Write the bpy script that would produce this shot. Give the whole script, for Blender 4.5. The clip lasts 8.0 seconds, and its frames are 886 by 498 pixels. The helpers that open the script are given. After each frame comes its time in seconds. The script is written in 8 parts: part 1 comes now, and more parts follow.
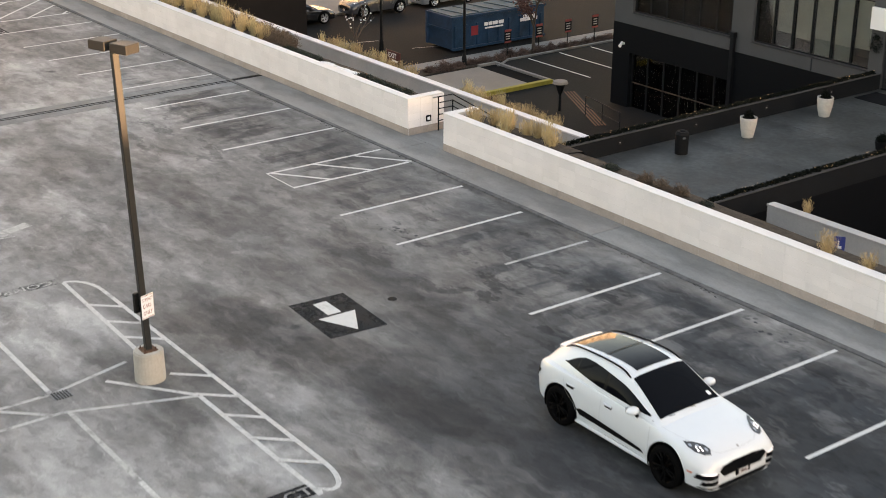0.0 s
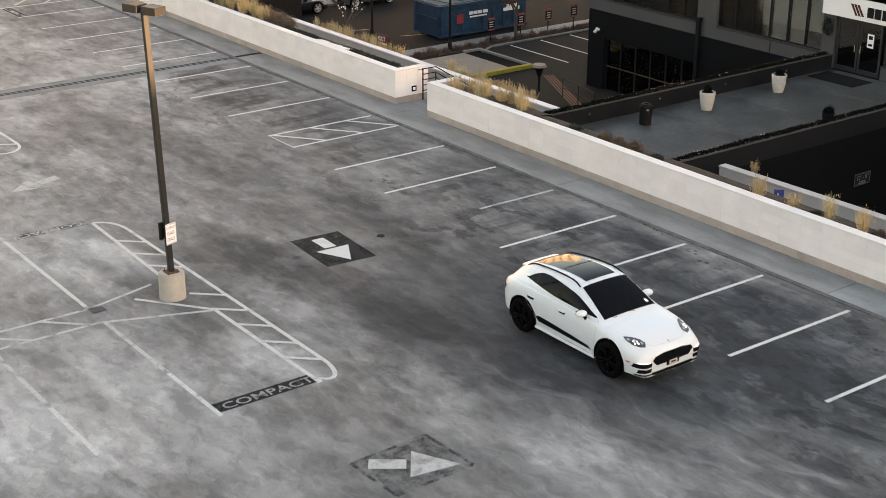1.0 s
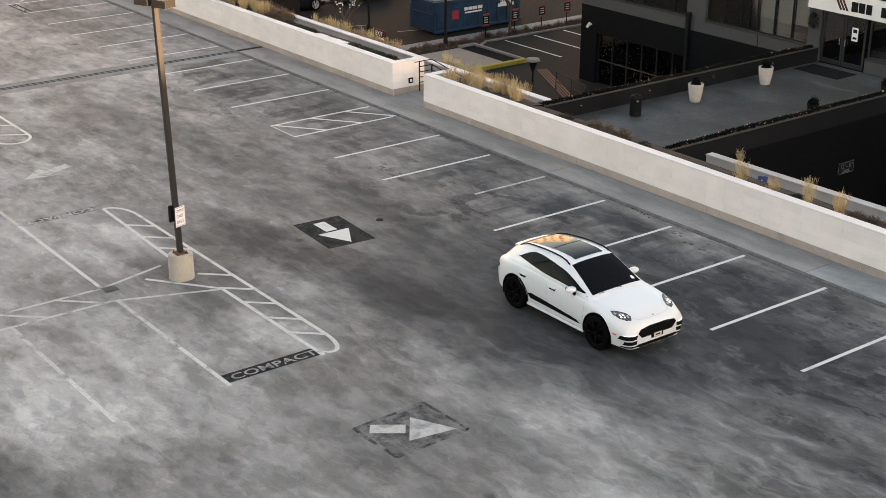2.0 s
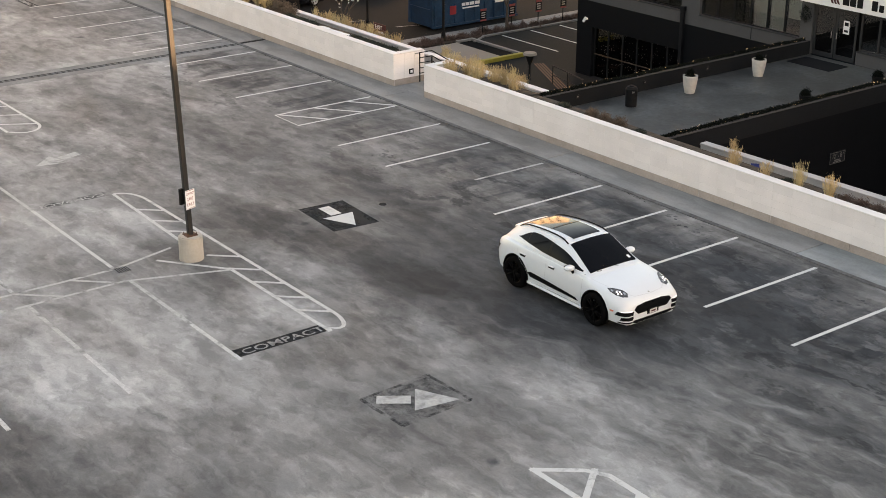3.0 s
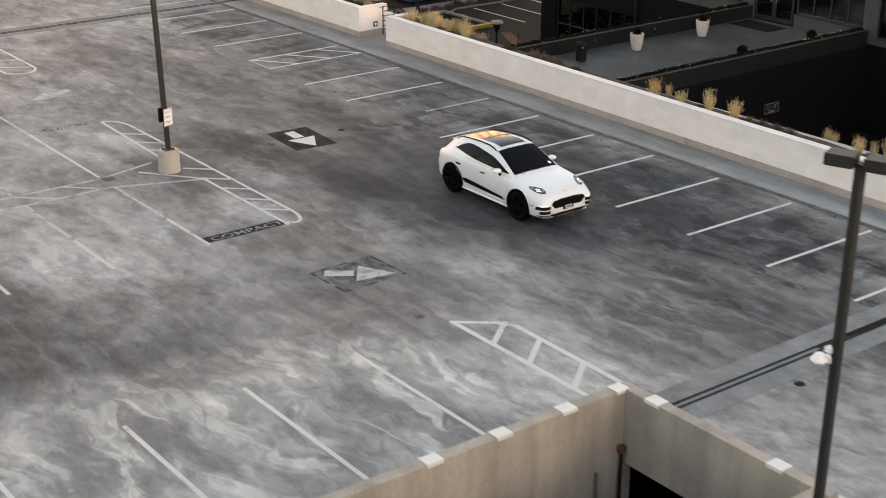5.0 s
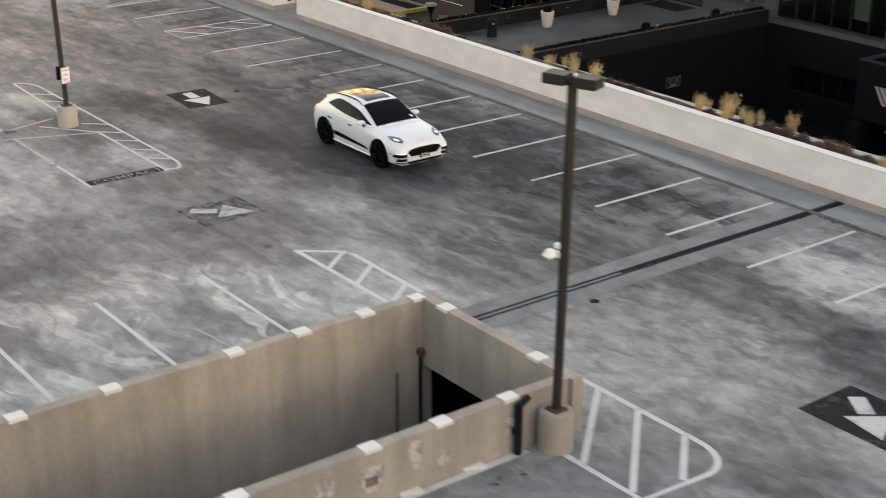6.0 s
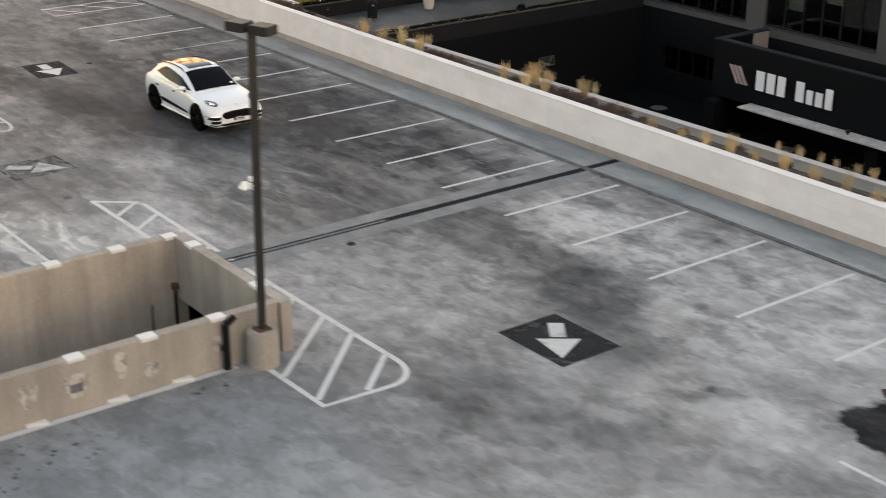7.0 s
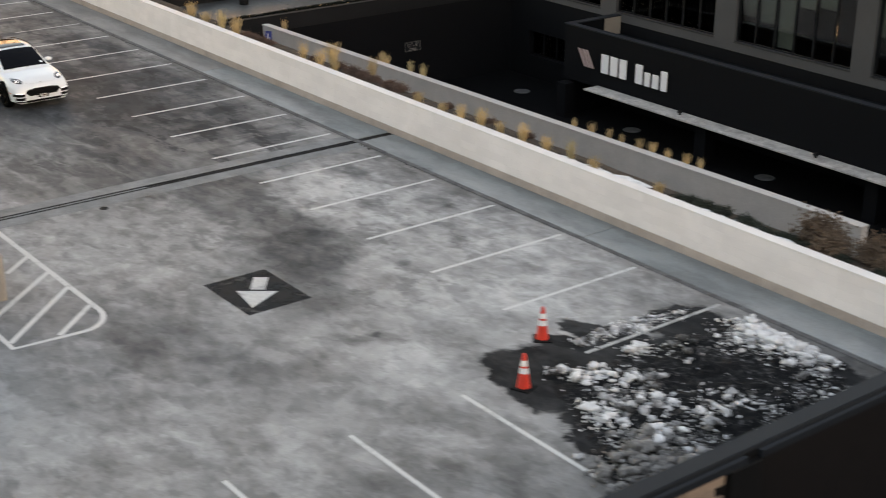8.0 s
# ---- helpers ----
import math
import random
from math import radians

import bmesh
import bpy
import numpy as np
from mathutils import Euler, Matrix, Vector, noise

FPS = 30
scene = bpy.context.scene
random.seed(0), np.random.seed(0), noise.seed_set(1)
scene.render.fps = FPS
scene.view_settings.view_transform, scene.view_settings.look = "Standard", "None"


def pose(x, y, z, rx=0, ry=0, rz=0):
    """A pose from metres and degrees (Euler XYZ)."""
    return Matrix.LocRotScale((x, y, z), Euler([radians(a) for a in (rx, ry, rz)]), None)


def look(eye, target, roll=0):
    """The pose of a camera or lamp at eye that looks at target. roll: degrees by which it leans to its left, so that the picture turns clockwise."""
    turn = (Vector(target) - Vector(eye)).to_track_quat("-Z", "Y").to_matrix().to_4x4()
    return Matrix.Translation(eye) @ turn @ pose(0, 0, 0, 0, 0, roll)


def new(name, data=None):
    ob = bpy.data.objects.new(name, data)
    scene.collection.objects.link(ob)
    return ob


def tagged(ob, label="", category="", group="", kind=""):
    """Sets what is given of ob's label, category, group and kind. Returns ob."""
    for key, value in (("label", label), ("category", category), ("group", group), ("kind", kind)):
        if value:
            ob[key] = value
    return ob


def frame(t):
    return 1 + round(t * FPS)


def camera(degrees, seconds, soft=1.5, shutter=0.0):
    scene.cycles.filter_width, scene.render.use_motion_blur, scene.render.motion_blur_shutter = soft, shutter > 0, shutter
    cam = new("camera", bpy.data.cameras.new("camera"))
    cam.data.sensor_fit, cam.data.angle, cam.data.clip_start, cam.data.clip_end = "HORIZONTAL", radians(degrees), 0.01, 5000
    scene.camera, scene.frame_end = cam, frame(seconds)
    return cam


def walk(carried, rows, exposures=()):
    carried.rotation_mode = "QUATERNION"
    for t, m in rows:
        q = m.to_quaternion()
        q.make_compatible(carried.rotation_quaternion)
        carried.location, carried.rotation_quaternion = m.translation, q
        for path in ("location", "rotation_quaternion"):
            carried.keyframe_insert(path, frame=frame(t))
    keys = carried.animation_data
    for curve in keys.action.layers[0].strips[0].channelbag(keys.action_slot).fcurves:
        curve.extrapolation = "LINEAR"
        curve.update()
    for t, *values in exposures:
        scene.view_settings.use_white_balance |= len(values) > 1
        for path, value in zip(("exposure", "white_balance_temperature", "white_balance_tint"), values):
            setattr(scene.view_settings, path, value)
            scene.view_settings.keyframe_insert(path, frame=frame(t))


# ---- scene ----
cam = camera(34.9, 8.0, soft=0.8, shutter=0.4)
PATH = [
    (0, (29.583, -22.435, 12.881), (28.087, -21.332, 12.142), 0.1),
    (0.5, (31.83, -23.905, 13.014), (30.338, -22.795, 12.277), 0.3),
    (1, (33.72, -25.173, 13.225), (32.231, -24.06, 12.488), 0.2),
    (1.2, (34.208, -25.502, 13.292), (32.72, -24.388, 12.554), 0.15),
    (2.3, (35.213, -26.359, 13.457), (33.729, -25.241, 12.717), 0.1),
    (2.5, (35.375, -26.526, 13.45), (33.892, -25.407, 12.71), 0.1),
    (3, (35.875, -27.005, 13.426), (34.394, -25.883, 12.686), 0.1),
    (3.5, (36.549, -27.566, 13.334), (35.069, -26.442, 12.595), 0.1),
    (4, (37.586, -28.273, 13.244), (36.107, -27.149, 12.503), 0.1),
    (4.2, (38.122, -28.563, 13.199), (36.644, -27.439, 12.458), 0.1),
    (5.3, (42.332, -29.21, 12.836), (40.856, -28.081, 12.096), 0.25),
    (5.5, (43.327, -29.084, 12.811), (41.851, -27.954, 12.071), 0.3),
    (6, (46.046, -28.431, 12.719), (44.573, -27.3, 11.977), 0.4),
    (6.5, (48.913, -27.294, 12.688), (47.442, -26.163, 11.944), 0.4),
    (7, (51.815, -25.853, 12.617), (50.345, -24.72, 11.873), 0.4),
    (7.5, (54.891, -24.067, 12.596), (53.418, -22.937, 11.851), 0.4),
    (8, (57.879, -22.152, 12.823), (56.41, -21.023, 12.072), 0.3),
]
walk(cam, [(t, look(eye, target, roll)) for t, eye, target, roll in PATH], [(0.0, 2.92, 8750.0, 26.5), (1.0, 2.86, 8750.0, 26.5), (3.0, 2.79, 8950.0, 28.5), (4.0, 2.73, 8950.0, 28.5), (6.0, 2.71, 8950.0, 28.5), (8.0, 2.70, 9000.0, 28.0)])

# ---- sky and sun: clear dusk, the low sun reaches only what stands above the shade of the tall block to the east
SUN_EL, SUN_AZ = 5.0, 80.0
world = bpy.data.worlds.new("dusk_sky")
scene.world = world
world.use_nodes = True
wn = world.node_tree.nodes
sky = wn.new("ShaderNodeTexSky")
sky.sky_type = 'NISHITA'
sky.sun_disc = False
sky.sun_elevation = radians(SUN_EL)
sky.sun_rotation = radians(SUN_AZ)
sky.air_density = 1.0
sky.dust_density = 0.5
wn["Background"].inputs["Strength"].default_value = 0.15
world.node_tree.links.new(sky.outputs["Color"], wn["Background"].inputs["Color"])

sun_data = bpy.data.lights.new("sun", 'SUN')
sun_data.energy = 3.0
sun_data.angle = radians(0.6)
sun_data.color = (1.0, 0.74, 0.46)
sun = new("sun", sun_data)
az, el = radians(SUN_AZ), radians(SUN_EL)
to_sun = Vector((math.sin(az) * math.cos(el), math.cos(az) * math.cos(el), math.sin(el)))
sun.matrix_world = look(to_sun * 90, (0, 0, 0))


# ---- materials
def node_mat(name):
    m = bpy.data.materials.new(name)
    m.use_nodes = True
    nt = m.node_tree
    return m, nt.nodes, nt.links, nt.nodes["Principled BSDF"]


def noise_node(n, l, vec, scale, detail=5.0, rough=0.6, dist=0.0):
    t = n.new("ShaderNodeTexNoise")
    t.inputs["Scale"].default_value = scale
    t.inputs["Detail"].default_value = detail
    t.inputs["Roughness"].default_value = rough
    t.inputs["Distortion"].default_value = dist
    if vec is not None:
        l.new(vec, t.inputs["Vector"])
    return t.outputs["Fac"]


def ramp_node(n, l, fac, a, b, lo=0.0, hi=1.0):
    r = n.new("ShaderNodeMapRange")
    r.inputs["From Min"].default_value = a
    r.inputs["From Max"].default_value = b
    r.inputs["To Min"].default_value = lo
    r.inputs["To Max"].default_value = hi
    r.clamp = True
    l.new(fac, r.inputs["Value"])
    return r.outputs["Result"]


def mix_col(n, l, fac, a, b, mode='MIX'):
    m = n.new("ShaderNodeMix")
    m.data_type = 'RGBA'
    m.blend_type = mode
    for sock, v in ((m.inputs["Factor"], fac), (m.inputs[6], a), (m.inputs[7], b)):
        if isinstance(v, bpy.types.NodeSocket):
            l.new(v, sock)
        elif isinstance(v, (int, float)):
            sock.default_value = v
        else:
            sock.default_value = (*v, 1.0)
    return m.outputs[2]


def math_node(n, l, op, a, b=0.0):
    m = n.new("ShaderNodeMath")
    m.operation = op
    for i, v in enumerate((a, b)):
        if isinstance(v, bpy.types.NodeSocket):
            l.new(v, m.inputs[i])
        else:
            m.inputs[i].default_value = v
    return m.outputs[0]


def bump(n, l, bsdf, height, strength, dist=0.01):
    b = n.new("ShaderNodeBump")
    b.inputs["Strength"].default_value = strength
    b.inputs["Distance"].default_value = dist
    l.new(height, b.inputs["Height"])
    l.new(b.outputs["Normal"], bsdf.inputs["Normal"])


def position(n):
    return n.new("ShaderNodeNewGeometry").outputs["Position"]


def surface(name, base, rough=0.6, metal=0.0, vary=0.15, scale=1.5, fine=25.0, bump_s=0.15, tint=None, per_piece=0.0, spec=0.5, coat=0.0):
    """A plain weathered surface: base colour with blotches and grain, and a fine relief."""
    m, n, l, p = node_mat(name)
    pos = position(n)
    big = noise_node(n, l, pos, scale, 5, 0.65, 0.3)
    small = noise_node(n, l, pos, fine, 4, 0.7)
    dark = [c * (1 - vary) for c in base]
    light = [min(1, c * (1 + vary)) for c in (tint or base)]
    col = mix_col(n, l, ramp_node(n, l, big, 0.3, 0.7), dark, light)
    grain = ramp_node(n, l, small, 0.25, 0.75, 1 - vary * 0.7, 1 + vary * 0.7)
    col = mix_col(n, l, 1.0, col, grain, 'MULTIPLY')
    if per_piece:
        rnd = n.new("ShaderNodeObjectInfo").outputs["Random"]
        col = mix_col(n, l, 1.0, col, ramp_node(n, l, rnd, 0, 1, 1 - per_piece, 1 + per_piece), 'MULTIPLY')
    l.new(col, p.inputs["Base Color"])
    p.inputs["Metallic"].default_value = metal
    p.inputs["Specular IOR Level"].default_value = spec
    p.inputs["Coat Weight"].default_value = coat
    p.inputs["Coat Roughness"].default_value = 0.05
    l.new(ramp_node(n, l, big, 0.2, 0.8, max(0.02, rough - 0.08), min(1, rough + 0.08)), p.inputs["Roughness"])
    if bump_s:
        bump(n, l, p, small, bump_s)
    return m


def blob(n, l, wob, x, y, rx, ry, turn, soft=0.5):
    """A ragged patch on the deck: 1 inside, 0 outside."""
    mp = n.new("ShaderNodeMapping")
    mp.vector_type = 'TEXTURE'
    mp.inputs["Location"].default_value = (x, y, 0)
    mp.inputs["Rotation"].default_value = (0, 0, radians(turn))
    mp.inputs["Scale"].default_value = (rx, ry, 1e3)
    l.new(wob, mp.inputs["Vector"])
    ln = n.new("ShaderNodeVectorMath")
    ln.operation = 'LENGTH'
    l.new(mp.outputs[0], ln.inputs[0])
    return ramp_node(n, l, ln.outputs["Value"], 1 + soft, 1 - soft)


def wobble(n, l, pos, scale, amount, detail=5):
    t = n.new("ShaderNodeTexNoise")
    t.inputs["Scale"].default_value = scale
    t.inputs["Detail"].default_value = detail
    t.inputs["Roughness"].default_value = 0.62
    l.new(pos, t.inputs["Vector"])
    s = n.new("ShaderNodeVectorMath")
    s.operation = 'SUBTRACT'
    l.new(t.outputs["Color"], s.inputs[0])
    s.inputs[1].default_value = (0.5, 0.5, 0.5)
    k = n.new("ShaderNodeVectorMath")
    k.operation = 'SCALE'
    l.new(s.outputs[0], k.inputs[0])
    k.inputs["Scale"].default_value = amount
    a = n.new("ShaderNodeVectorMath")
    a.operation = 'ADD'
    l.new(pos, a.inputs[0])
    l.new(k.outputs[0], a.inputs[1])
    return a.outputs[0]


def deck_concrete(name, west, east):
    """Parking deck: worn concrete with tyre grime, salt bloom, old sealer and the melt water of the snow heap."""
    m, n, l, p = node_mat(name)
    pos = position(n)
    wob = wobble(n, l, pos, 0.45, 2.6)
    wob2 = wobble(n, l, pos, 1.6, 0.40, 2.5)
    wob3 = wobble(n, l, pos, 0.7, 1.3)
    swirl = wobble(n, l, wobble(n, l, pos, 0.35, 1.9, 1), 1.0, 0.75, 1.5)
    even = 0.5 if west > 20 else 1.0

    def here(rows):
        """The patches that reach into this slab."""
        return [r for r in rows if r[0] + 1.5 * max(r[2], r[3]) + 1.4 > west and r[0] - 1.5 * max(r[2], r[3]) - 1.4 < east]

    def times(a, b):
        return math_node(n, l, 'MULTIPLY', a, b)

    def streak_space(vec, turn, sx, sy):
        st = n.new("ShaderNodeMapping")
        st.inputs["Rotation"].default_value = (0, 0, radians(turn))
        st.inputs["Scale"].default_value = (sx ** even, sy ** even, 1)
        l.new(vec, st.inputs["Vector"])
        return st.outputs[0]

    def streaks(vec, turn, sx, sy, scale, detail=4.0, rough=0.5):
        return noise_node(n, l, streak_space(vec, turn, sx, sy), scale, detail, rough, 0.15)

    cloud = noise_node(n, l, wob2, 0.15, 4, 0.5, 0.3)
    mott = streaks(swirl, 7, 0.45, 1.0, 0.62, 5, 0.52)
    mott2 = streaks(wob2, -5, 0.55, 1.3, 1.7, 8, 0.60)
    fleck = streaks(wob2, 9, 0.50, 1.4, 2.6, 9, 0.66)
    tide = noise_node(n, l, wob2, 0.24, 7, 0.56, 0.2)
    grain = noise_node(n, l, pos, 22, 5, 0.75)
    along = streaks(swirl, 4, 0.22, 1.5, 0.8)
    drive = streaks(swirl, 14, 0.30, 1.3, 0.75, 6, 0.56)
    drag = streaks(swirl, -9, 0.30, 1.3, 0.7, 4, 0.48)
    marble = noise_node(n, l, streak_space(swirl, -14, 0.34, 1.25), 1.25, 5, 0.5, 0.7)
    col = mix_col(n, l, ramp_node(n, l, cloud, 0.38, 0.62), (0.106, 0.105, 0.103), (0.212, 0.210, 0.206))
    col = mix_col(n, l, 1.0, col, ramp_node(n, l, mott, 0.34, 0.66, 0.76, 1.22), 'MULTIPLY')
    col = mix_col(n, l, 1.0, col, ramp_node(n, l, along, 0.34, 0.66, 0.85, 1.15), 'MULTIPLY')
    col = mix_col(n, l, 1.0, col, ramp_node(n, l, mott2, 0.36, 0.64, 0.88, 1.11), 'MULTIPLY')
    col = mix_col(n, l, ramp_node(n, l, fleck, 0.44, 0.37, 0.0, 0.24), col, (0.058, 0.059, 0.061))
    col = mix_col(n, l, ramp_node(n, l, fleck, 0.58, 0.65, 0.0, 0.12), col, (0.30, 0.30, 0.295))
    # old puddles with a drawn edge, and a brown tinge where dust has dried
    col = mix_col(n, l, ramp_node(n, l, tide, 0.455, 0.435, 0.0, 0.26), col, (0.075, 0.074, 0.073))
    col = mix_col(n, l, ramp_node(n, l, tide, 0.565, 0.585, 0.0, 0.20), col, (0.31, 0.308, 0.30))
    dust = noise_node(n, l, wob2, 0.31, 5, 0.6)
    col = mix_col(n, l, ramp_node(n, l, dust, 0.50, 0.68, 0.0, 0.40), col, (1.07, 0.99, 0.94), 'MULTIPLY')
    scrape = streaks(wob2, 10, 0.07, 1.9, 1.5, 6, 0.6)
    col = mix_col(n, l, ramp_node(n, l, scrape, 0.57, 0.64, 0.0, 0.22), col, (0.32, 0.32, 0.315))
    col = mix_col(n, l, ramp_node(n, l, scrape, 0.42, 0.35, 0.0, 0.30), col, (0.06, 0.06, 0.061))
    light = (0.42, 0.42, 0.415)
    grime = (0.030, 0.035, 0.040)
    sealer = (0.232, 0.245, 0.250)
    wet = (0.011, 0.012, 0.0135)
    spots = ramp_node(n, l, mott, 0.40, 0.60, 0.15, 1.0)
    specks = ramp_node(n, l, mott2, 0.36, 0.62, 0.3, 1.0)
    # salt bloom and bleached bays
    for x, y, rx, ry, turn, amount, soft, gate in here([
            (24.0, -21.5, 1.2, 1.6, 0, 0.3, 0.4, spots), (31.8, -2.3, 6.4, 2.1, 0, 0.9, 0.3, specks), (27.6, -8.4, 3.4, 2.6, 10, 0.5, 0.4, specks), (36.5, -14.5, 3.5, 3.0, 0, 0.35, 0.5, specks), (28.5, -2.6, 2.2, 1.8, 0, 0.55, 0.4, specks), (36, -6, 3.4, 3.6, 20, 0.55, 0.5, spots), (35.5, -3.5, 3.0, 2.8, 0, 0.5, 0.4, specks),
            (38.5, -9.5, 4.5, 4, 0, 0.45, 0.5, spots), (2.6, -12.6, 2.2, 1.1, 10, 0.8, 0.35, spots), (-2.3, -12.6, 2.6, 1.3, 0, 0.6, 0.4, spots), (1.2, -15.6, 3.2, 1.7, 0, 0.6, 0.4, spots),
            (9.9, -11.9, 1.5, 0.55, 8, 0.95, 0.35, spots), (10.2, -17.6, 2.6, 1.3, 35, 0.75, 0.3, specks), (7.4, -16.6, 3.4, 1.5, 8, 0.6, 0.4, spots), (-14, -7, 6.0, 4.5, 30, 0.42, 0.5, spots),
            (12.6, -9.4, 2.2, 0.45, -38, 0.55, 0.4, spots), (7.2, -10.2, 1.8, 0.5, 10, 0.6, 0.4, spots), (17.5, -9.6, 4.2, 0.9, -20, 0.45, 0.5, spots), (10.5, -14.4, 3.5, 1.8, 0, 0.36, 0.5, spots),
            (22.6, -11.8, 2.4, 1.5, 0, 0.7, 0.4, specks), (27, -11.0, 2.4, 1.4, 0, 0.3, 0.5, specks)]):
        k = times(blob(n, l, wob, x, y, rx, ry, turn, soft), gate)
        col = mix_col(n, l, times(k, amount), col, light)
    for x, y, rx, ry, turn, amount in here([
            (-24, -7, 9, 6, 0, 0.32), (36.5, -9.5, 6, 5, 0, 0.12), (35, -2.4, 7, 2.6, 0, 0.22), (29, -10.5, 4.5, 2.6, 0, 0.28), (34, -13, 5, 4, 0, 0.28), (8, -20, 4, 2.5, 0, 0.35), (32, -3, 7, 3, 0, 0.3), (-5, -11.5, 6, 3.5, 0, 0.42), (8, -15.5, 5.5, 3.2, 0, 0.38), (17.8, -11.2, 3.6, 1.8, -10, 0.32), (-21, -8, 13, 7, 0, 0.38), (-40, -8, 14, 9, 0, 0.3), (-6, -4.6, 6, 2.6, 0, 0.36), (-2, -16, 6, 3, 0, 0.3), (0, -8, 3, 2, 0, 0.25)]):
        k = times(blob(n, l, wob, x, y, rx, ry, turn, 0.6), specks)
        col = mix_col(n, l, times(k, amount), col, light)
    # brine that ran off towards the well in swirling streaks
    fan = None
    for x, y, rx, ry in here([(21.2, -14.6, 3.0, 2.2), (20.6, -17.6, 3.4, 2.6), (20.2, -21.0, 3.4, 3.0), (22.6, -17.0, 2.0, 5.0)]):
        b = blob(n, l, wob2, x, y, rx, ry, 0, 0.3)
        fan = b if fan is None else math_node(n, l, 'MAXIMUM', fan, b)
    if fan is not None:
        col = mix_col(n, l, times(fan, ramp_node(n, l, drag, 0.38, 0.62, 0.30, 0.85)), col, (0.42, 0.416, 0.402))
        col = mix_col(n, l, times(fan, ramp_node(n, l, marble, 0.45, 0.38, 0.0, 0.55)), col, (0.185, 0.183, 0.177))
        col = mix_col(n, l, times(fan, ramp_node(n, l, marble, 0.53, 0.60, 0.0, 0.62)), col, (0.57, 0.56, 0.53))
    # tyre grime and old oil, dragged along the driving lane
    smear = ramp_node(n, l, drive, 0.60, 0.42, 0.40, 1.0)
    for x, y, rx, ry in here([(13.6, -4.9, 6.4, 3.9)]):
        col = mix_col(n, l, times(blob(n, l, wob, x, y, rx, ry, 6, 0.30), 0.62), col, grime)
    for x, y, rx, ry, turn, amount, soft, gate in here([
            (4.6, -9.2, 2.4, 0.6, 2, 0.55, 0.3, None), (14.5, -10.4, 3.2, 1.0, -8, 0.30, 0.3, smear), (16.0, -13.0, 2.6, 1.2, 0, 0.22, 0.3, smear), (9.8, -8.3, 2.2, 1.3, 4, 0.60, 0.4, smear), (12.0, -7.5, 3.6, 2.3, 10, 0.70, 0.45, smear), (11.4, -8.3, 2.2, 1.1, 0, 0.45, 0.4, None),
            (16.8, -4.8, 3.8, 1.8, 24, 0.60, 0.4, smear), (14.6, -3.0, 6.0, 2.2, 6, 0.78, 0.4, smear), (19.4, -3.0, 3.4, 1.6, 14, 0.55, 0.4, smear), (9, -1.6, 6, 1.0, 0, 0.62, 0.35, smear),
            (4.0, -5.1, 4.5, 0.7, 3, 0.55, 0.4, smear), (13.4, -1.1, 2.6, 0.5, 6, 0.65, 0.3, smear), (8.6, -0.8, 2.4, 0.5, 0, 0.7, 0.3, smear), (-6, -7.4, 7, 1.3, 4, 0.45, 0.5, smear),
            (28.4, -4.9, 2.4, 0.7, -10, 0.66, 0.2, None), (31.0, -5.6, 1.7, 1.0, -28, 0.70, 0.2, None), (33.2, -6.9, 1.6, 0.8, -40, 0.5, 0.35, smear), (26.2, -5.8, 2.2, 0.5, 0, 0.6, 0.35, smear),
            (34.4, -10.2, 2.0, 1.0, 20, 0.55, 0.4, smear), (33.6, -11.4, 3.0, 2.4, 0, 0.3, 0.5, None), (12.9, -21.6, 4.0, 3.3, 0, 0.42, 0.06, None), (15.8, -17.2, 1.2, 1.5, 0, 0.5, 0.4, smear),
            (26.6, -1.5, 0.9, 0.45, 10, 0.65, 0.35, None), (30.2, -0.9, 0.7, 0.35, 10, 0.5, 0.35, None), (29.3, -2.6, 0.8, 0.3, 10, 0.45, 0.4, None), (1.5, -0.9, 3, 0.8, 0, 0.5, 0.4, smear),
            (22.5, -6.6, 2.8, 1.3, 0, 0.35, 0.5, smear), (-26, -3, 8, 1.6, 0, 0.4, 0.5, smear),
            (7.6, -9.5, 4.0, 1.7, 0, 0.34, 0.10, None), (15.2, -6.3, 8.6, 2.7, 4, 0.30, 0.14, smear), (2.0, -4.2, 9.5, 3.4, 0, 0.26, 0.4, smear), (21.5, -4.4, 4.0, 3.0, 0, 0.40, 0.35, smear)]):
        k = blob(n, l, wob3, x, y, rx, ry, turn, soft)
        k = times(k, gate if gate else ramp_node(n, l, mott2, 0.68, 0.38, 0.55, 1.0))
        col = mix_col(n, l, times(k, amount), col, grime)
    # tyre dirt drawn into the stalls, across the driving lane
    park = streaks(wob2, 3, 1.15, 0.24, 1.25, 6, 0.58)
    for x, y, rx, ry in here([(7.0, -2.1, 5.0, 1.7), (15.5, -2.2, 6.0, 1.9), (21.5, -2.3, 3.4, 1.8), (-9.0, -2.0, 9.0, 1.6)]):
        k = times(blob(n, l, wob2, x, y, rx, ry, 0, 0.3), ramp_node(n, l, park, 0.52, 0.40, 0.0, 0.72))
        col = mix_col(n, l, k, col, grime)
    # crisp scuffs and pale wisps of dust where cars turn in
    scuff = noise_node(n, l, streak_space(wob2, 22, 0.55, 1.2), 0.95, 9, 0.66, 0.3)
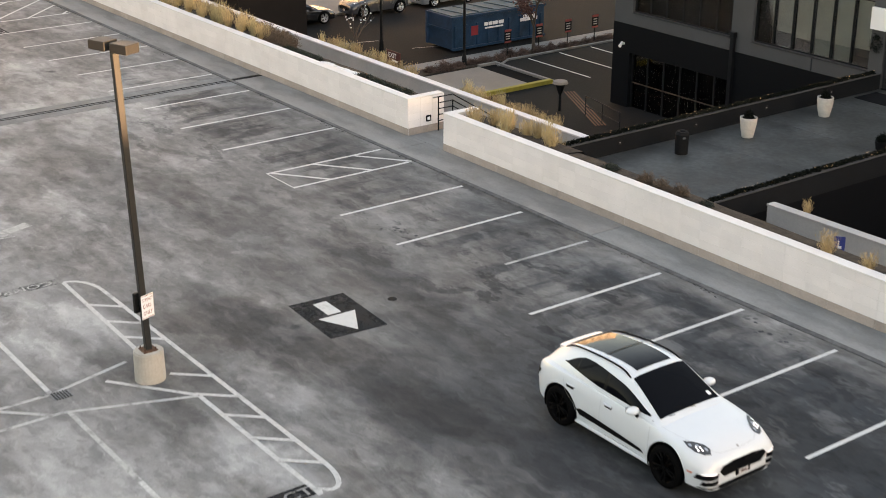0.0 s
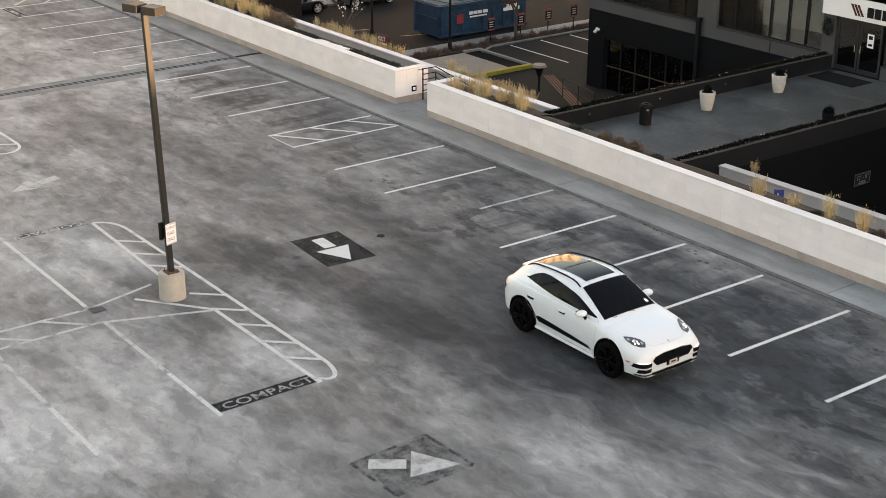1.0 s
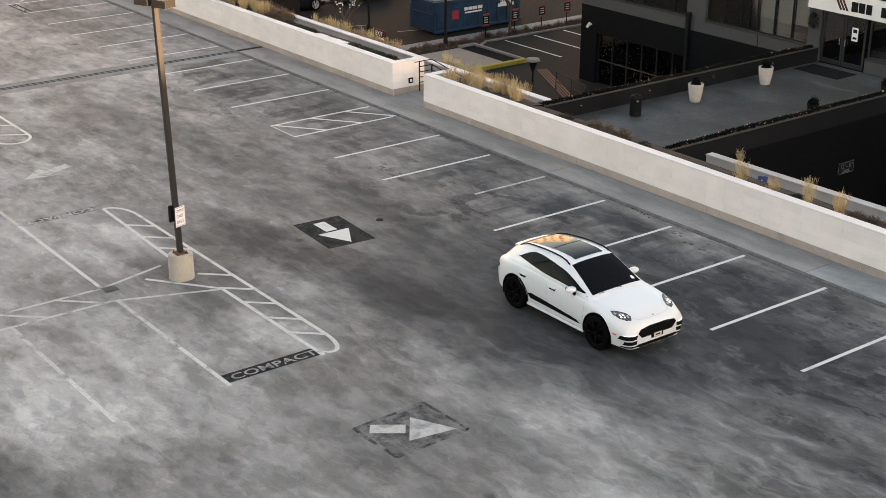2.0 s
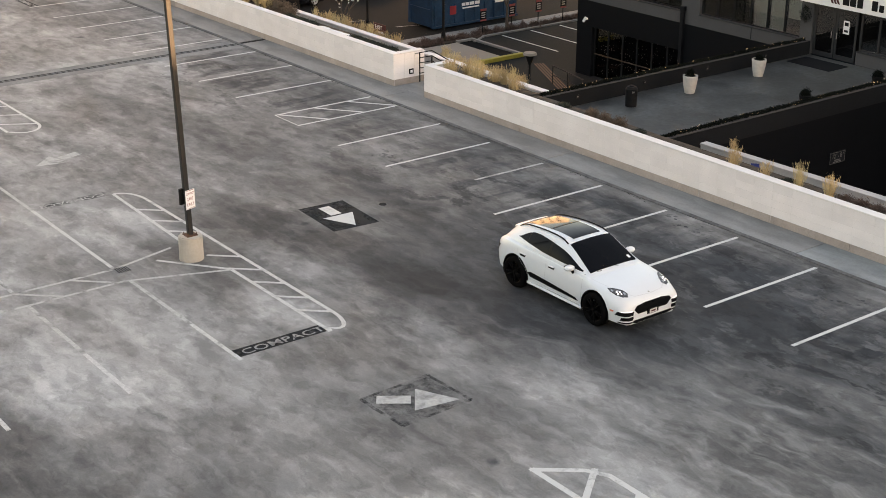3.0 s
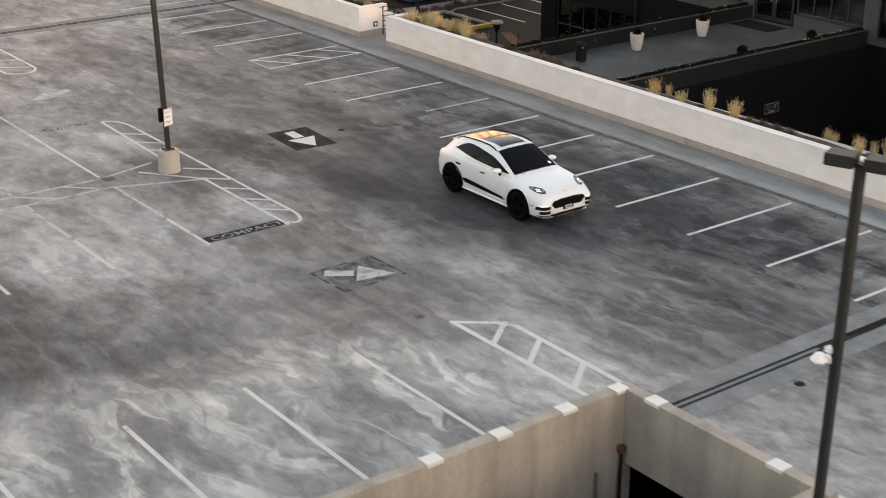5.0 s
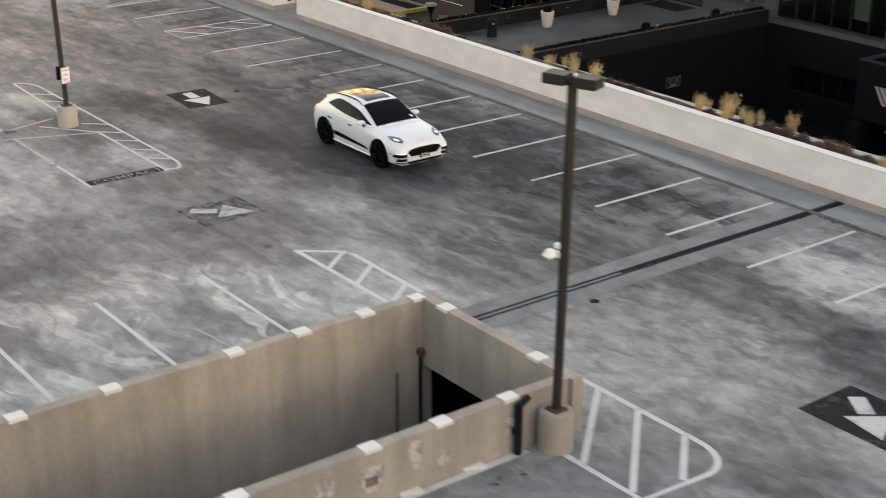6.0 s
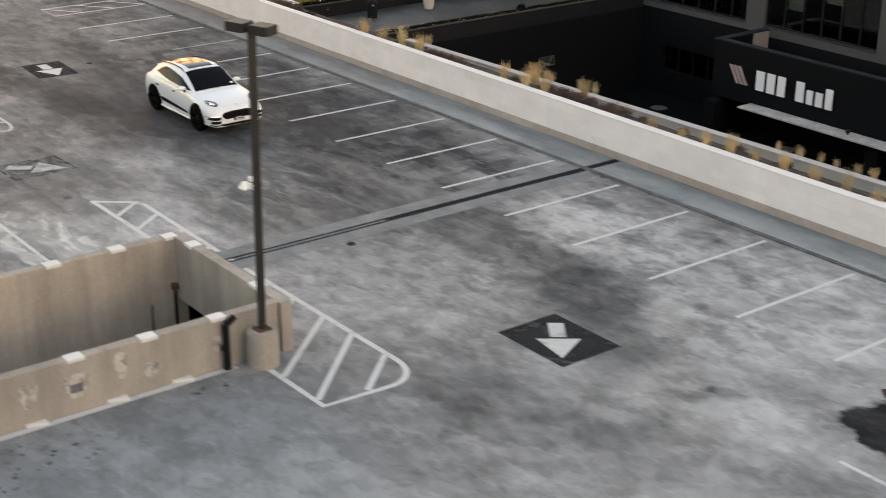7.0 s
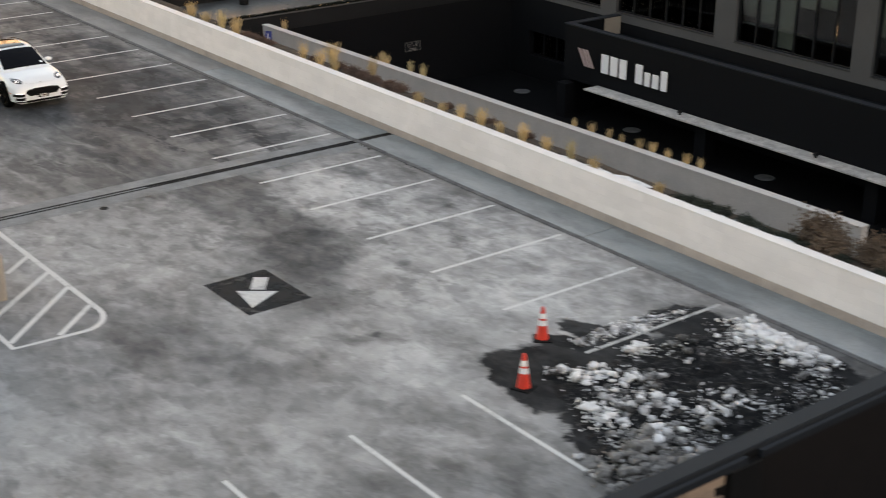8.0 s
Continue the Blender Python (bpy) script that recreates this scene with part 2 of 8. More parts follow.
    for x, y, rx, ry, amount in here([(14.5, -3.2, 8.5, 3.2, 0.75), (4.0, -2.6, 5.5, 2.6, 0.55), (21.8, -4.0, 3.0, 3.8, 0.6), (30.5, -4.6, 5.5, 4.2, 0.35), (-8, -3.0, 6, 2.8, 0.45)]):
        zone = blob(n, l, wob3, x, y, rx, ry, 0, 0.35)
        col = mix_col(n, l, times(zone, ramp_node(n, l, scuff, 0.455, 0.405, 0.0, amount)), col, (0.020, 0.022, 0.025))
        col = mix_col(n, l, times(zone, ramp_node(n, l, scuff, 0.555, 0.62, 0.0, amount * 0.4)), col, (0.21, 0.212, 0.213))
    wisp = noise_node(n, l, streak_space(swirl, -24, 0.22, 1.5), 1.3, 6, 0.55, 0.5)
    for x, y, rx, ry in here([(17.0, -9.2, 4.4, 2.0), (21.0, -8.2, 3.4, 2.2), (11.0, -10.4, 3.0, 1.0)]):
        col = mix_col(n, l, times(blob(n, l, wob3, x, y, rx, ry, 0, 0.4), ramp_node(n, l, wisp, 0.48, 0.66, 0.0, 0.30)), col, (0.36, 0.357, 0.35))
    # smooth grey sealer east of the light well
    k = times(blob(n, l, wob2, 32.5, -17.8, 4.4, 5.0, 0, 0.3), 0.85)
    col = mix_col(n, l, k, col, sealer)
    # small dark drips, and two rows of leaf scraps
    vor = n.new("ShaderNodeTexVoronoi")
    vor.inputs["Scale"].default_value = 0.55
    l.new(wob2, vor.inputs["Vector"])
    drip = ramp_node(n, l, vor.outputs["Distance"], 0.11, 0.05)
    gate = ramp_node(n, l, noise_node(n, l, pos, 0.3, 2), 0.52, 0.62)
    col = mix_col(n, l, times(times(drip, gate), 0.7), col, grime)
    vor = n.new("ShaderNodeTexVoronoi")
    vor.inputs["Scale"].default_value = 5.0
    l.new(wobble(n, l, pos, 6, 0.12), vor.inputs["Vector"])
    scrap = ramp_node(n, l, vor.outputs["Distance"], 0.34, 0.26)
    for x, y, rx, ry, turn in here([(30.5, -18.1, 0.55, 1.1, -8), (31.0, -19.6, 0.5, 0.8, 10), (11.5, -0.35, 0.9, 0.35, 0), (16.9, -1.1, 1.1, 0.35, 20), (19.2, -0.5, 1.0, 0.3, 0), (30.0, -14.6, 0.15, 0.5, 0), (1.9, -3.4, 1.0, 0.25, 12)]):
        k = times(times(blob(n, l, wob2, x, y, rx, ry, turn, 0.3), scrap), ramp_node(n, l, mott2, 0.40, 0.48))
        col = mix_col(n, l, times(k, 0.85), col, grime)
    # melt water round the snow heap
    wetness = None
    wet_wob = wobble(n, l, wobble(n, l, pos, 0.9, 1.2), 3.2, 0.5)
    for x, y, rx, ry, turn in here([(42.0, -3.4, 2.9, 2.7, 0), (39.3, -5.5, 1.5, 0.85, -18), (39.3, -4.4, 1.3, 0.9, 0), (38.9, -3.1, 1.4, 0.6, 10), (39.4, -1.3, 1.0, 1.0, 0), (41.6, -6.0, 1.0, 0.6, -20), (43.0, -6.4, 0.9, 0.6, -20), (41.2, -0.7, 2.6, 0.5, 3)]):
        b = blob(n, l, wet_wob, x, y, rx, ry, turn, 0.07)
        wetness = b if wetness is None else math_node(n, l, 'MAXIMUM', wetness, b)
    if wetness is not None:
        col = mix_col(n, l, times(wetness, ramp_node(n, l, mott2, 0.36, 0.60, 0.88, 0.985)), col, wet)
    # worn skin in layers with torn edges, which shows through every stain
    for turn, sx, sy, scale, lo, hi, dark, pale in ((8, 0.55, 1.0, 0.42, 0.485, 0.515, 0.88, 1.06), (-14, 0.7, 1.1, 0.9, 0.47, 0.505, 0.91, 1.05), (20, 0.6, 1.2, 1.9, 0.44, 0.49, 0.88, 1.03), (3, 0.5, 1.3, 3.3, 0.58, 0.64, 0.99, 1.11)):
        col = mix_col(n, l, 1.0, col, ramp_node(n, l, streaks(wob2, turn, sx, sy, scale, 8, 0.6), lo, hi, dark, pale), 'MULTIPLY')
    worn = streaks(wob2, 12, 0.60, 1.2, 2.2, 8, 0.62)
    col = mix_col(n, l, 1.0, col, ramp_node(n, l, worn, 0.36, 0.64, 0.92, 1.08), 'MULTIPLY')
    col = mix_col(n, l, 1.0, col, ramp_node(n, l, grain, 0.2, 0.8, 0.84, 1.16), 'MULTIPLY')
    l.new(col, p.inputs["Base Color"])
    l.new(ramp_node(n, l, mott, 0.2, 0.8, 0.62, 0.85), p.inputs["Roughness"])
    p.inputs["Specular IOR Level"].default_value = 0.13
    if wetness is not None:
        l.new(ramp_node(n, l, wetness, 0, 1, 0.13, 0.05), p.inputs["Specular IOR Level"])
    bump(n, l, p, grain, 0.25, 0.006)
    return m


def walkway_concrete(name, blue):
    """Walkway: blue-grey coating that is washed pale along the kerb and dusty brown further in."""
    m, n, l, p = node_mat(name)
    pos = position(n)
    wob = wobble(n, l, pos, 0.8, 0.9)
    sep = n.new("ShaderNodeSeparateXYZ")
    l.new(wob, sep.inputs[0])
    st = n.new("ShaderNodeMapping")
    st.inputs["Scale"].default_value = (0.35, 1.6, 1)
    l.new(wob, st.inputs["Vector"])
    smear = noise_node(n, l, st.outputs[0], 1.0, 7, 0.6, 0.2)
    big = noise_node(n, l, pos, 0.28, 4, 0.55)
    grain = noise_node(n, l, pos, 18, 5, 0.7)
    band = math_node(n, l, 'MULTIPLY', ramp_node(n, l, sep.outputs["Y"], 1.15, 0.55), ramp_node(n, l, big, 0.36, 0.56))
    col = mix_col(n, l, ramp_node(n, l, smear, 0.35, 0.65), (0.160 - blue * 0.012, 0.159, 0.157 + blue * 0.008), (0.240 - blue * 0.02, 0.240 + blue * 0.008, 0.237 + blue * 0.016))
    col = mix_col(n, l, math_node(n, l, 'MULTIPLY', band, ramp_node(n, l, smear, 0.3, 0.6, 0.35, 0.85)), col, (0.285 + blue * 0.05, 0.276 + blue * 0.074, 0.264 + blue * 0.088))
    col = mix_col(n, l, 1.0, col, ramp_node(n, l, grain, 0.2, 0.8, 0.86, 1.14), 'MULTIPLY')
    l.new(col, p.inputs["Base Color"])
    p.inputs["Roughness"].default_value = 0.8
    p.inputs["Specular IOR Level"].default_value = 0.2
    bump(n, l, p, grain, 0.2)
    return m


def worn_paint(name, base, under, wear=0.5):
    """Road paint that has worn through in specks."""
    m, n, l, p = node_mat(name)
    pos = position(n)
    a = noise_node(n, l, pos, 9, 6, 0.75, 0.3)
    b = noise_node(n, l, pos, 1.2, 3, 0.6)
    k = math_node(n, l, 'ADD', ramp_node(n, l, a, 0.35, 0.7, 0, 0.6), ramp_node(n, l, b, 0.4, 0.7, 0, 0.4))
    col = mix_col(n, l, ramp_node(n, l, k, 1.0 - wear, 1.3 - wear * 0.5, 0, 0.9), base, under)
    l.new(col, p.inputs["Base Color"])
    p.inputs["Roughness"].default_value = 0.7
    p.inputs["Specular IOR Level"].default_value = 0.15
    return m


def thin_paint(name, base, lo, hi, most=0.9, scale=2.2):
    """Old paint or mortar skin, worn away in patches so that what lies under it shows."""
    m, n, l, p = node_mat(name)
    pos = position(n)
    a = noise_node(n, l, pos, scale, 7, 0.66, 0.4)
    g = noise_node(n, l, pos, 14, 4, 0.7)
    col = mix_col(n, l, 1.0, base, ramp_node(n, l, g, 0.3, 0.7, 0.8, 1.2), 'MULTIPLY')
    l.new(col, p.inputs["Base Color"])
    p.inputs["Roughness"].default_value = 0.75
    p.inputs["Specular IOR Level"].default_value = 0.12
    bare = n.new("ShaderNodeBsdfTransparent")
    mx = n.new("ShaderNodeMixShader")
    k = math_node(n, l, 'ADD', a, ramp_node(n, l, g, 0.3, 0.7, -0.05, 0.05))
    l.new(ramp_node(n, l, k, lo, hi, 0.0, most), mx.inputs[0])
    l.new(p.outputs[0], mx.inputs[1])
    l.new(bare.outputs[0], mx.inputs[2])
    out = [q for q in n if q.type == 'OUTPUT_MATERIAL'][0]
    l.new(mx.outputs[0], out.inputs["Surface"])
    return m


def well_wall(name):
    """Board-cast wall of the light well: tan-grey, with runs of damp and dust down its face."""
    m, n, l, p = node_mat(name)
    pos = position(n)
    st = n.new("ShaderNodeMapping")
    st.inputs["Scale"].default_value = (1.6, 1.6, 0.16)
    l.new(wobble(n, l, pos, 1.5, 0.25, 3), st.inputs["Vector"])
    runs = noise_node(n, l, st.outputs[0], 1.5, 6, 0.62)
    big = noise_node(n, l, pos, 0.5, 5, 0.55)
    grain = noise_node(n, l, pos, 16, 5, 0.7)
    col = mix_col(n, l, ramp_node(n, l, big, 0.35, 0.65), (0.290, 0.258, 0.226), (0.395, 0.345, 0.296))
    col = mix_col(n, l, 1.0, col, ramp_node(n, l, runs, 0.33, 0.67, 0.86, 1.12), 'MULTIPLY')
    col = mix_col(n, l, 1.0, col, ramp_node(n, l, grain, 0.25, 0.75, 0.88, 1.12), 'MULTIPLY')
    l.new(col, p.inputs["Base Color"])
    p.inputs["Roughness"].default_value = 0.88
    p.inputs["Specular IOR Level"].default_value = 0.2
    bump(n, l, p, grain, 0.25, 0.008)
    return m


def glass_mat(name, tint, gloss_rough=0.03, see=0.9, strength=1.0):
    """Window glass: clear view with a mirror sheen that grows at grazing angles."""
    m = bpy.data.materials.new(name)
    m.use_nodes = True
    n, l = m.node_tree.nodes, m.node_tree.links
    n.clear()
    out = n.new("ShaderNodeOutputMaterial")
    tr = n.new("ShaderNodeBsdfTransparent")
    tr.inputs["Color"].default_value = (*[c * see for c in tint], 1)
    gl = n.new("ShaderNodeBsdfGlossy")
    gl.inputs["Roughness"].default_value = gloss_rough
    gl.inputs["Color"].default_value = (strength, strength, strength, 1)
    fr = n.new("ShaderNodeFresnel")
    fr.inputs["IOR"].default_value = 1.5
    mx = n.new("ShaderNodeMixShader")
    l.new(fr.outputs[0], mx.inputs[0])
    l.new(tr.outputs[0], mx.inputs[1])
    l.new(gl.outputs[0], mx.inputs[2])
    l.new(mx.outputs[0], out.inputs["Surface"])
    return m


def glow(name, col, strength):
    m, n, l, p = node_mat(name)
    p.inputs["Base Color"].default_value = (*col, 1)
    p.inputs["Emission Color"].default_value = (*col, 1)
    p.inputs["Emission Strength"].default_value = strength
    return m


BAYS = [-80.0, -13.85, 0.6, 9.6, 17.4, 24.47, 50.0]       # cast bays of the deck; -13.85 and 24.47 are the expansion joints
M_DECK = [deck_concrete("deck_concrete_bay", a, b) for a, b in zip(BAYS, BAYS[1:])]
M_WALK, M_WALK_M, M_WALK_E = [walkway_concrete("walkway_concrete", k) for k in (0.0, 0.3, 1.0)]
M_KERB = surface("kerb_edge", (0.11, 0.11, 0.112), 0.85, vary=0.4, scale=2.5, fine=14, bump_s=0.5, spec=0.12)
M_COAT = surface("joint_coating", (0.178, 0.186, 0.188), 0.75, vary=0.30, scale=1.3, fine=16, bump_s=0.2, spec=0.2)
M_RUBBER = surface("black_rubber", (0.009, 0.009, 0.0095), 0.75, vary=0.3, scale=4, fine=30, spec=0.12)
M_JOINTBLACK = surface("black_joint_mastic", (0.014, 0.014, 0.015), 0.8, vary=0.3, scale=4, fine=30, spec=0.06)
M_WHITE = worn_paint("white_road_paint", (0.56, 0.56, 0.548), (0.19, 0.19, 0.187), 0.52)
M_WHITE_OLD = thin_paint("faded_road_paint", (0.42, 0.42, 0.41), 0.50, 0.74, 0.75)
M_WHITE_MID = thin_paint("rubbed_road_paint", (0.50, 0.50, 0.49), 0.54, 0.74, 0.65)
M_LETTER = thin_paint("faded_letter_paint", (0.27, 0.27, 0.265), 0.48, 0.72, 0.75, 5.0)
M_BLACKOUT = thin_paint("blackout_road_paint", (0.012, 0.0138, 0.0165), 0.46, 0.72, 0.55, 1.6)
M_BLACKOUT_OLD = thin_paint("faded_blackout_paint", (0.085, 0.085, 0.086), 0.30, 0.54, 0.92, 1.6)
M_BLACKOUT_RIM = thin_paint("worn_blackout_rim", (0.055, 0.056, 0.057), 0.36, 0.58, 0.95, 2.2)
M_GHOST = thin_paint("ghost_paint", (0.10, 0.10, 0.10), 0.32, 0.54, 0.92)
M_BLOCK = surface("pale_block", (0.75, 0.70, 0.688), 0.85, vary=0.07, scale=0.7, fine=30, bump_s=0.15, per_piece=0.035)
M_BASE = surface("tan_base_concrete", (0.37, 0.312, 0.282), 0.85, vary=0.16, scale=1.2, fine=20, bump_s=0.2, per_piece=0.06, spec=0.2)
M_COPING = surface("white_coping", (0.70, 0.66, 0.64), 0.8, vary=0.08, scale=1.0, fine=25)
M_MORTAR = surface("mortar", (0.60, 0.56, 0.535), 0.9, vary=0.1)
M_LOWWALL = surface("grey_board_concrete", (0.45, 0.425, 0.405), 0.85, vary=0.12, scale=0.6, fine=18, spec=0.2)
M_SOIL = surface("mulch_soil", (0.055, 0.042, 0.033), 0.95, vary=0.5, scale=3, fine=30, bump_s=0.8, spec=0.15)
M_SNOWBIT = surface("old_snow", (0.66, 0.66, 0.665), 0.7, vary=0.22, scale=5, fine=30, bump_s=0.4)
M_WELL = well_wall("well_concrete")
M_CAPWHITE = surface("white_cap_paint", (0.66, 0.65, 0.62), 0.6, vary=0.06)
M_PATCH = thin_paint("repair_mortar", (0.46, 0.425, 0.39), 0.46, 0.64, 0.95, 3.0)
M_DARKWALL = surface("charcoal_render", (0.0050, 0.0056, 0.0068), 0.8, vary=0.1, scale=0.5, fine=14, bump_s=0.1, spec=0.08)
M_GREYWALL = surface("grey_render", (0.068, 0.069, 0.072), 0.8, vary=0.09, scale=0.5, fine=14, bump_s=0.1, spec=0.15)
M_FRAME = surface("dark_window_frame", (0.013, 0.014, 0.016), 0.45, metal=0.3, vary=0.1, bump_s=0, spec=0.1)
M_ALU = surface("aluminium_frame", (0.038, 0.039, 0.042), 0.45, metal=0.3, vary=0.08, bump_s=0, spec=0.2)
M_GLASS = glass_mat("window_glass", (0.88, 0.9, 0.92), 0.02)
M_SHADE = surface("roller_shade_fabric", (0.36, 0.36, 0.29), 0.9, vary=0.1, scale=2, fine=60)
M_SHADE_G = surface("green_shade_fabric", (0.17, 0.20, 0.165), 0.9, vary=0.1, scale=2, fine=60)
# near-black room surfaces: the dimness indoors is put into their colour
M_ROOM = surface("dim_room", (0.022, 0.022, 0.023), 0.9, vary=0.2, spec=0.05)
M_TERR = surface("terrace_paving", (0.052, 0.055, 0.054), 0.5, vary=0.55, scale=0.55, fine=5, bump_s=0.12, spec=0.25)
M_ASPHALT = surface("asphalt", (0.0125, 0.0122, 0.0125), 0.88, vary=0.22, scale=0.35, fine=35, bump_s=0.4, spec=0.1)
# near-black asphalt: the shade of drive, lower level and ramp slot is in the colour
M_DRIVE = surface("shade_toned_asphalt", (0.005, 0.0053, 0.006), 0.9, vary=0.25, scale=0.4, fine=30, bump_s=0.3, spec=0.05)
M_PAVE = surface("pavement_concrete", (0.20, 0.19, 0.18), 0.88, vary=0.12, scale=0.5, fine=16, spec=0.2)
M_SLAB = surface("precast_slab", (0.235, 0.205, 0.178), 0.88, vary=0.1, scale=0.5, fine=16, spec=0.15)
M_YELLOW = surface("yellow_kerb_paint", (0.30, 0.245, 0.045), 0.7, vary=0.2, scale=3, spec=0.2)
M_BLACKMETAL = surface("black_painted_metal", (0.011, 0.011, 0.0115), 0.5, metal=0.1, vary=0.15, bump_s=0, spec=0.12)
M_POLE = surface("bronze_painted_pole", (0.028, 0.027, 0.0265), 0.5, metal=0.2, vary=0.15, bump_s=0, spec=0.25)
M_CONC = surface("cast_concrete", (0.40, 0.37, 0.325), 0.9, vary=0.12, scale=3, fine=22, bump_s=0.25)
M_STEEL = surface("galvanised_steel", (0.35, 0.35, 0.34), 0.45, metal=0.8, vary=0.1, bump_s=0)
M_RUST = surface("rusty_plate", (0.11, 0.055, 0.035), 0.8, vary=0.3, scale=8, spec=0.2)
M_WHITEPL = surface("white_plastic", (0.78, 0.78, 0.76), 0.4, vary=0.03, bump_s=0)
M_SIGNWHITE = surface("white_sign_face", (0.80, 0.79, 0.80), 0.5, vary=0.03, bump_s=0)
M_SIGNRED = surface("red_sign_ink", (0.28, 0.05, 0.05), 0.5, vary=0.05, bump_s=0)
M_SIGNBLUE = surface("blue_sign_face", (0.03, 0.05, 0.22), 0.5, vary=0.05, bump_s=0)
M_SIGNBROWN = surface("maroon_sign_face", (0.075, 0.022, 0.02), 0.6, vary=0.08, bump_s=0, spec=0.2)
M_COPMETAL = surface("slate_metal_coping", (0.019, 0.0225, 0.0275), 0.6, metal=0.1, vary=0.1, scale=0.8, bump_s=0.05, spec=0.1)
M_DARKPANEL = surface("dark_metal_panel", (0.017, 0.015, 0.015), 0.55, metal=0.2, vary=0.1, bump_s=0, spec=0.06)
M_BRICK = surface("tan_brick", (0.30, 0.215, 0.16), 0.9, vary=0.2, scale=4, fine=20, per_piece=0.15)


# ---- building blocks
def box(bm, x0, y0, z0, x1, y1, z1, bevel=0.0):
    r = bmesh.ops.create_cube(bm, size=1.0)
    m = Matrix.Translation(((x0 + x1) / 2, (y0 + y1) / 2, (z0 + z1) / 2)) @ Matrix.Diagonal((x1 - x0, y1 - y0, z1 - z0, 1))
    bmesh.ops.transform(bm, matrix=m, verts=r["verts"])
    if bevel:
        es = list({e for v in r["verts"] for e in v.link_edges})
        bmesh.ops.bevel(bm, geom=es, offset=bevel, segments=2, affect='EDGES', profile=0.5)
    return bm


def cyl(bm, x, y, z0, z1, r0, r1=None, seg=20, m=None):
    r1 = r0 if r1 is None else r1
    r = bmesh.ops.create_cone(bm, cap_ends=True, segments=seg, radius1=r0, radius2=r1, depth=z1 - z0)
    bmesh.ops.transform(bm, matrix=Matrix.Translation((x, y, (z0 + z1) / 2)), verts=r["verts"])
    if m is not None:
        bmesh.ops.transform(bm, matrix=m, verts=r["verts"])
    return bm


def rod(bm, a, b, r, seg=8, r2=None):
    a, b = Vector(a), Vector(b)
    c = bmesh.ops.create_cone(bm, cap_ends=True, segments=seg, radius1=r, radius2=r if r2 is None else r2, depth=(b - a).length)
    q = (b - a).to_track_quat('Z', 'Y').to_matrix().to_4x4()
    bmesh.ops.transform(bm, matrix=Matrix.Translation((a + b) / 2) @ q, verts=c["verts"])
    return bm


def tube(bm, pts, r, seg=8):
    """A bent round bar through points, in one piece."""
    rings = []
    for i, p in enumerate(pts):
        d = (pts[min(i + 1, len(pts) - 1)] - pts[max(i - 1, 0)]).normalized()
        u = d.cross(Vector((0, 1, 0.2))).normalized()
        w = d.cross(u)
        rings.append([bm.verts.new(p + (u * math.cos(k * math.tau / seg) + w * math.sin(k * math.tau / seg)) * r) for k in range(seg)])
    for a, b in zip(rings[:-1], rings[1:]):
        for k in range(seg):
            bm.faces.new((a[k], a[(k + 1) % seg], b[(k + 1) % seg], b[k]))
    bm.faces.new(list(reversed(rings[0])))
    bm.faces.new(rings[-1])
    bmesh.ops.recalc_face_normals(bm, faces=bm.faces)
    return bm


def mesh_of(name, bm, mat, smooth=False):
    me = bpy.data.meshes.new(name)
    bm.to_mesh(me)
    bm.free()
    for m in (mat if isinstance(mat, (list, tuple)) else [mat]):
        me.materials.append(m)
    if smooth:
        me.shade_smooth()
    return me


def part(name, bm, mat, parent=None, label="", smooth=False, kind=""):
    ob = new(name, mesh_of(name, bm, mat, smooth))
    if parent is not None:
        ob.parent = parent
    return tagged(ob, label, kind=kind)


def empty(name, label, category, at=(0, 0, 0), turn=0, group="", kind=""):
    ob = new(name)
    ob.matrix_basis = pose(*at, 0, 0, turn)
    ob.empty_display_size = 0.2
    return tagged(ob, label, category, group, kind)


def fill(points, z, up=True):
    """A flat polygon as a bmesh."""
    bm = bmesh.new()
    f = bm.faces.new([bm.verts.new((x, y, z)) for x, y in points])
    f.normal_update()
    if (f.normal.z > 0) != up:
        f.normal_flip()
    return bm


def strip(bm, pts, width, z):
    """A painted line of even width along points on the deck."""
    pts = [Vector((x, y, 0)) for x, y in pts]
    left, right = [], []
    for i, p in enumerate(pts):
        a, b = pts[max(0, i - 1)], pts[min(len(pts) - 1, i + 1)]
        d = (b - a).normalized()
        nrm = Vector((-d.y, d.x, 0)) * width / 2
        left.append(bm.verts.new((p.x + nrm.x, p.y + nrm.y, z)))
        right.append(bm.verts.new((p.x - nrm.x, p.y - nrm.y, z)))
    for i in range(len(pts) - 1):
        bm.faces.new((right[i], right[i + 1], left[i + 1], left[i]))
    return bm


def arc(cx, cy, r, a0, a1, steps=8, ry=None):
    return [(cx + r * math.cos(radians(a0 + (a1 - a0) * i / steps)), cy + (ry or r) * math.sin(radians(a0 + (a1 - a0) * i / steps))) for i in range(steps + 1)]


def text_mesh(body, size, extrude, m, mat, name, parent=None, bold=0.0, label="", squeeze=1.0):
    """Lettering with the built-in font, as a mesh placed by the matrix m."""
    cu = bpy.data.curves.new(name, 'FONT')
    cu.body, cu.size, cu.extrude, cu.offset, cu.resolution_u = body, size, extrude, bold, 3
    cu.align_x = 'LEFT'
    tmp = new(name + "_tmp", cu)
    me = bpy.data.meshes.new_from_object(tmp.evaluated_get(bpy.context.evaluated_depsgraph_get()))
    bpy.data.objects.remove(tmp)
    me.transform(m @ Matrix.Diagonal((squeeze, 1, 1, 1)))
    me.materials.clear()
    me.materials.append(mat)
    ob = new(name, me)
    if parent is not None:
        ob.parent = parent
    return tagged(ob, label)


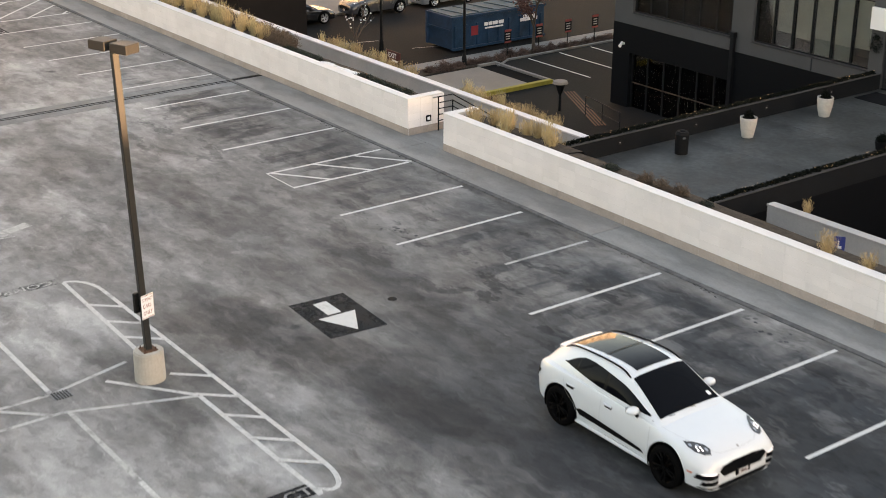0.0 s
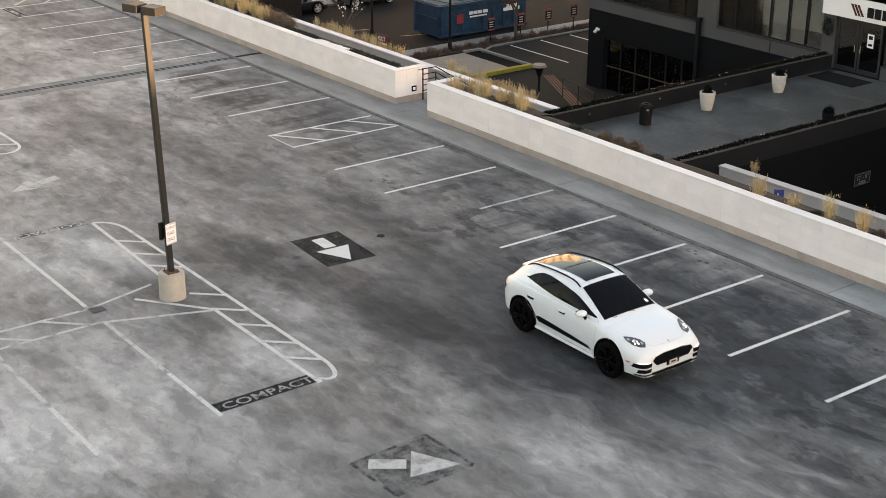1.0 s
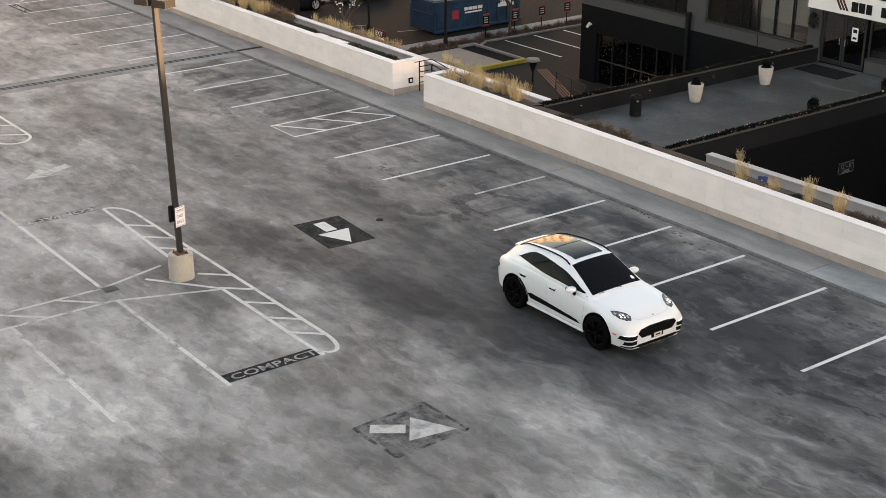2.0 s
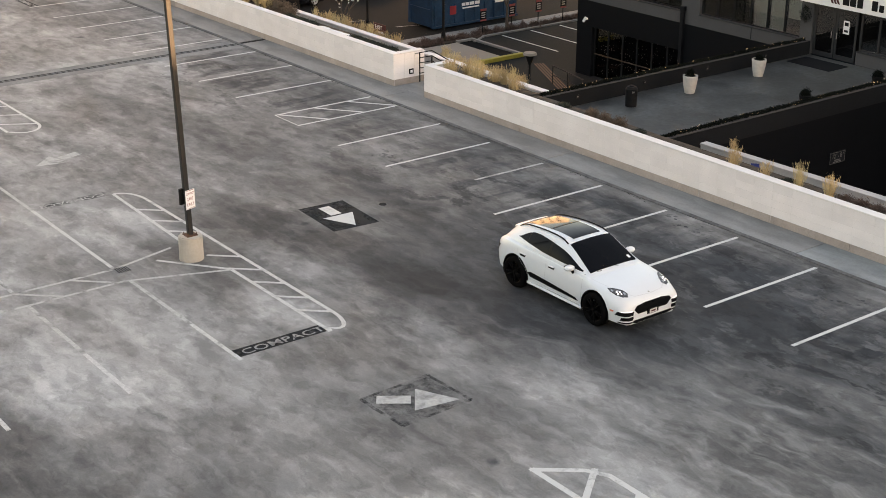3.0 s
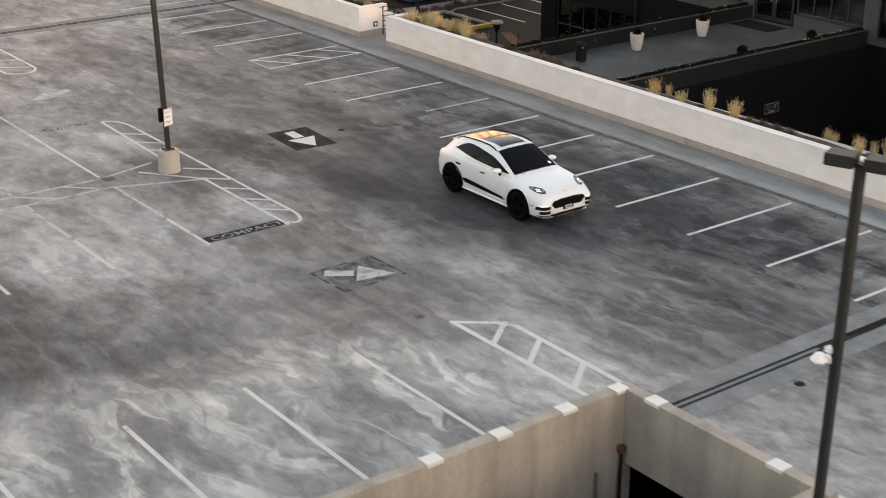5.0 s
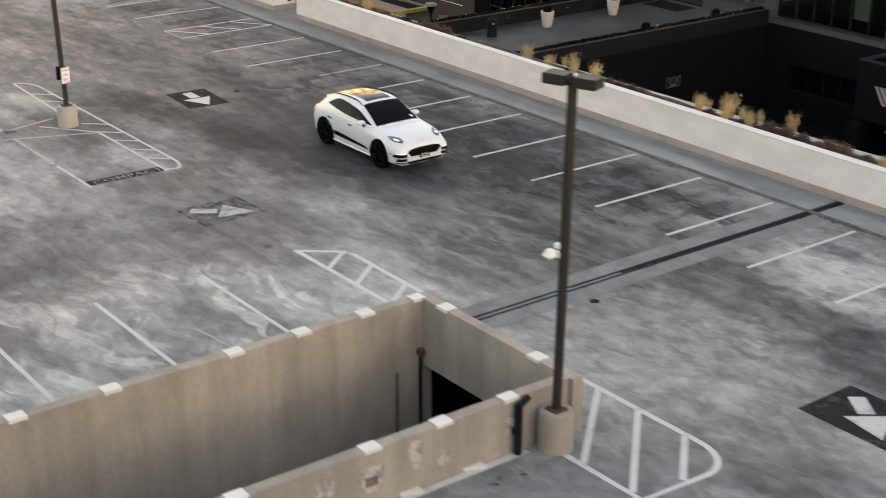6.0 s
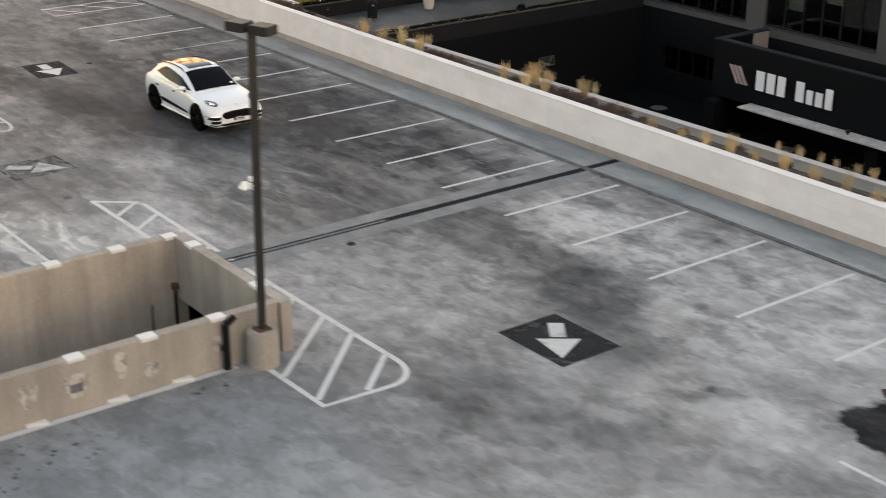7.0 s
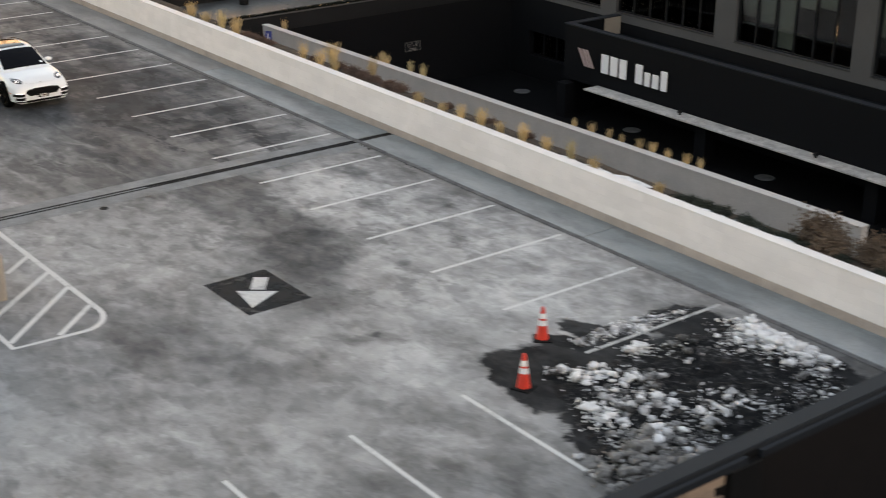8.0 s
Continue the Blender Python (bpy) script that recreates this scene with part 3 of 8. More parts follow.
FACE_SOUTH = Matrix.Rotation(radians(90), 4, 'X')                                        # reads along +x, faces -y
FACE_EAST = Matrix.Rotation(radians(90), 4, 'Z') @ Matrix.Rotation(radians(90), 4, 'X')   # reads along +y, faces +x

# ---- the parking deck
WX0, WX1, WY0, WY1 = 24.85, 29.08, -46.0, -12.68       # the open light well
DX0, DX1, DY0 = -75.0, 44.6, -70.0
deck_bm = bmesh.new()
J1 = BAYS[-2]
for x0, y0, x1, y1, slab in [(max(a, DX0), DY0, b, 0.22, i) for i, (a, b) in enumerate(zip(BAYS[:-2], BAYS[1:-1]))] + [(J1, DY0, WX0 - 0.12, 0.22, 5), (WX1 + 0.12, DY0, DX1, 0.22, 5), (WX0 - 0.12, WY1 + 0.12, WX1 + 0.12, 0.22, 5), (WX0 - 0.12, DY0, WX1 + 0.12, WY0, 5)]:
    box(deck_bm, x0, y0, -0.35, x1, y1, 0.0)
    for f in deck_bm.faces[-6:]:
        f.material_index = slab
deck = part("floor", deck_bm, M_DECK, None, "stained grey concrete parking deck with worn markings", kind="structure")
deck["category"] = "parking deck"

# walkway along the parapet, a low step above the deck, cast in bays
walk_root = empty("pavement", "raised blue-grey concrete walkway along the parapet", "walkway", kind="structure")
edges = [-75, -60, -45, -29, -13.98]
edges += [-13.72, -3.8, 5.02, 14.7, 24.36, 24.62, 34.3, 44.6]
for a, b in zip(edges[:-1], edges[1:]):
    if b - a < 0.5:
        continue
    bm = box(bmesh.new(), a + 0.012, 0.34, -0.3, b - 0.012, 1.52, 0.035, 0.012)
    part("bay", bm, M_WALK if b < 14 else M_WALK_M if b < 15 else M_WALK_E, walk_root)
bm = bmesh.new()
x = -75.0
while x < 44.4:
    step = min(random.uniform(1.2, 3.0), 44.6 - x)
    box(bm, x + 0.004, 0.20 + random.uniform(-0.012, 0.012), -0.3, x + step - 0.004, 0.345, 0.03 + random.uniform(-0.010, 0.008), 0.012)
    x += step
part("kerb", bm, M_KERB, walk_root, "chipped dark kerb edge")
bm = bmesh.new()
for x in (-13.85, 24.49):
    box(bm, x - 0.11, 0.345, -0.3, x + 0.11, 1.52, 0.022)
part("joint_filler", bm, M_RUBBER, walk_root)

rk_ = random.Random(17)
bm = bmesh.new()
for _ in range(700):
    x = rk_.uniform(-30, 44.4)
    if noise.noise((x * 0.5, 3.0, 0.0)) < 0.16:
        continue
    y, r = 0.20 - abs(rk_.gauss(0, 0.06)), rk_.uniform(0.008, 0.024)
    q = bmesh.ops.create_icosphere(bm, subdivisions=1, radius=r)
    for v in q["verts"]:
        v.co = Vector((v.co.x * rk_.uniform(1.0, 2.4) + x, v.co.y * 0.9 + y, v.co.z * 0.5 + 0.003))
tagged(part("kerb_crumbs", bm, M_JOINTBLACK, None, "black crumbs and broken sealant along the kerb", kind="stuff"), category="debris")

# expansion joints across the deck
for x, y_end in ((-13.85, -45.0), (24.47, -12.4)):
    j = empty("expansion_joint", "black rubber expansion joint between grey coated bands", "joint", group="deck joints", kind="structure")
    for s in (-1, 1):
        part("coating", box(bmesh.new(), x + s * 0.36 - 0.27, y_end, 0.001, x + s * 0.36 + 0.27, 0.19, 0.005), M_COAT, j)
        rail = 0.03 if x > 0 else 0.024
        part("rail", box(bmesh.new(), x + s * 0.085 - rail, y_end, 0.001, x + s * 0.085 + rail, 0.19, 0.014, 0.004), M_JOINTBLACK, j)
    if x > 0:
        tar, rt_ = bmesh.new(), random.Random(5)
        for k in range(26):
            y0 = 0.16 - 0.26 * k
            w_ = 0.125 * (1 - k / 34) * rt_.uniform(0.75, 1.15)
            box(tar, x - w_, y0 - 0.27, 0.005, x + w_ * rt_.uniform(0.8, 1.1), y0, 0.0105 + 0.0006 * (k % 2))
        part("tar_band", tar, M_JOINTBLACK, j, "tar smeared over the joint by tyres")
    part("seal", box(bmesh.new(), x - 0.04, y_end, 0.001, x + 0.04, 0.19, 0.004), M_COAT, j)

# ---- painted markings
Z1, Z2 = 0.004, 0.008


def painted(name, lines, mat, label, group, width=0.10, z=Z1):
    bm = bmesh.new()
    for i, pts in enumerate(lines):
        strip(bm, pts, width, z + 0.0007 * i)
    ob = part(name, bm, mat, None, label, kind="structure")
    return tagged(ob, category="road marking", group=group)


STALLS = "parking stall lines"
for x in (-33.9, -25.65, -22.95, -20.4, -17.77, -15.06, -12.34, -9.6, -6.85):
    painted("stall_line", [[(x, -3.8), (x, 0.16)]], M_WHITE, "white painted stall line on the concrete deck", STALLS)
for x in (0.0, 2.6, 7.8, 10.4, 13.0, 15.6, 18.2, 20.8, 23.37, 26.02, 28.58, 31.17, 33.79, 36.41, 39.06, 41.7):
    painted("stall_line", [[(x, -3.98), (x, 0.05)]], M_WHITE_OLD if x == 39.06 else M_WHITE, "white painted stall line on the concrete deck", STALLS)
painted("stall_line", [[(5.2, -2.6), (5.2, 0.05)]], M_WHITE_OLD, "almost worn-off stall line on the concrete deck", STALLS)
painted("access_aisle", [[(-4.12, 0.08), (-4.12, -3.83), (-2.63, -3.83), (-2.63, 0.05)]] + [[(-4.12, y), (-2.63, y + 1.12)] for y in (-3.72, -2.32, -0.95)],
        M_WHITE, "hatched white access aisle between two stalls", "hatched markings")

painted("access_aisle", [[(-27.82, 0.1), (-27.86, -3.75)], [(-31.6, 0.1), (-31.6, -3.75)], [(-28.2, -3.0), (-31.2, 0.1)], [(-27.86, -1.75), (-29.72, 0.15)], [(-27.8, -0.25), (-28.2, 0.12)], [(-29.4, -3.75), (-31.55, -1.3)], [(-30.9, -3.75), (-31.55, -3.0)]],
        M_WHITE, "wide hatched white access aisle at the far stalls", "hatched markings")
strip_bm = fill([(-27.78, -3.72), (-25.72, -3.72), (-25.72, -3.34), (-27.78, -3.34)], Z1)
compact_far = tagged(part("compact_marking", strip_bm, M_BLACKOUT, None, "stencilled lettering on a black strip at a far stall", kind="structure"), category="road marking")
text_mesh("COMPACT", 0.34, 0.0, Matrix.Translation((-27.66, -3.66, Z2)), M_WHITE_OLD, "lettering", compact_far, 0.004, squeeze=1.15)

# middle bays
for y in (-14.0, -16.57, -19.15, -21.7, -24.3):
    painted("stall_line", [[(-0.1, y), (5.2, y)]], M_WHITE_OLD if y < -16 else M_WHITE_MID, "worn white stall line of the middle bay", STALLS)
    painted("stall_line", [[(6.05, y), (9.2, y)]], M_WHITE_OLD, "worn white stall line of the middle bay", STALLS)
    painted("stall_line", [[(9.25, y), (11.55, y)]], M_WHITE_MID, "white stall line of the middle bay", STALLS)
painted("stall_line", [[(-0.1, -14.0), (-3.0, -14.0)]], M_WHITE_OLD, "ghost of an old stall line", STALLS)
painted("spine_line", [[(5.2, -26), (5.2, -14.0), (4.72, -12.2)], [(6.05, -26), (6.05, -14.1), (6.96, -11.7)]] +
        [[(5.2, y), (6.05, y + 0.9)] for y in (-25, -23.6, -22.2, -20.8, -19.4, -18.0, -16.6, -15.2)],
        M_WHITE_OLD, "faded chevron strip between the middle bays", "hatched markings")
lines = [[(6.96, -11.68), (11.48, -11.68)], [(0.0, -11.62), (4.75, -11.8)], [(5.3, -12.9), (6.9, -11.7)],
         arc(0.95, -11.62, 0.95, 180, 90, 6, 0.56) + arc(10.6, -11.40, 0.85, 90, -35, 8, 0.34) + [(11.45, -11.68)]]
lines += [[(x, -11.72), (x + 0.6, -11.08)] for x in (1.5, 2.6, 3.6, 5.75, 6.85, 7.9, 9.0, 10.0)]
painted("painted_island", lines, M_WHITE_MID, "worn white hatched island round the lamp post", "hatched markings")
lines = [arc(-8.0, -11.2, 0.75, -60, 90, 8, 0.6) + [(-13.2, -10.6)], [(-13.2, -11.85), (-7.6, -11.78)]] + [[(x, -11.8), (x + 0.7, -10.65)] for x in (-12.6, -11.3, -10.0, -8.7)]
painted("painted_island", lines, M_WHITE, "white hatched island at the end of a row", "hatched markings")
lines = [[(24.55, -11.97), (18.74, -11.97)], [(18.76, -12.02), (19.4, -11.22), (19.8, -10.99), (20.5, -11.0), (24.55, -11.06)]] + [[(x, -11.03), (x + 0.74, -11.97)] for x in (19.46, 20.62, 22.0, 23.4)]
painted("painted_island", lines, M_WHITE, "white hatched island beside the light well", "hatched markings", 0.13)
lines = [[(24.55, -11.07), (30.9, -11.03)] + arc(31.1, -11.75, 0.85, 90, 0, 7, 0.72) + [(31.86, -13.27), (29.85, -13.3)]]
lines += [[(28.42, -11.05), (30.38, -13.25)], [(29.52, -11.05), (31.58, -13.22)], [(30.76, -11.08), (31.82, -12.25)], [(27.25, -11.08), (27.98, -11.88)]]
painted("painted_island", lines, M_WHITE, "white hatched island round the corner of the light well", "hatched markings", 0.13)
for y in (-14.55, -17.19, -19.76, -22.4, -25.0):
    painted("stall_line", [[(18.78, y), (24.55, y)]], M_WHITE, "white stall line along the light well", STALLS)
painted("edge_line", [[(29.43, -13.75), (29.43, -46)]], M_WHITE, "white line along the foot of the well wall", "edge lines", 0.17)
for y in (-7.14, -9.74, -12.35, -14.95, -17.5):
    painted("stall_line", [[(38.98, y), (44.4, y)]], M_WHITE, "white stall line at the east edge of the deck", STALLS)


def arrow_marking(x, y, turn, patch, label, paint=None, black=None):
    """A white arrow on a blacked-out patch; patch: half sizes and turn of the patch."""
    a = empty("arrow_marking", label, "road marking", (x, y, 0), turn, "direction arrows", "structure")
    if patch:
        hx, hy, pt = patch
        c, s = math.cos(radians(pt - turn)), math.sin(radians(pt - turn))
        part("patch", fill([(c * u - s * v, s * u + c * v) for u, v in ((-hx, -hy), (hx, -hy), (hx, hy), (-hx, hy))], Z1), black or M_BLACKOUT, a, "blacked-out patch")
    part("shaft", fill([(-0.80, -0.17), (-0.10, -0.17), (-0.10, 0.17), (-0.80, 0.17)], Z2), paint or M_WHITE, a)
    part("head", fill([(-0.02, -0.47), (0.90, 0.0), (-0.02, 0.47)], Z2), paint or M_WHITE, a)
    return a


arrow_marking(5.32, -7.45, -2, (1.02, 0.70, -4), "white arrow on a blacked-out patch of the driving lane")
faded = arrow_marking(15.27, -12.08, 54, (0.66, 0.82, 2), "faded white arrow on an almost worn-off blacked-out patch", M_WHITE_OLD, M_BLACKOUT_OLD)
RIM = [(-0.71, -0.87), (0.71, -0.87), (0.71, 0.87), (-0.71, 0.87)]
c_, s_ = math.cos(radians(-52)), math.sin(radians(-52))
for (u0, v0), (u1, v1) in zip(RIM, RIM[1:] + RIM[:1]):
    run = [(u0 + (u1 - u0) * k / 9 + random.uniform(-0.012, 0.012), v0 + (v1 - v0) * k / 9 + random.uniform(-0.012, 0.012)) for k in range(10)]
    part("patch_rim", strip(bmesh.new(), [(c_ * u - s_ * v, s_ * u + c_ * v) for u, v in run], 0.085, Z1 + 0.002), M_BLACKOUT_RIM, faded, "darker worn rim of the patch")
arrow_marking(32.32, -7.78, -37, (1.02, 0.80, 0), "rubbed white arrow on a worn blacked-out patch of the driving lane", M_WHITE_MID)
arrow_marking(-3.95, -11.6, -72, None, "worn white arrow bare on the concrete", M_WHITE_OLD)

strip_bm = fill([(11.02, -13.95), (11.42, -13.95), (11.42, -11.72), (11.02, -11.72)], Z1)
compact = tagged(part("compact_marking", strip_bm, M_BLACKOUT, None, "faded stencilled lettering on a black painted strip", kind="structure"), category="road marking")
text_mesh("COMPACT", 0.36, 0.0, Matrix.Translation((11.36, -13.82, Z2)) @ Matrix.Rotation(radians(90), 4, 'Z'), M_LETTER, "lettering", compact, 0.004, squeeze=1.22)
strip_bm = fill([(-0.32, -13.9), (0.02, -13.9), (0.02, -11.7), (-0.32, -11.7)], Z1)
compact2 = tagged(part("compact_marking", strip_bm, M_GHOST, None, "almost worn-off stencilled lettering strip", kind="structure"), category="road marking")
text_mesh("COMPACT", 0.32, 0.0, Matrix.Translation((-0.26, -11.82, Z2)) @ Matrix.Rotation(radians(-90), 4, 'Z'), M_WHITE_OLD, "lettering", compact2, squeeze=1.3)

# floor drain by the spine
dr = empty("floor_drain", "small iron floor drain grate in the deck", "drain", (5.35, -13.85, 0), 0, kind="structure")
part("frame", box(bmesh.new(), -0.15, -0.2, 0.001, 0.15, 0.2, 0.008), M_COAT, dr)
for i in range(6):
    part("bar", box(bmesh.new(), -0.17, -0.16 + i * 0.058, 0.008, 0.17, -0.135 + i * 0.058, 0.014), M_RUBBER, dr)
for x, y in ((5.3, -5.96), (25.3, -8.23)):
    d = part("drain_cover", cyl(bmesh.new(), 0, 0, 0.001, 0.012, 0.11, 0.10, 16), M_RUBBER, None, "small round black drain cover in the deck", kind="structure")
    d.location = (x, y, 0)
    d["category"] = "drain"


# ---- parapet: tan base course, pale block courses, white coping
def panel_mesh(name, sx, sy, sz, mat, bevel=0.006):
    return mesh_of(name, box(bmesh.new(), 0, 0, 0, sx, sy, sz, bevel), mat)


BL, BH, TH, BASE_H = 0.655, 0.2265, 0.03, 0.25
BLOCK_ME = panel_mesh("block", BL - 0.005, TH, BH - 0.005, M_BLOCK, 0.002)
BASE_ME = panel_mesh("base_block", 2 * BL - 0.012, TH, BASE_H - 0.005, M_BASE, 0.005)
BLOCK_X = panel_mesh("block", 0.446, TH, BH - 0.005, M_BLOCK, 0.002)


def parapet(name, x0, x1, label, end_x, end_depth):
    w = empty(name, label, "parapet wall", kind="structure")
    part("core", box(bmesh.new(), x0 + 0.005, 1.505, -0.4, x1 - 0.005, 1.78, 1.16), M_MORTAR, w)
    s = 1 if end_x == x0 else -1
    part("core", box(bmesh.new(), min(end_x + s * 0.005, end_x + s * 0.25), 1.775, -0.4, max(end_x + s * 0.005, end_x + s * 0.25), 1.5 + end_depth, 1.16), M_MORTAR, w)
    part("coping", box(bmesh.new(), x0 - 0.012, 1.488, 1.16, x1 + 0.012, 1.80, 1.20, 0.008), M_COPING, w, "white coping")
    part("coping", box(bmesh.new(), min(end_x - s * 0.012, end_x + s * 0.27), 1.805, 1.16, max(end_x - s * 0.012, end_x + s * 0.27), 1.51 + end_depth, 1.2, 0.008), M_COPING, w, "white coping")
    n_base = int((x1 - x0) / (2 * BL))
    for i in range(n_base):
        ob = new("base_block", BASE_ME)
        ob.parent = w
        ob.location = ((x0 + i * 2 * BL) if s > 0 else (x1 - (i + 1) * 2 * BL + 0.012), 1.494 - 0.004 * (i % 2), 0.0)
    n = int((x1 - x0) / BL)
    keep, rest = [], bmesh.new()
    for row in range(4):
        for i in range(n):
            x = (x0 + i * BL) if s > 0 else (x1 - (i + 1) * BL + 0.005)
            if i < 72:
                keep.append((x, row))
            else:
                box(rest, x, 1.5, BASE_H + row * BH, x + BL - 0.005, 1.5 + TH, BASE_H + row * BH + BH - 0.005)
    for x, row in keep:
        ob = new("block", BLOCK_ME)
        ob.parent = w
        ob.location = (x, 1.5 + random.uniform(-0.002, 0.002), BASE_H + row * BH)
    if rest.verts:
        part("far_blocks", rest, M_BLOCK, w, kind="stuff")
    else:
        rest.free()
    # the return at the stair opening
    part("base_block", box(bmesh.new(), min(end_x, end_x + s * TH), 1.535, 0.0, max(end_x, end_x + s * TH), 1.5 + end_depth, BASE_H - 0.005, 0.005), M_BASE, w)
    for row in range(4):
        for k in range(int(end_depth / 0.44)):
            ob = new("block", BLOCK_X)
            ob.parent = w
            ob.matrix_basis = pose(end_x if s < 0 else end_x + TH, 1.535 + k * 0.452, BASE_H + row * BH, 0, 0, 90)
    return w


WALL_R = parapet("wall_south_1", -2.87, 44.6, "long pale block parapet with tan base and white coping", -2.87, 1.15)
WALL_L = parapet("wall_south_2", -75.0, -4.72, "pale block parapet with a planted bed behind it", -4.72, 1.35)

# planted bank behind the parapet, falling to the low outer wall
def bank_z(y):
    if y < 3.0:
        return 1.08 - 0.12 * (y - 1.77)
    return max(-2.85, 0.93 - 2.2 * (y - 3.0) ** 0.85)


for name, x0, x1 in (("ground_1", 1.9, 46.0), ("ground_2", -75, -5.4), ("ground_3", -2.6, 1.9), ):
    bm = bmesh.new()
    nx, ny = max(3, int((x1 - x0) / 0.8)), 12
    y1 = 9.85 if name != "ground_3" else 5.9
    cuts_y = [1.77 + (y1 - 1.77) * (k / ny) ** 1.6 for k in range(ny + 1)]
    vs = [[bm.verts.new((x0 + (x1 - x0) * i / nx, yy, bank_z(yy) + 0.05 * noise.noise((x0 + i * 0.7, yy * 0.9, 3.0)))) for yy in cuts_y] for i in range(nx + 1)]
    for i in range(nx):
        for k in range(ny):
            bm.faces.new((vs[i][k], vs[i + 1][k], vs[i + 1][k + 1], vs[i][k + 1]))
    g = part(name, bm, M_SOIL, None, "dark mulched planting bank behind the parapet", smooth=True, kind="structure")
    g["category"] = "planting bed"

# low outer wall at the foot of the bank; its top climbs a little towards the east
def outer_rise(x):
    return 0.011 * max(0.0, x - 4.0)


for name, x0, x1 in (("wall_outer_1", 2.6, 35.6), ("wall_outer_2", -75, -5.4)):
    w = empty(name, "low grey concrete wall with a pale coping, foot of the planted bank", "low wall", kind="structure")
    stem, cap = box(bmesh.new(), x0, 9.9, -7.0, x1, 10.2, -1.92), box(bmesh.new(), x0 - 0.02, 9.87, -1.92, x1 + 0.02, 10.22, -1.86, 0.01)
    for v in list(stem.verts) + list(cap.verts):
        v.co.z += outer_rise(v.co.x)
    part("stem", stem, M_LOWWALL, w)
    part("coping", cap, M_LOWWALL if x0 > 0 else M_COPING, w)

# stairs down from the deck through the gap in the parapet
st = empty("stairs", "concrete stairs down from the deck between two planted walls", "stairs", kind="structure")
part("landing", box(bmesh.new(), -4.68, 1.53, -0.3, -2.9, 2.9, 0.034), M_WALK, st)
for i in range(14):
    part("step", box(bmesh.new(), -4.6, 2.9 + i * 0.29, -3.0, -2.95, 3.19 + i * 0.29, 0.034 - 0.17 * (i + 1), 0.01), M_WALK, st)
for x0, x1 in ((-2.95, -2.62), (-5.4, -4.6)):
    for k in range(4):
        part("stair_wall", box(bmesh.new(), x0, 2.87 + k * 1.0, -3.0, x1, 3.87 + k * 1.0 - 0.004, -0.25 - 0.6 * k), M_LOWWALL, st)
hr = empty("handrail", "dark steel stair handrail with five slanting bars", "handrail", (-4.42, 2.45, 0.1))
for i in range(5):
    bm = bmesh.new()
    z = 0.22 + i * 0.19
    rod(bm, (0, 0, z + 0.1), (0, 0.55, z + 0.1), 0.018)
    rod(bm, (0, 0.55, z + 0.1), (0, 4.2, z - 2.15), 0.018)
    part("rail_bar", bm, M_BLACKMETAL, hr)
for y, zb in ((0, 0), (0.55, -0.2), (2.3, -1.3), (4.2, -2.45)):
    part("post", rod(bmesh.new(), (0, y, zb), (0, y, zb + (1.1 if y < 0.6 else 1.25)), 0.024), M_BLACKMETAL, hr)
part("grip", rod(bmesh.new(), (-0.3, 0.02, 0.98), (0.0, 0.02, 1.08), 0.02), M_STEEL, hr)

# ---- light well in the deck
well = empty("light_well", "brown stained concrete walls round an open light well", "well wall", kind="structure")
WT = 1.09
part("wall_west", box(bmesh.new(), 24.6, -46, -3.6, 24.85, -12.43, WT, 0.012), M_WELL, well)
part("wall_north", box(bmesh.new(), 24.853, -12.68, -0.42, 29.42, -12.43, WT, 0.012), M_WELL, well)
part("wall_east", box(bmesh.new(), 29.08, -46, -0.36, 29.32, -12.683, WT, 0.012), M_WELL, well)
for y in (-14.03, -15.52, -17.0, -19.5, -21.25, -23.0, -25.5):
    part("cap", box(bmesh.new(), 24.585, y - 0.17, WT - 0.06, 24.865, y + 0.17, WT + 0.012, 0.006), M_CAPWHITE, well, "white painted cap")
    if y > -22:
        part("cap", box(bmesh.new(), 29.065, y - 0.17, WT - 0.06, 29.335, y + 0.17, WT + 0.012, 0.006), M_CAPWHITE, well, "white painted cap")
for x in (25.5, 28.3):
    part("cap", box(bmesh.new(), x - 0.17, -12.695, WT - 0.06, x + 0.17, -12.415, WT + 0.012, 0.006), M_CAPWHITE, well, "white painted cap")
part("cap", box(bmesh.new(), 24.585, -12.9, WT - 0.06, 24.865, -12.6, WT + 0.012, 0.006), M_CAPWHITE, well, "white painted cap")
for y, w_, h_, z in ((-17.95, 0.17, 0.66, 0.62), (-17.05, 0.25, 0.60, 0.55), (-16.14, 0.13, 0.66, 0.70), (-15.54, 0.17, 0.36, 0.44), (-14.08, 0.13, 0.42, 0.55), (-18.8, 0.2, 0.7, 0.5), (-20.1, 0.3, 0.5, 0.45), (-21.2, 0.18, 0.7, 0.5)):
    bm = bmesh.new()
    ring = [bm.verts.new((29.3225, y + w_ * math.cos(a) * (1 + 0.2 * math.sin(3 * a)), z + h_ / 2 * math.sin(a) * (1 + 0.15 * math.cos(2 * a)))) for a in [i * math.tau / 14 for i in range(14)]]
    bm.faces.new(ring)
    part("repair_patch", bm, M_PATCH, well)
for y, z in ((-17.04, 0.50), (-20.1, 0.46)):
    part("scupper", box(bmesh.new(), 29.321, y - 0.13, z - 0.09, 29.327, y + 0.13, z + 0.09), M_KERB, well)
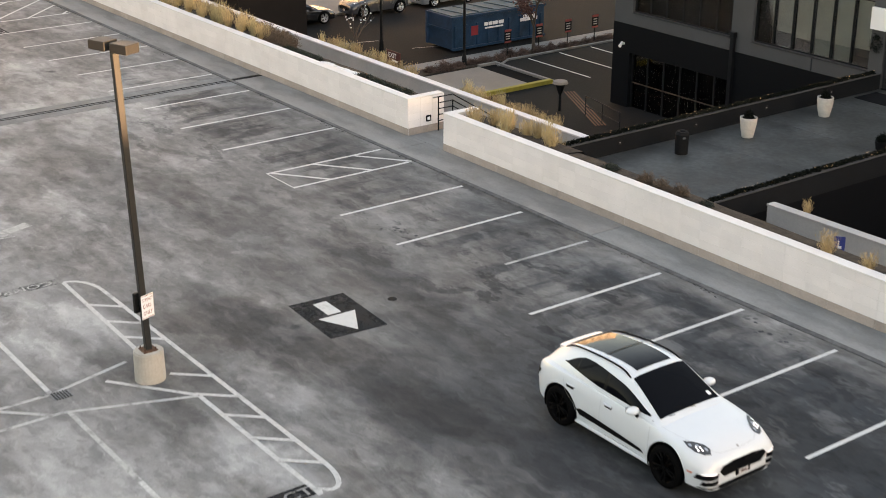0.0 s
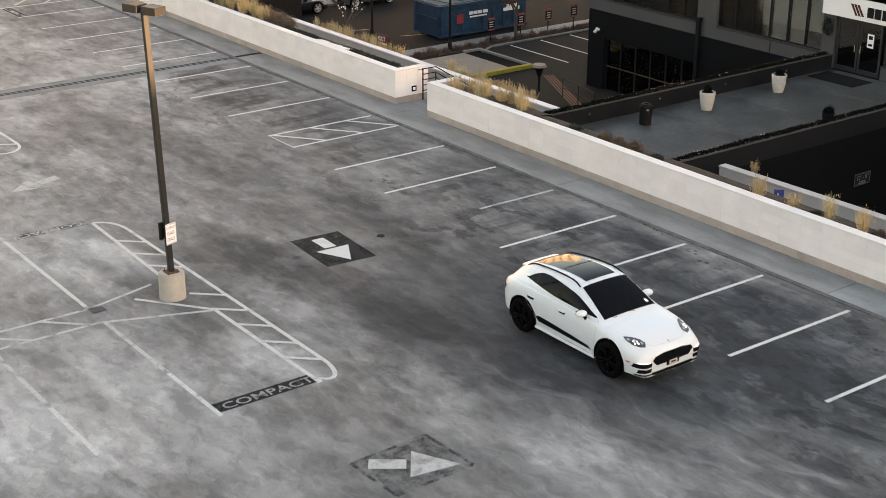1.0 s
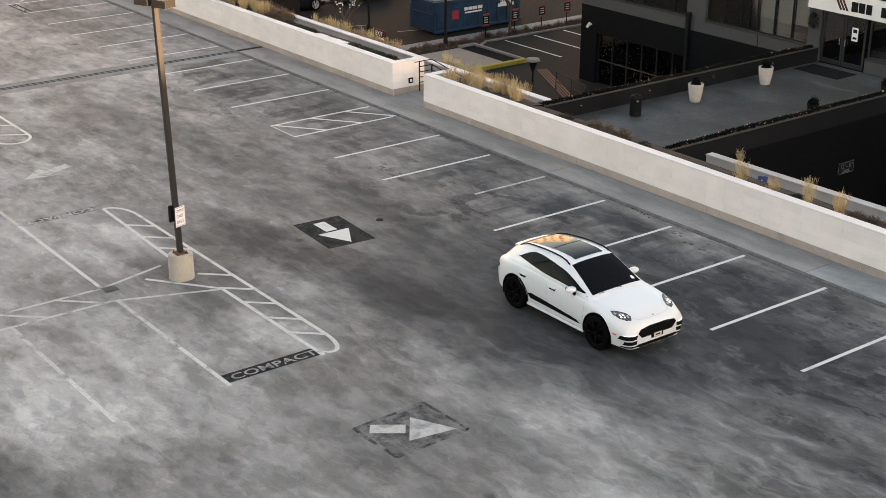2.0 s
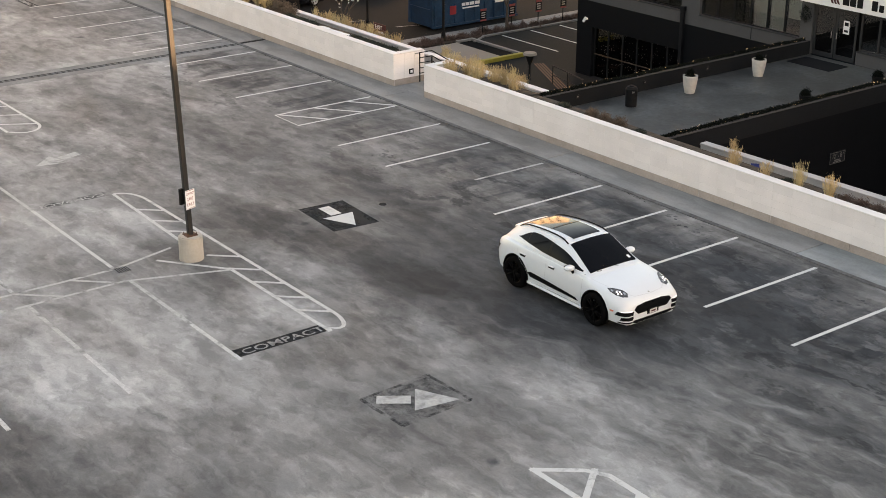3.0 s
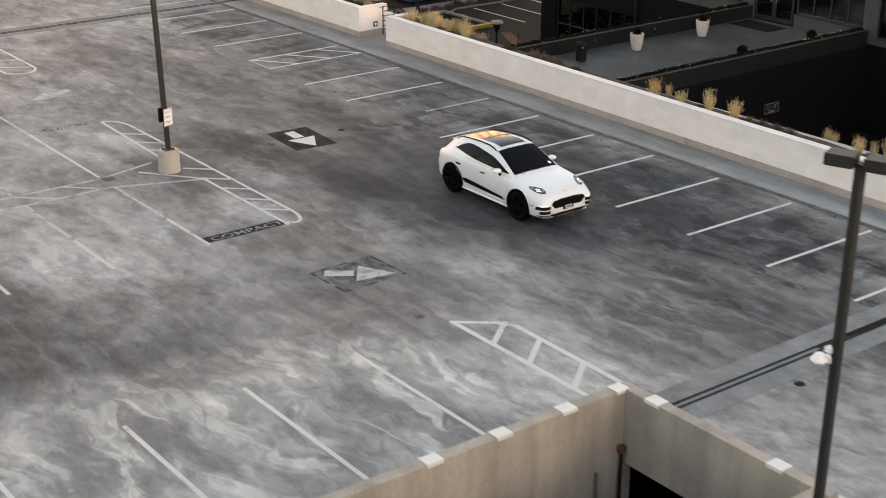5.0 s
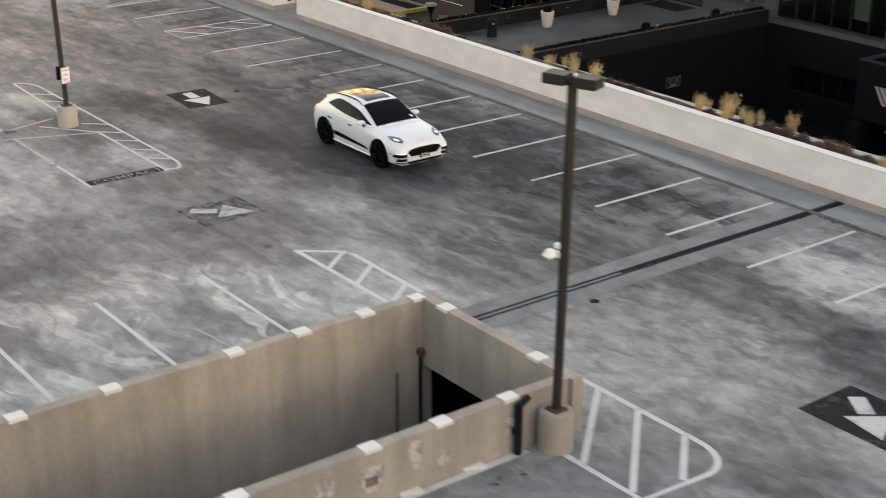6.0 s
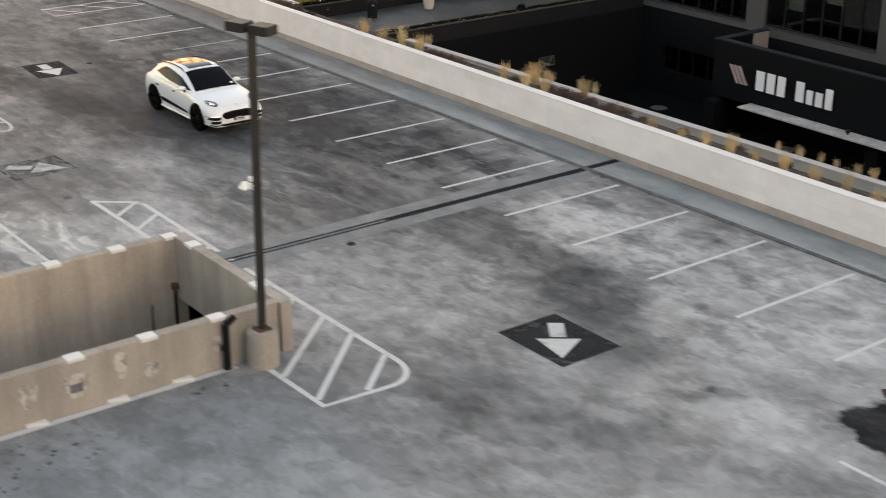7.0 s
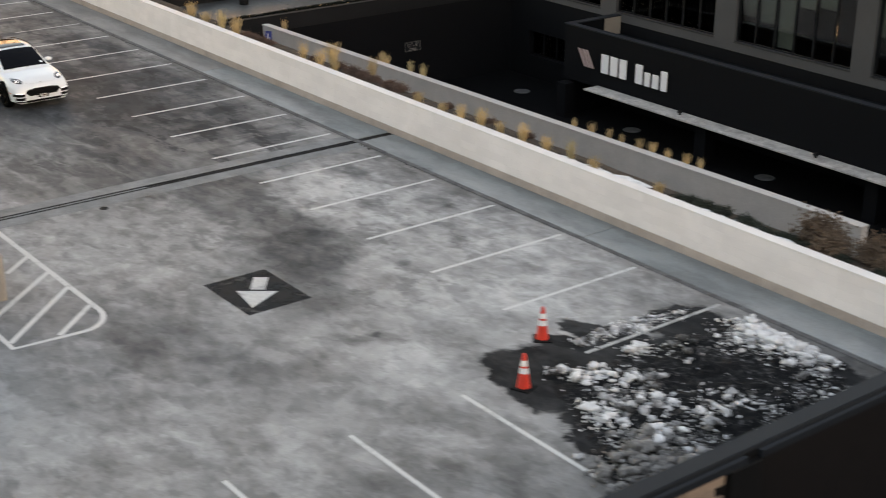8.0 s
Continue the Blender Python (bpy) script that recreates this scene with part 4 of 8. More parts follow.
for y in (-14.84, -16.2, -17.8, -19.4):
    bm = bmesh.new()
    low = [bm.verts.new(v) for v in ((29.325, y - 0.26, 0.0), (29.325, y + 0.12, 0.0), (29.47, y + 0.12, 0.0))]
    high_ = [bm.verts.new((v.co.x, v.co.y, 0.07)) for v in low]
    bm.faces.new(low)
    bm.faces.new(high_)
    for i in range(3):
        bm.faces.new((low[i], low[(i + 1) % 3], high_[(i + 1) % 3], high_[i]))
    bmesh.ops.recalc_face_normals(bm, faces=bm.faces)
    part("wheel_bracket", bm, M_CAPWHITE, well)
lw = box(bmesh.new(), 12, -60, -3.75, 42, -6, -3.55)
part("floor_lower", lw, M_DRIVE, None, "parking level below the light well, toned near black for its shade", kind="structure")["category"] = "floor"
# walls added to close the lower level, so no daylight leaks into the well
for name, x0, y0, x1, y1 in (("wall_lower_north", 24.9, -7.2, 42.2, -7.0), ("wall_lower_east", 42.0, -60, 42.2, -7.22)):
    part(name, box(bmesh.new(), x0, y0, -3.55, x1, y1, -0.355), M_WELL, None, "concrete wall added to keep outside light out of the lower level", kind="structure")["category"] = "wall"
pipe = empty("downpipe", "black downpipe with a bent head on the well wall", "pipe", (29.42, -13.95, 0))
part("tube", rod(bmesh.new(), (0, 0, 0), (0, 0, 0.98), 0.075, 12), M_BLACKMETAL, pipe)
part("bend", rod(bmesh.new(), (0, 0, 0.96), (0.02, 0.2, 1.10), 0.07, 12), M_BLACKMETAL, pipe)
part("bracket", box(bmesh.new(), -0.1, -0.08, 0.4, 0.0, 0.08, 0.5), M_BLACKMETAL, pipe)
ip = empty("corner_pipe", "thin dark pipe down the inner corner of the light well", "pipe", (24.93, -12.78, -3.5))
part("tube", rod(bmesh.new(), (0, 0, 0), (0, 0, 3.42), 0.035, 10), M_BLACKMETAL, ip)
part("elbow", box(bmesh.new(), -0.07, -0.07, 3.35, 0.07, 0.07, 3.5, 0.02), M_RUST, ip)
ip2 = empty("corner_pipe", "dark pipe on the west wall of the light well", "pipe", (24.9, -13.36, -3.5))
part("tube", rod(bmesh.new(), (0, 0, 0), (0, 0, 3.1), 0.03, 10), M_KERB, ip2)

# ---- east edge of the deck: slate coping over dark panels and tan brick
east = empty("wall_east_1", "east parapet with slate metal coping over dark panels and tan brick", "parapet wall", kind="structure")
part("core", box(bmesh.new(), 44.6, -70, -7, 44.9, 1.75, 1.02), M_DARKPANEL, east)
part("coping", box(bmesh.new(), 44.52, -70, 1.02, 44.88, 1.8, 1.10, 0.01), M_COPMETAL, east, "slate metal coping")
part("coping_lip", box(bmesh.new(), 44.882, -70, 0.96, 44.93, 1.8, 1.075, 0.006), M_BLACKMETAL, east)
for y0, y1 in ((-5.6, 1.8), (-70, -5.95)):
    part("fascia", box(bmesh.new(), 44.93, y0, 0.9, 45.02, y1, 1.05, 0.008), M_COPMETAL, east, "slate metal fascia")
part("panel", box(bmesh.new(), 44.93, -5.55, -7, 44.98, 1.75, 0.9), M_DARKPANEL, east)
part("post", box(bmesh.new(), 44.9, -6.35, -7, 45.05, -5.6, 0.9, 0.01), M_BLACKMETAL, east)
for r in range(6):
    for k in range(8):
        y = -6.4 - k * 0.45 - (0.22 if r % 2 else 0)
        part("brick", box(bmesh.new(), 44.9, y - 0.44, 0.66 - r * 0.2, 44.945, y, 0.85 - r * 0.2, 0.004), M_BRICK, east)

# ---- the terrace on the far side, one level down
TZ = -2.35
terrace = empty("floor_terrace", "smooth blue-grey terrace floor in front of the entrance", "terrace", kind="structure")
part("slab", box(bmesh.new(), -5.0, 6.4, -2.75, 1.7, 25.28, TZ), M_TERR, terrace)
for i, y in enumerate((10.2, 14.2, 18.2, 22.2)):
    part("slab_joint", box(bmesh.new(), -5.0, y, TZ + 0.001, 1.6, y + 0.02, TZ + 0.004), M_KERB, terrace)
M_CHAR = surface("dark_grey_render", (0.0115, 0.0123, 0.0138), 0.8, vary=0.2, scale=0.5, fine=14, bump_s=0.1, spec=0.1)
wl = part("wall_terrace_1", box(bmesh.new(), -5.3, 6.9, -7, -5.0, 25.28, -1.72, 0.01), M_CHAR, None, "low charcoal wall along the terrace under a garland", kind="structure")
wr = part("wall_terrace_2", box(bmesh.new(), 1.6, 5.9, -7, 1.9, 25.28, -1.72, 0.01), M_DARKWALL, None, "low charcoal wall along the terrace above the drive", kind="structure")
part("fascia", box(bmesh.new(), 1.903, 6.0, -2.45, 1.925, 25.25, -1.73, 0.004), M_CHAR, wr, "greyer render band under the cap")
for w in (wl, wr):
    w["category"] = "low wall"
for x in (-5.15, 1.75):
    c = part("trim", box(bmesh.new(), x - 0.18, 6.95, -1.718, x + 0.18, 25.2, -1.675, 0.006), M_GREYWALL, None, "narrow metal cap on the terrace wall", kind="structure")
    c["category"] = "wall cap"

# ---- office building behind
FY = 25.3
bld = empty("wall_north_1", "office building front, grey above and charcoal below, ribbon windows", "building front", kind="structure")
BX0, BX1, TOP = -20.9, 70.0, 6.0
GROUPS = [(-19.64, -13.24), (-12.0, -5.7), (2.3, 8.6), (9.68, 15.95), (17.15, 23.4), (24.42, 30.7), (31.9, 38.1), (39.3, 45.6), (46.8, 53.0), (54.2, 60.5)]
SILL, SILL_E, HEAD = -1.74, -2.03, 1.15


def slab(name, x0, x1, z0, z1, mat, y0=FY, y1=FY + 0.35):
    part(name, box(bmesh.new(), x0, y0, z0, x1, y1, z1), mat, bld)


slab("spandrel", BX0, -5.02, TZ + 0.0, SILL, M_GREYWALL)
slab("spandrel", -2.45, 2.3, TZ + 0.0, SILL, M_GREYWALL)
slab("spandrel", 2.3, 9.3, TZ + 0.0, SILL_E, M_GREYWALL)
slab("spandrel", 9.3, BX1, -2.45, SILL_E, M_GREYWALL)
slab("upper_wall", BX0, BX1, HEAD, TOP, M_GREYWALL)
for a, b in ((BX0, -19.64), (-13.24, -12.0), (-5.7, -5.02), (1.55, 2.3), (8.6, 9.68), (15.95, 17.15), (23.4, 24.42), (30.7, 31.9), (38.1, 39.3), (45.6, 46.8), (53.0, 54.2), (60.5, BX1)):
    slab("pier", a, b, SILL if b < 2.4 else SILL_E, HEAD, M_GREYWALL)
# charcoal lower storey, with the low window band cut in
slab("lower_wall", BX0, -19.7, -7.2, TZ, M_DARKWALL, FY - 0.03)
slab("lower_wall", -19.7, -13.1, -3.75, TZ, M_DARKWALL, FY - 0.03)
slab("lower_wall", -13.1, 3.4, -7.2, TZ, M_DARKWALL, FY - 0.03)
slab("lower_wall", 3.4, 9.3, -4.1, TZ, M_DARKWALL, FY - 0.03)
slab("lower_wall", 3.4, 9.3, -7.2, -5.4, M_DARKWALL, FY - 0.03)
slab("lower_wall", 9.3, BX1, -4.4, -2.45, M_DARKWALL, FY - 0.03)
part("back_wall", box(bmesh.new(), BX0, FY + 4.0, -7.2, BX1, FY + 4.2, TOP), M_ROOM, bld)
part("end_wall", box(bmesh.new(), BX0, FY + 0.35, -7.2, BX0 + 0.3, FY + 18, TOP), M_GREYWALL, bld)
part("roof", box(bmesh.new(), BX0, FY + 0.3, TOP - 0.3, BX1, FY + 18, TOP - 0.05), M_GREYWALL, bld)
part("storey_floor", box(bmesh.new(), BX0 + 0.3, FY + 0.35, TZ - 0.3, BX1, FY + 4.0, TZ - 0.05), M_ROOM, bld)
part("gutter_board", box(bmesh.new(), -8.6, FY - 0.02, TZ + 0.02, -8.57, FY, SILL - 0.05), M_FRAME, bld)

win_n = [0]


def window(x0, x1, z0, z1, panes, shades, frame_mat=M_FRAME, y=FY + 0.22, label="ribbon window with dark frames and half-drawn shades"):
    win_n[0] += 1
    w = empty("window_%d" % win_n[0], label, "window", kind="structure")
    step = (x1 - x0) / panes
    fr = part("window_frame", box(box(bmesh.new(), x0, y - 0.03, z0, x1, y + 0.06, z0 + 0.08), x0, y - 0.03, z1 - 0.08, x1, y + 0.06, z1), frame_mat, w)
    part("window_sill", box(bmesh.new(), x0 - 0.02, y - 0.24, z0 - 0.05, x1 + 0.02, y - 0.03, z0 + 0.015, 0.006), M_ALU if frame_mat is M_FRAME and z0 > -3 else frame_mat, w, "thin metal sill")
    for i in range(panes + 1):
        xm = x0 + i * step
        xm = min(max(xm, x0 + 0.04), x1 - 0.04)
        part("mullion", box(bmesh.new(), xm - 0.04, y - 0.06, z0 + 0.08, xm + 0.04, y + 0.06, z1 - 0.08), frame_mat, w)
    for i in range(panes):
        g = part("pane", box(bmesh.new(), x0 + i * step + 0.042, y, z0 + 0.08, x0 + (i + 1) * step - 0.042, y + 0.012, z1 - 0.08), M_GLASS, w)
        g.visible_shadow = False
        s = shades[i % len(shades)]
        if s:
            lo = z1 - (z1 - z0) * s[0]
            part("shade", box(bmesh.new(), x0 + i * step + 0.06, y + 0.10, lo, x0 + (i + 1) * step - 0.06, y + 0.11, z1 - 0.05), M_SHADE_G if s[1] else M_SHADE, w, "half-drawn roller shade")
            if len(s) > 2:
                part("shade", box(bmesh.new(), x0 + i * step + 0.06, y + 0.14, lo - (z1 - z0) * s[2], x0 + (i + 1) * step - 0.06, y + 0.15, lo), M_SHADE_G, w, "greenish lower blind")
    return w


S = [(0.70, 0), (0.76, 0), (0.80, 0), (0.74, 0, 0.24), (0.76, 0, 0.22), (0.74, 0)]
window(*GROUPS[0], SILL, HEAD, 6, [(0.62, 0), (0.6, 0), (0.55, 0), (0.6, 0), (0.66, 0, 0.3), (0.7, 0)])
window(*GROUPS[1], SILL, HEAD, 6, S)
window(*GROUPS[2], SILL_E, HEAD, 6, [None, None, (0.3, 1), None, (0.8, 1), None])
window(*GROUPS[3], SILL_E, HEAD, 6, [None, (0.7, 1), None, (0.5, 1), None, None])
window(*GROUPS[4], SILL_E, HEAD, 6, [(0.62, 1), (0.66, 1), (0.95, 1), (0.35, 1), (0.3, 1), None])
for g in GROUPS[5:]:
    window(*g, SILL_E, HEAD, 6, [(0.5, 1), None, (0.4, 1), None, None, (0.6, 1)])
window(-19.7, -13.1, -7.0, -3.75, 6, [None], label="dark ground-floor window band with thin frames")
window(3.4, 9.3, -5.4, -4.1, 6, [None], M_DARKWALL, label="dark low window band above the drive")
window(-2.45, 1.55, SILL, -0.05, 4, [None], M_ALU, label="entrance side window with aluminium frames")
part("rail", box(bmesh.new(), -19.6, FY + 0.12, -5.25, -13.2, FY + 0.15, -5.19), M_SOIL, bld, "dull brown rail inside the window")
for i in range(3):
    lad = part("ladder_leg", box(bmesh.new(), -18.9 + i * 0.35, FY + 0.6, -7.0, -18.84 + i * 0.35, FY + 0.66, -5.8 + 0.2 * i), M_STEEL, bld)

# entrance doors
dr_ = empty("door_1", "glazed double door with aluminium frames, closed", "door", (-4.98, FY + 0.1, TZ), kind="structure")
for i in range(2):
    x = i * 1.2
    leaf = part("leaf", box(box(box(box(bmesh.new(), x + 0.02, 0, 0.02, x + 0.12, 0.06, 2.35), x + 1.08, 0, 0.02, x + 1.18, 0.06, 2.35), x + 0.12, 0, 0.02, x + 1.08, 0.06, 0.22), x + 0.12, 0, 2.23, x + 1.08, 0.06, 2.35), M_ALU, dr_)
    part("pane", box(bmesh.new(), x + 0.12, 0.02, 0.22, x + 1.08, 0.032, 2.23), M_GLASS, leaf).visible_shadow = False
    part("handle", rod(bmesh.new(), (x + (1.05 if i == 0 else 0.15), -0.06, 0.95), (x + (1.05 if i == 0 else 0.15), -0.06, 1.25), 0.018), M_STEEL, leaf, "steel pull handle")
part("notice", box(bmesh.new(), 1.62, 0.012, 1.25, 1.95, 0.018, 1.85), M_SIGNWHITE, dr_, "white notice on the glass")
part("notice_print", box(box(bmesh.new(), 1.68, 0.008, 1.62, 1.89, 0.0115, 1.78), 1.68, 0.008, 1.33, 1.89, 0.0115, 1.43), M_FRAME, dr_)
part("transom", box(bmesh.new(), -0.05, 0, 2.36, 2.5, 0.1, 2.5), M_FRAME, dr_)
fas = empty("fascia_sign", "white sign board over the entrance with dark raised shapes", "sign", (0, FY - 0.12, 0))
part("board", box(bmesh.new(), -5.68, -0.06, 0.06, 1.9, 0.1, 0.95, 0.01), M_SIGNWHITE, fas)
for i in range(3):
    bm = bmesh.new()
    x = -4.2 + i * 0.17
    f = bm.faces.new([bm.verts.new(v) for v in ((x, -0.072, 0.72), (x + 0.13, -0.072, 0.72), (x + 0.42, -0.072, 0.24), (x + 0.29, -0.072, 0.24))])
    part("logo_stroke", bm, M_SIGNBROWN, fas, "maroon slanted stroke")
for i, (w_, h_) in enumerate([(0.34, 0.44), (0.32, 0.44), (0.3, 0.44), None, (0.3, 0.44), (0.22, 0.31), (0.24, 0.31), (0.22, 0.44)] if False else [(0.34, 0.44), (0.32, 0.44), (0.3, 0.44), (0, 0), (0.3, 0.44), (0.24, 0.31), (0.24, 0.31), (0.24, 0.44)]):
    if w_:
        part("letter_bar", box(bmesh.new(), -3.3 + i * 0.39, -0.09, 0.26, -3.3 + i * 0.39 + w_, -0.061, 0.26 + h_, 0.01), M_FRAME, fas, "dark raised bar in place of a letter")
wreath = empty("wreath", "round dark evergreen wreath on the grey pier", "wreath", (-5.36, FY - 0.03, -0.5))
bm = bmesh.new()
rg = random.Random(5)
for i in range(420):
    a, b = rg.uniform(0, math.tau), rg.uniform(0, math.tau)
    r = 0.24 + 0.17 * math.cos(b) * rg.random()
    c = Vector((r * math.cos(a) * 0.9, -0.08 + 0.09 * math.sin(b), r * math.sin(a) * 1.15))
    d = Vector((rg.uniform(-1, 1), rg.uniform(-1, 0.4), rg.uniform(-1, 1))) * 0.09
    e = d.cross(Vector((rg.random(), rg.random(), rg.random()))).normalized() * 0.02
    bm.faces.new([bm.verts.new(c - e), bm.verts.new(c + e), bm.verts.new(c + d)])
M_EVERGREEN = surface("evergreen_needles", (0.0045, 0.0065, 0.0045), 0.8, vary=0.4, scale=6, bump_s=0, spec=0.1)
part("foliage", bm, M_EVERGREEN, wreath)
mat_ = tagged(part("door_mat", box(bmesh.new(), -4.75, 23.35, TZ + 0.001, -2.35, 24.75, TZ + 0.02, 0.008), M_JOINTBLACK, None, "black rubber mat before the entrance doors"), category="door mat")

# downpipe, camera on the front
dp = empty("downpipe", "dark square downpipe on the building front", "pipe", (-13.0, FY - 0.12, -7.2))
part("tube", box(bmesh.new(), -0.1, -0.08, 0, 0.1, 0.08, 5.5), M_FRAME, dp)
part("hopper", box(bmesh.new(), -0.14, -0.12, 5.5, 0.14, 0.11, 5.75, 0.02), M_FRAME, dp)
cc = empty("security_camera", "white security camera on the charcoal wall", "camera", (-20.1, FY - 0.03, -3.35))
part("mount", box(bmesh.new(), -0.06, -0.1, -0.05, 0.06, 0.0, 0.05, 0.01), M_WHITEPL, cc)
part("arm", rod(bmesh.new(), (0, -0.08, 0), (0.02, -0.18, 0.05), 0.03), M_WHITEPL, cc)
part("housing", rod(bmesh.new(), (0.06, -0.16, 0.1), (-0.06, -0.26, -0.14), 0.07, 12), M_WHITEPL, cc)

# ---- bank drive-in: box with a parapet rim, sign and a shallow canopy
M_DUSTY = surface("dusty_canopy_top", (0.42, 0.405, 0.385), 0.9, vary=0.35, scale=1.5, fine=7, bump_s=0.3)
por = empty("bank_portico", "charcoal drive-in portico with a pale canopy strip and raised sign", "portico", kind="structure")
PX0, PX1, PY = 9.75, 62.0, 22.0
part("front", box(bmesh.new(), PX0, PY, -4.6, PX1, PY + 0.3, -2.15, 0.01), M_DARKWALL, por)
part("side", box(bmesh.new(), PX0, PY + 0.3, -6.6, PX0 + 0.3, FY - 0.03, -2.15), M_DARKWALL, por)
part("rim", box(bmesh.new(), PX0 - 0.03, PY - 0.03, -2.15, PX1, PY + 0.35, -2.09, 0.008), M_COPMETAL, por)
part("rim", box(bmesh.new(), PX0 - 0.03, PY + 0.352, -2.15, PX0 + 0.34, FY - 0.035, -2.09, 0.008), M_COPMETAL, por)
part("roof", box(bmesh.new(), PX0 + 0.3, PY + 0.3, -3.2, PX1, FY - 0.03, -3.0), M_DARKWALL, por)
part("parapet_lining", box(bmesh.new(), PX0 + 0.301, PY + 0.9 + 0.4 * (FY - PY), -3.0, PX0 + 0.33, FY - 0.04, -2.16), M_SLAB, por, "tan inner face of the rim")
part("soffit", box(bmesh.new(), PX0, PY, -4.7, PX1, FY - 0.03, -4.602), M_DARKWALL, por)
part("canopy", box(bmesh.new(), 12.1, 21.1, -4.67, PX1, PY - 0.002, -4.6, 0.01), M_DUSTY, por, "pale dusty canopy top")
for x in (17.66, 24.96, 32.26):
    part("canopy_lamp", cyl(cyl(bmesh.new(), x, 21.6, -4.6, -4.5, 0.05), x, 21.6, -4.5, -4.4, 0.12, 0.09), M_BLACKMETAL, por)
for x in (9.75, 18.6, 27.4, 36.2, 45.0):
    part("column", box(bmesh.new(), x, 21.6, -6.6, x + 0.6, 22.2, -4.86), M_DARKWALL, por)
part("recess_wall", box(bmesh.new(), PX0 + 0.3, FY - 0.4, -6.6, PX1, FY - 0.1, -4.7), M_DARKWALL, por)
for i in range(3):
    bm = bmesh.new()
    x = 10.75 + i * 0.24
    bm.faces.new([bm.verts.new(v) for v in ((x, 21.965, -3.08), (x + 0.15, 21.965, -3.08), (x + 0.62, 21.965, -3.85), (x + 0.47, 21.965, -3.85))])
    ext = bmesh.ops.extrude_face_region(bm, geom=bm.faces[:])
    bmesh.ops.translate(bm, verts=[v for v in ext["geom"] if isinstance(v, bmesh.types.BMVert)], vec=(0, -0.06, 0))
    bmesh.ops.recalc_face_normals(bm, faces=bm.faces)
    part("logo_stroke", bm, surface("pink_logo_paint", (0.42, 0.30, 0.29), 0.5, vary=0.05, bump_s=0) if i == 0 else bpy.data.materials["pink_logo_paint"], por, "pale pink slanted stroke")
x = 12.34
for w_, h_ in ((0.45, 0.88), (0.44, 0.88), (0.42, 0.88), (0.30, 0), (0.42, 0.88), (0.33, 0.62), (0.36, 0.62), (0.36, 0.88)):
    if h_:
        part("letter_bar", box(bmesh.new(), x, 21.9, -3.93, x + w_, 21.97, -3.93 + h_, 0.02), M_SIGNWHITE, por, "white raised bar in place of a letter")
    x += w_ + 0.15

# clearance sign on the terrace wall
M_SIGNDIM = surface("dulled_white_sign_ink", (0.17, 0.17, 0.17), 0.7, vary=0.2, bump_s=0)
cs = empty("clearance_sign", "black clearance sign with white numerals on the terrace wall", "sign", (1.905, 18.38, -4.58))
part("plate", box(bmesh.new(), 0, 0, 0, 0.03, 0.98, 0.5), M_FRAME, cs)
part("border", box(box(box(box(bmesh.new(), 0.03, 0.02, 0.02, 0.034, 0.96, 0.035), 0.03, 0.02, 0.465, 0.034, 0.96, 0.48), 0.03, 0.02, 0.035, 0.034, 0.035, 0.465), 0.03, 0.945, 0.035, 0.034, 0.96, 0.465), M_SIGNDIM, cs)
for ch, yy in (("1", 0.12), ("2", 0.24), ("'", 0.40), ("-", 0.50), ("8", 0.64), ('"', 0.80)):
    text_mesh(ch, 0.27, 0.002, Matrix.Translation((0.036, yy, 0.23)) @ FACE_EAST, M_SIGNDIM, "numeral" if ch.isdigit() else "mark", cs)
part("small_print", box(box(bmesh.new(), 0.03, 0.3, 0.13, 0.034, 0.68, 0.17), 0.03, 0.24, 0.06, 0.034, 0.74, 0.1), M_SIGNDIM, cs)

# ---- street level
GZ = -6.5
ground = part("ground", fill([(-700, -700), (700, -700), (700, 700), (-700, 700)], GZ - 0.16), M_ASPHALT, None, "asphalt ground that runs out to the horizon", kind="structure")
ground["category"] = "ground"
road = part("road", box(bmesh.new(), -46.6, -120, GZ - 0.155, -32.9, 160, GZ - 0.13), M_ASPHALT, None, "brown-grey asphalt street with worn patches", kind="structure")
road["category"] = "road"
lot = part("parking_lot", box(bmesh.new(), -30.55, 10.3, GZ - 0.16, -2, 60, GZ - 0.02), M_ASPHALT, None, "dark asphalt parking lot at street level", kind="structure")
lot["category"] = "parking lot"
drive = part("driveway", box(bmesh.new(), -1.9, 10.3, GZ - 0.16, 62, 25.2, GZ - 0.01), M_DRIVE, None, "drive before the bank, its shade put into a near-black colour", kind="structure")
drive["category"] = "driveway"
pav = empty("pavement_street", "pale concrete pavement along the street with a planted strip", "pavement", kind="structure")
y = -60.0
while y < 120:
    part("flag", box(bmesh.new(), -32.9, y, GZ - 0.16, -31.75, y + 2.98, GZ, 0.01), M_PAVE, pav)
    y += 3.0
part("bed", box(bmesh.new(), -31.74, -60, GZ - 0.16, -30.75, 120, GZ - 0.03), M_SOIL, pav, "dark planted strip")
part("kerb", box(bmesh.new(), -30.74, 26.4, GZ - 0.16, -30.56, 60, GZ + 0.07, 0.01), M_PAVE, pav)
part("kerb_corner", rod(bmesh.new(), (-30.6, 26.4, GZ), (-29.9, 25.2, GZ), 0.08), M_PAVE, pav)
part("far_kerb", box(bmesh.new(), -46.9, -120, GZ - 0.16, -46.6, 160, GZ, 0.01), M_PAVE, pav)
part("far_flags", box(bmesh.new(), -52, -120, GZ - 0.16, -46.91, 160, GZ - 0.01), M_PAVE, pav)
